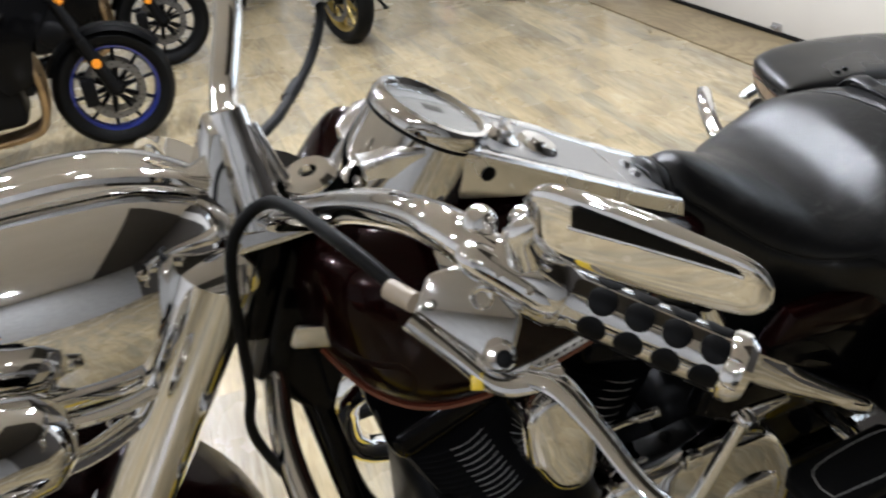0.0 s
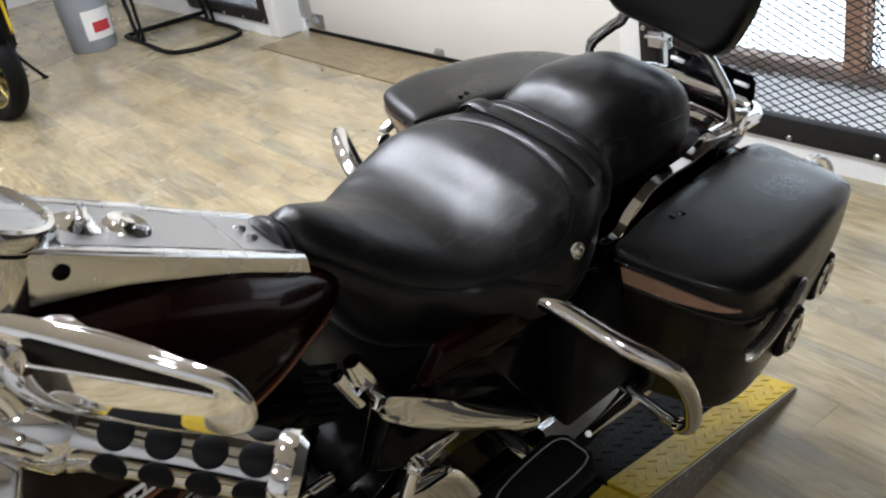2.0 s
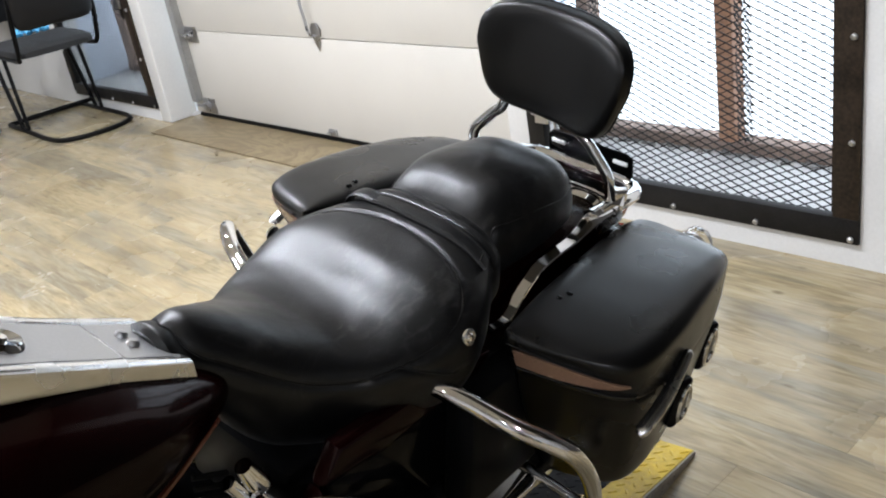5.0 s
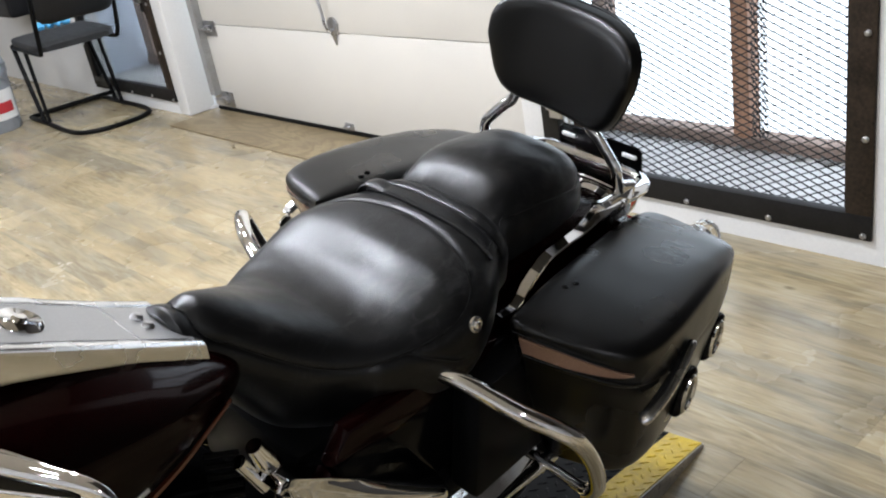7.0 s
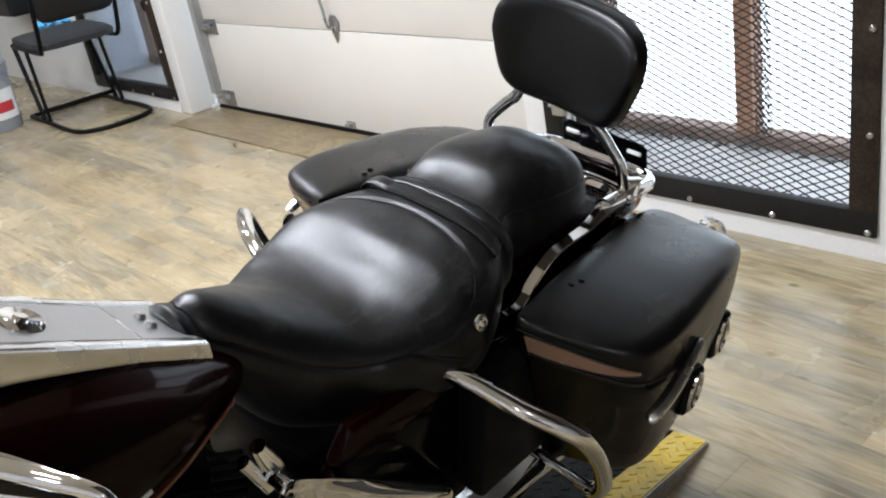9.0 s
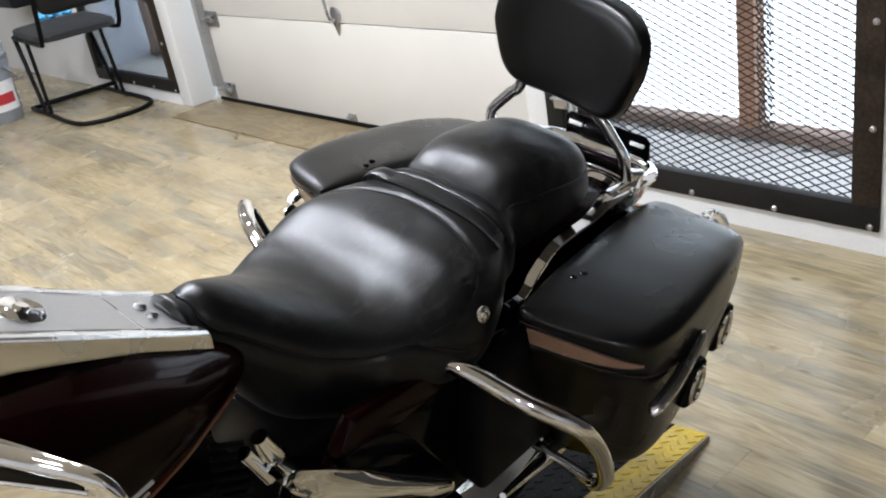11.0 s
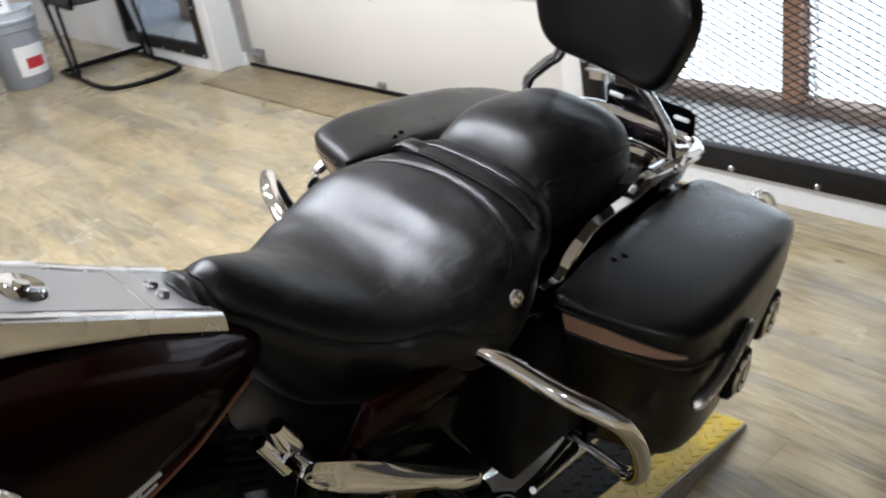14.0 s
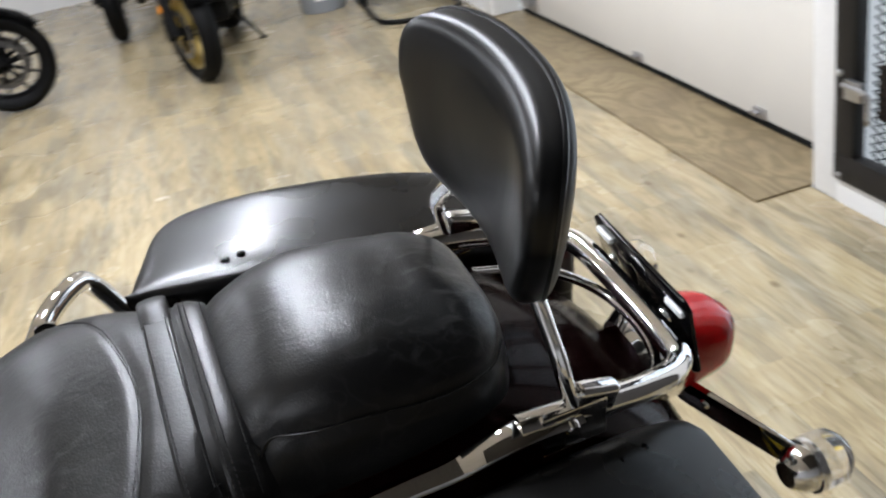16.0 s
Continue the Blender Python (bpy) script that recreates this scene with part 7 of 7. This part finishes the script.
    if header:
        for y in (-0.12, -0.045, 0.045, 0.12):
            part("header_pipe", tube([(-0.44, y, 0.60), (-0.36, y, 0.54), (-0.33, y, 0.40), (-0.36, y * 0.9, 0.22), (-0.48, y * 0.6, 0.16), (-0.75, y * 0.4, 0.15)], 0.02, 12, 6), BRONZE, eng, "bronze heat-tinted header pipe")
    part("silencer", tube([(-0.75, 0, 0.16), (-1.0, -0.10, 0.17), (-1.25, -0.19, 0.30)], 0.045, 16, 6), BLACK_SATIN, t)
    part("fuel_tank", loft([(-0.92, 0.09, 0.70, 0.78, 0.84), (-0.80, 0.13, 0.66, 0.78, 0.92), (-0.55, 0.165, 0.66, 0.80, 1.0), (-0.35, 0.16, 0.68, 0.82, 1.0), (-0.22, 0.10, 0.74, 0.84, 0.94)], 32, 24, 2.4, 2.6), body_mat, t, "painted fuel tank")
    part("seat", loft([(-1.42, 0.07, 0.84, 0.87, 0.92), (-1.2, 0.12, 0.78, 0.84, 0.90), (-0.95, 0.13, 0.72, 0.79, 0.83), (-0.84, 0.09, 0.70, 0.78, 0.83)], 28, 20, 3, 3), RUBBER, t, "black seat")
    part("tail", loft([(-1.62, 0.03, 0.86, 0.89, 0.92), (-1.4, 0.09, 0.78, 0.83, 0.87), (-1.05, 0.12, 0.68, 0.74, 0.80)], 24, 16, 3, 3), body_mat, t)
    part("headlamp", loft([(-0.16, 0.10, 0.84, 0.93, 1.03), (-0.10, 0.11, 0.82, 0.92, 1.04), (-0.04, 0.09, 0.83, 0.91, 1.0), (-0.0, 0.05, 0.86, 0.90, 0.95)], 28, 14, 2.6, 2.6), BLACK_GLOSS, t, "black headlamp")
    for s in (-1, 1):
        part("side_fairing", prism([(-0.30, 0.62), (-0.16, 0.78), (-0.30, 0.90), (-0.58, 0.86), (-0.66, 0.66), (-0.46, 0.40), (-0.34, 0.44)], 0.02, Matrix.Translation((0, s * 0.19 + 0.01, 0)) @ Matrix.Rotation(radians(90), 4, "X"), 0.006), panel_mat or body_mat, t, "painted side panel")
    part("side_stand", tube([(-0.80, 0.13, 0.26), (-0.83, 0.20, 0.13), (-0.85, 0.28, 0.012)], 0.012, 10, 4), BLACK_SATIN, t, "black side stand")
    part("stand_foot", box(-0.89, -0.82, 0.26, 0.30, 0.0, 0.012, 0.004), BLACK_SATIN, t)
    return t


street_bike(pose(-0.43, 4.89, 0, 0, 0, 2), BLUE_RIM, BLACK_GLOSS, "black street motorcycle with blue wheel rims", 4)
street_bike(pose(-0.13, 6.38, 0, 0, 0, -6), BLACK_SATIN, BLACK_GLOSS, "black street motorcycle with black cast wheels", 6)
street_bike(pose(1.0, 5.97, 0, 0, 0, -101), GOLD_RIM, BLACK_GLOSS, "black and yellow street motorcycle with gold wheels, on its side stand", 30, False, YELLOW_TAG)
street_bike(pose(0.47, 7.82, 0, 0, 0, -104), BLACK_SATIN, BLACK_GLOSS, "black and white street motorcycle with dark wheels", 14, False, WHITE_FAIRING)
street_bike(pose(-1.0, -1.15, 0, 0, 0, 8), BLACK_SATIN, BLACK_GLOSS, "black street motorcycle mirrored in the chrome", 4)


# ---- floor planks, laid along the garage door wall ----
def plank_mesh(w, l):
    bm = box(-w / 2 + 0.0003, w / 2 - 0.0003, -l / 2 + 0.0003, l / 2 - 0.0003, -0.004, 0.0)
    me = bpy.data.meshes.new("plank")
    bm.to_mesh(me)
    bm.free()
    me.materials.append(PLANK)
    return me


PW, PL = 0.178, 1.22
rng = random.Random(4)
whole = plank_mesh(PW, PL)
rest_v, rest_f = [], []
col = 0
x = 2.775 - PW / 2
while x > X_WEST + PW / 2:
    y = Y_SOUTH - rng.random() * PL
    while y < Y_NORTH:
        y0, y1 = max(y, Y_SOUTH), min(y + PL, Y_NORTH)
        if y1 - y0 > 0.1:
            if x > -1.35 and y0 > 0.2 and y1 < 8.6:
                if abs((y1 - y0) - PL) < 1e-6:
                    me = whole
                else:
                    me = plank_mesh(PW, y1 - y0)
                ob = new("plank", me)
                ob.location = (x, (y0 + y1) / 2, 0)
                ob.parent = floor
            else:
                b = len(rest_v)
                g = 0.0003
                rest_v += [(x - PW / 2 + g, y0 + g, 0), (x + PW / 2 - g, y0 + g, 0), (x + PW / 2 - g, y1 - g, 0), (x - PW / 2 + g, y1 - g, 0)]
                rest_f.append((b, b + 1, b + 2, b + 3))
        y += PL
    x -= PW
me = bpy.data.meshes.new("planks")
me.from_pydata(rest_v, [], rest_f)
me.materials.append(PLANK)
ob = new("planks", me)
ob.parent = floor
tagged(ob, kind="stuff")
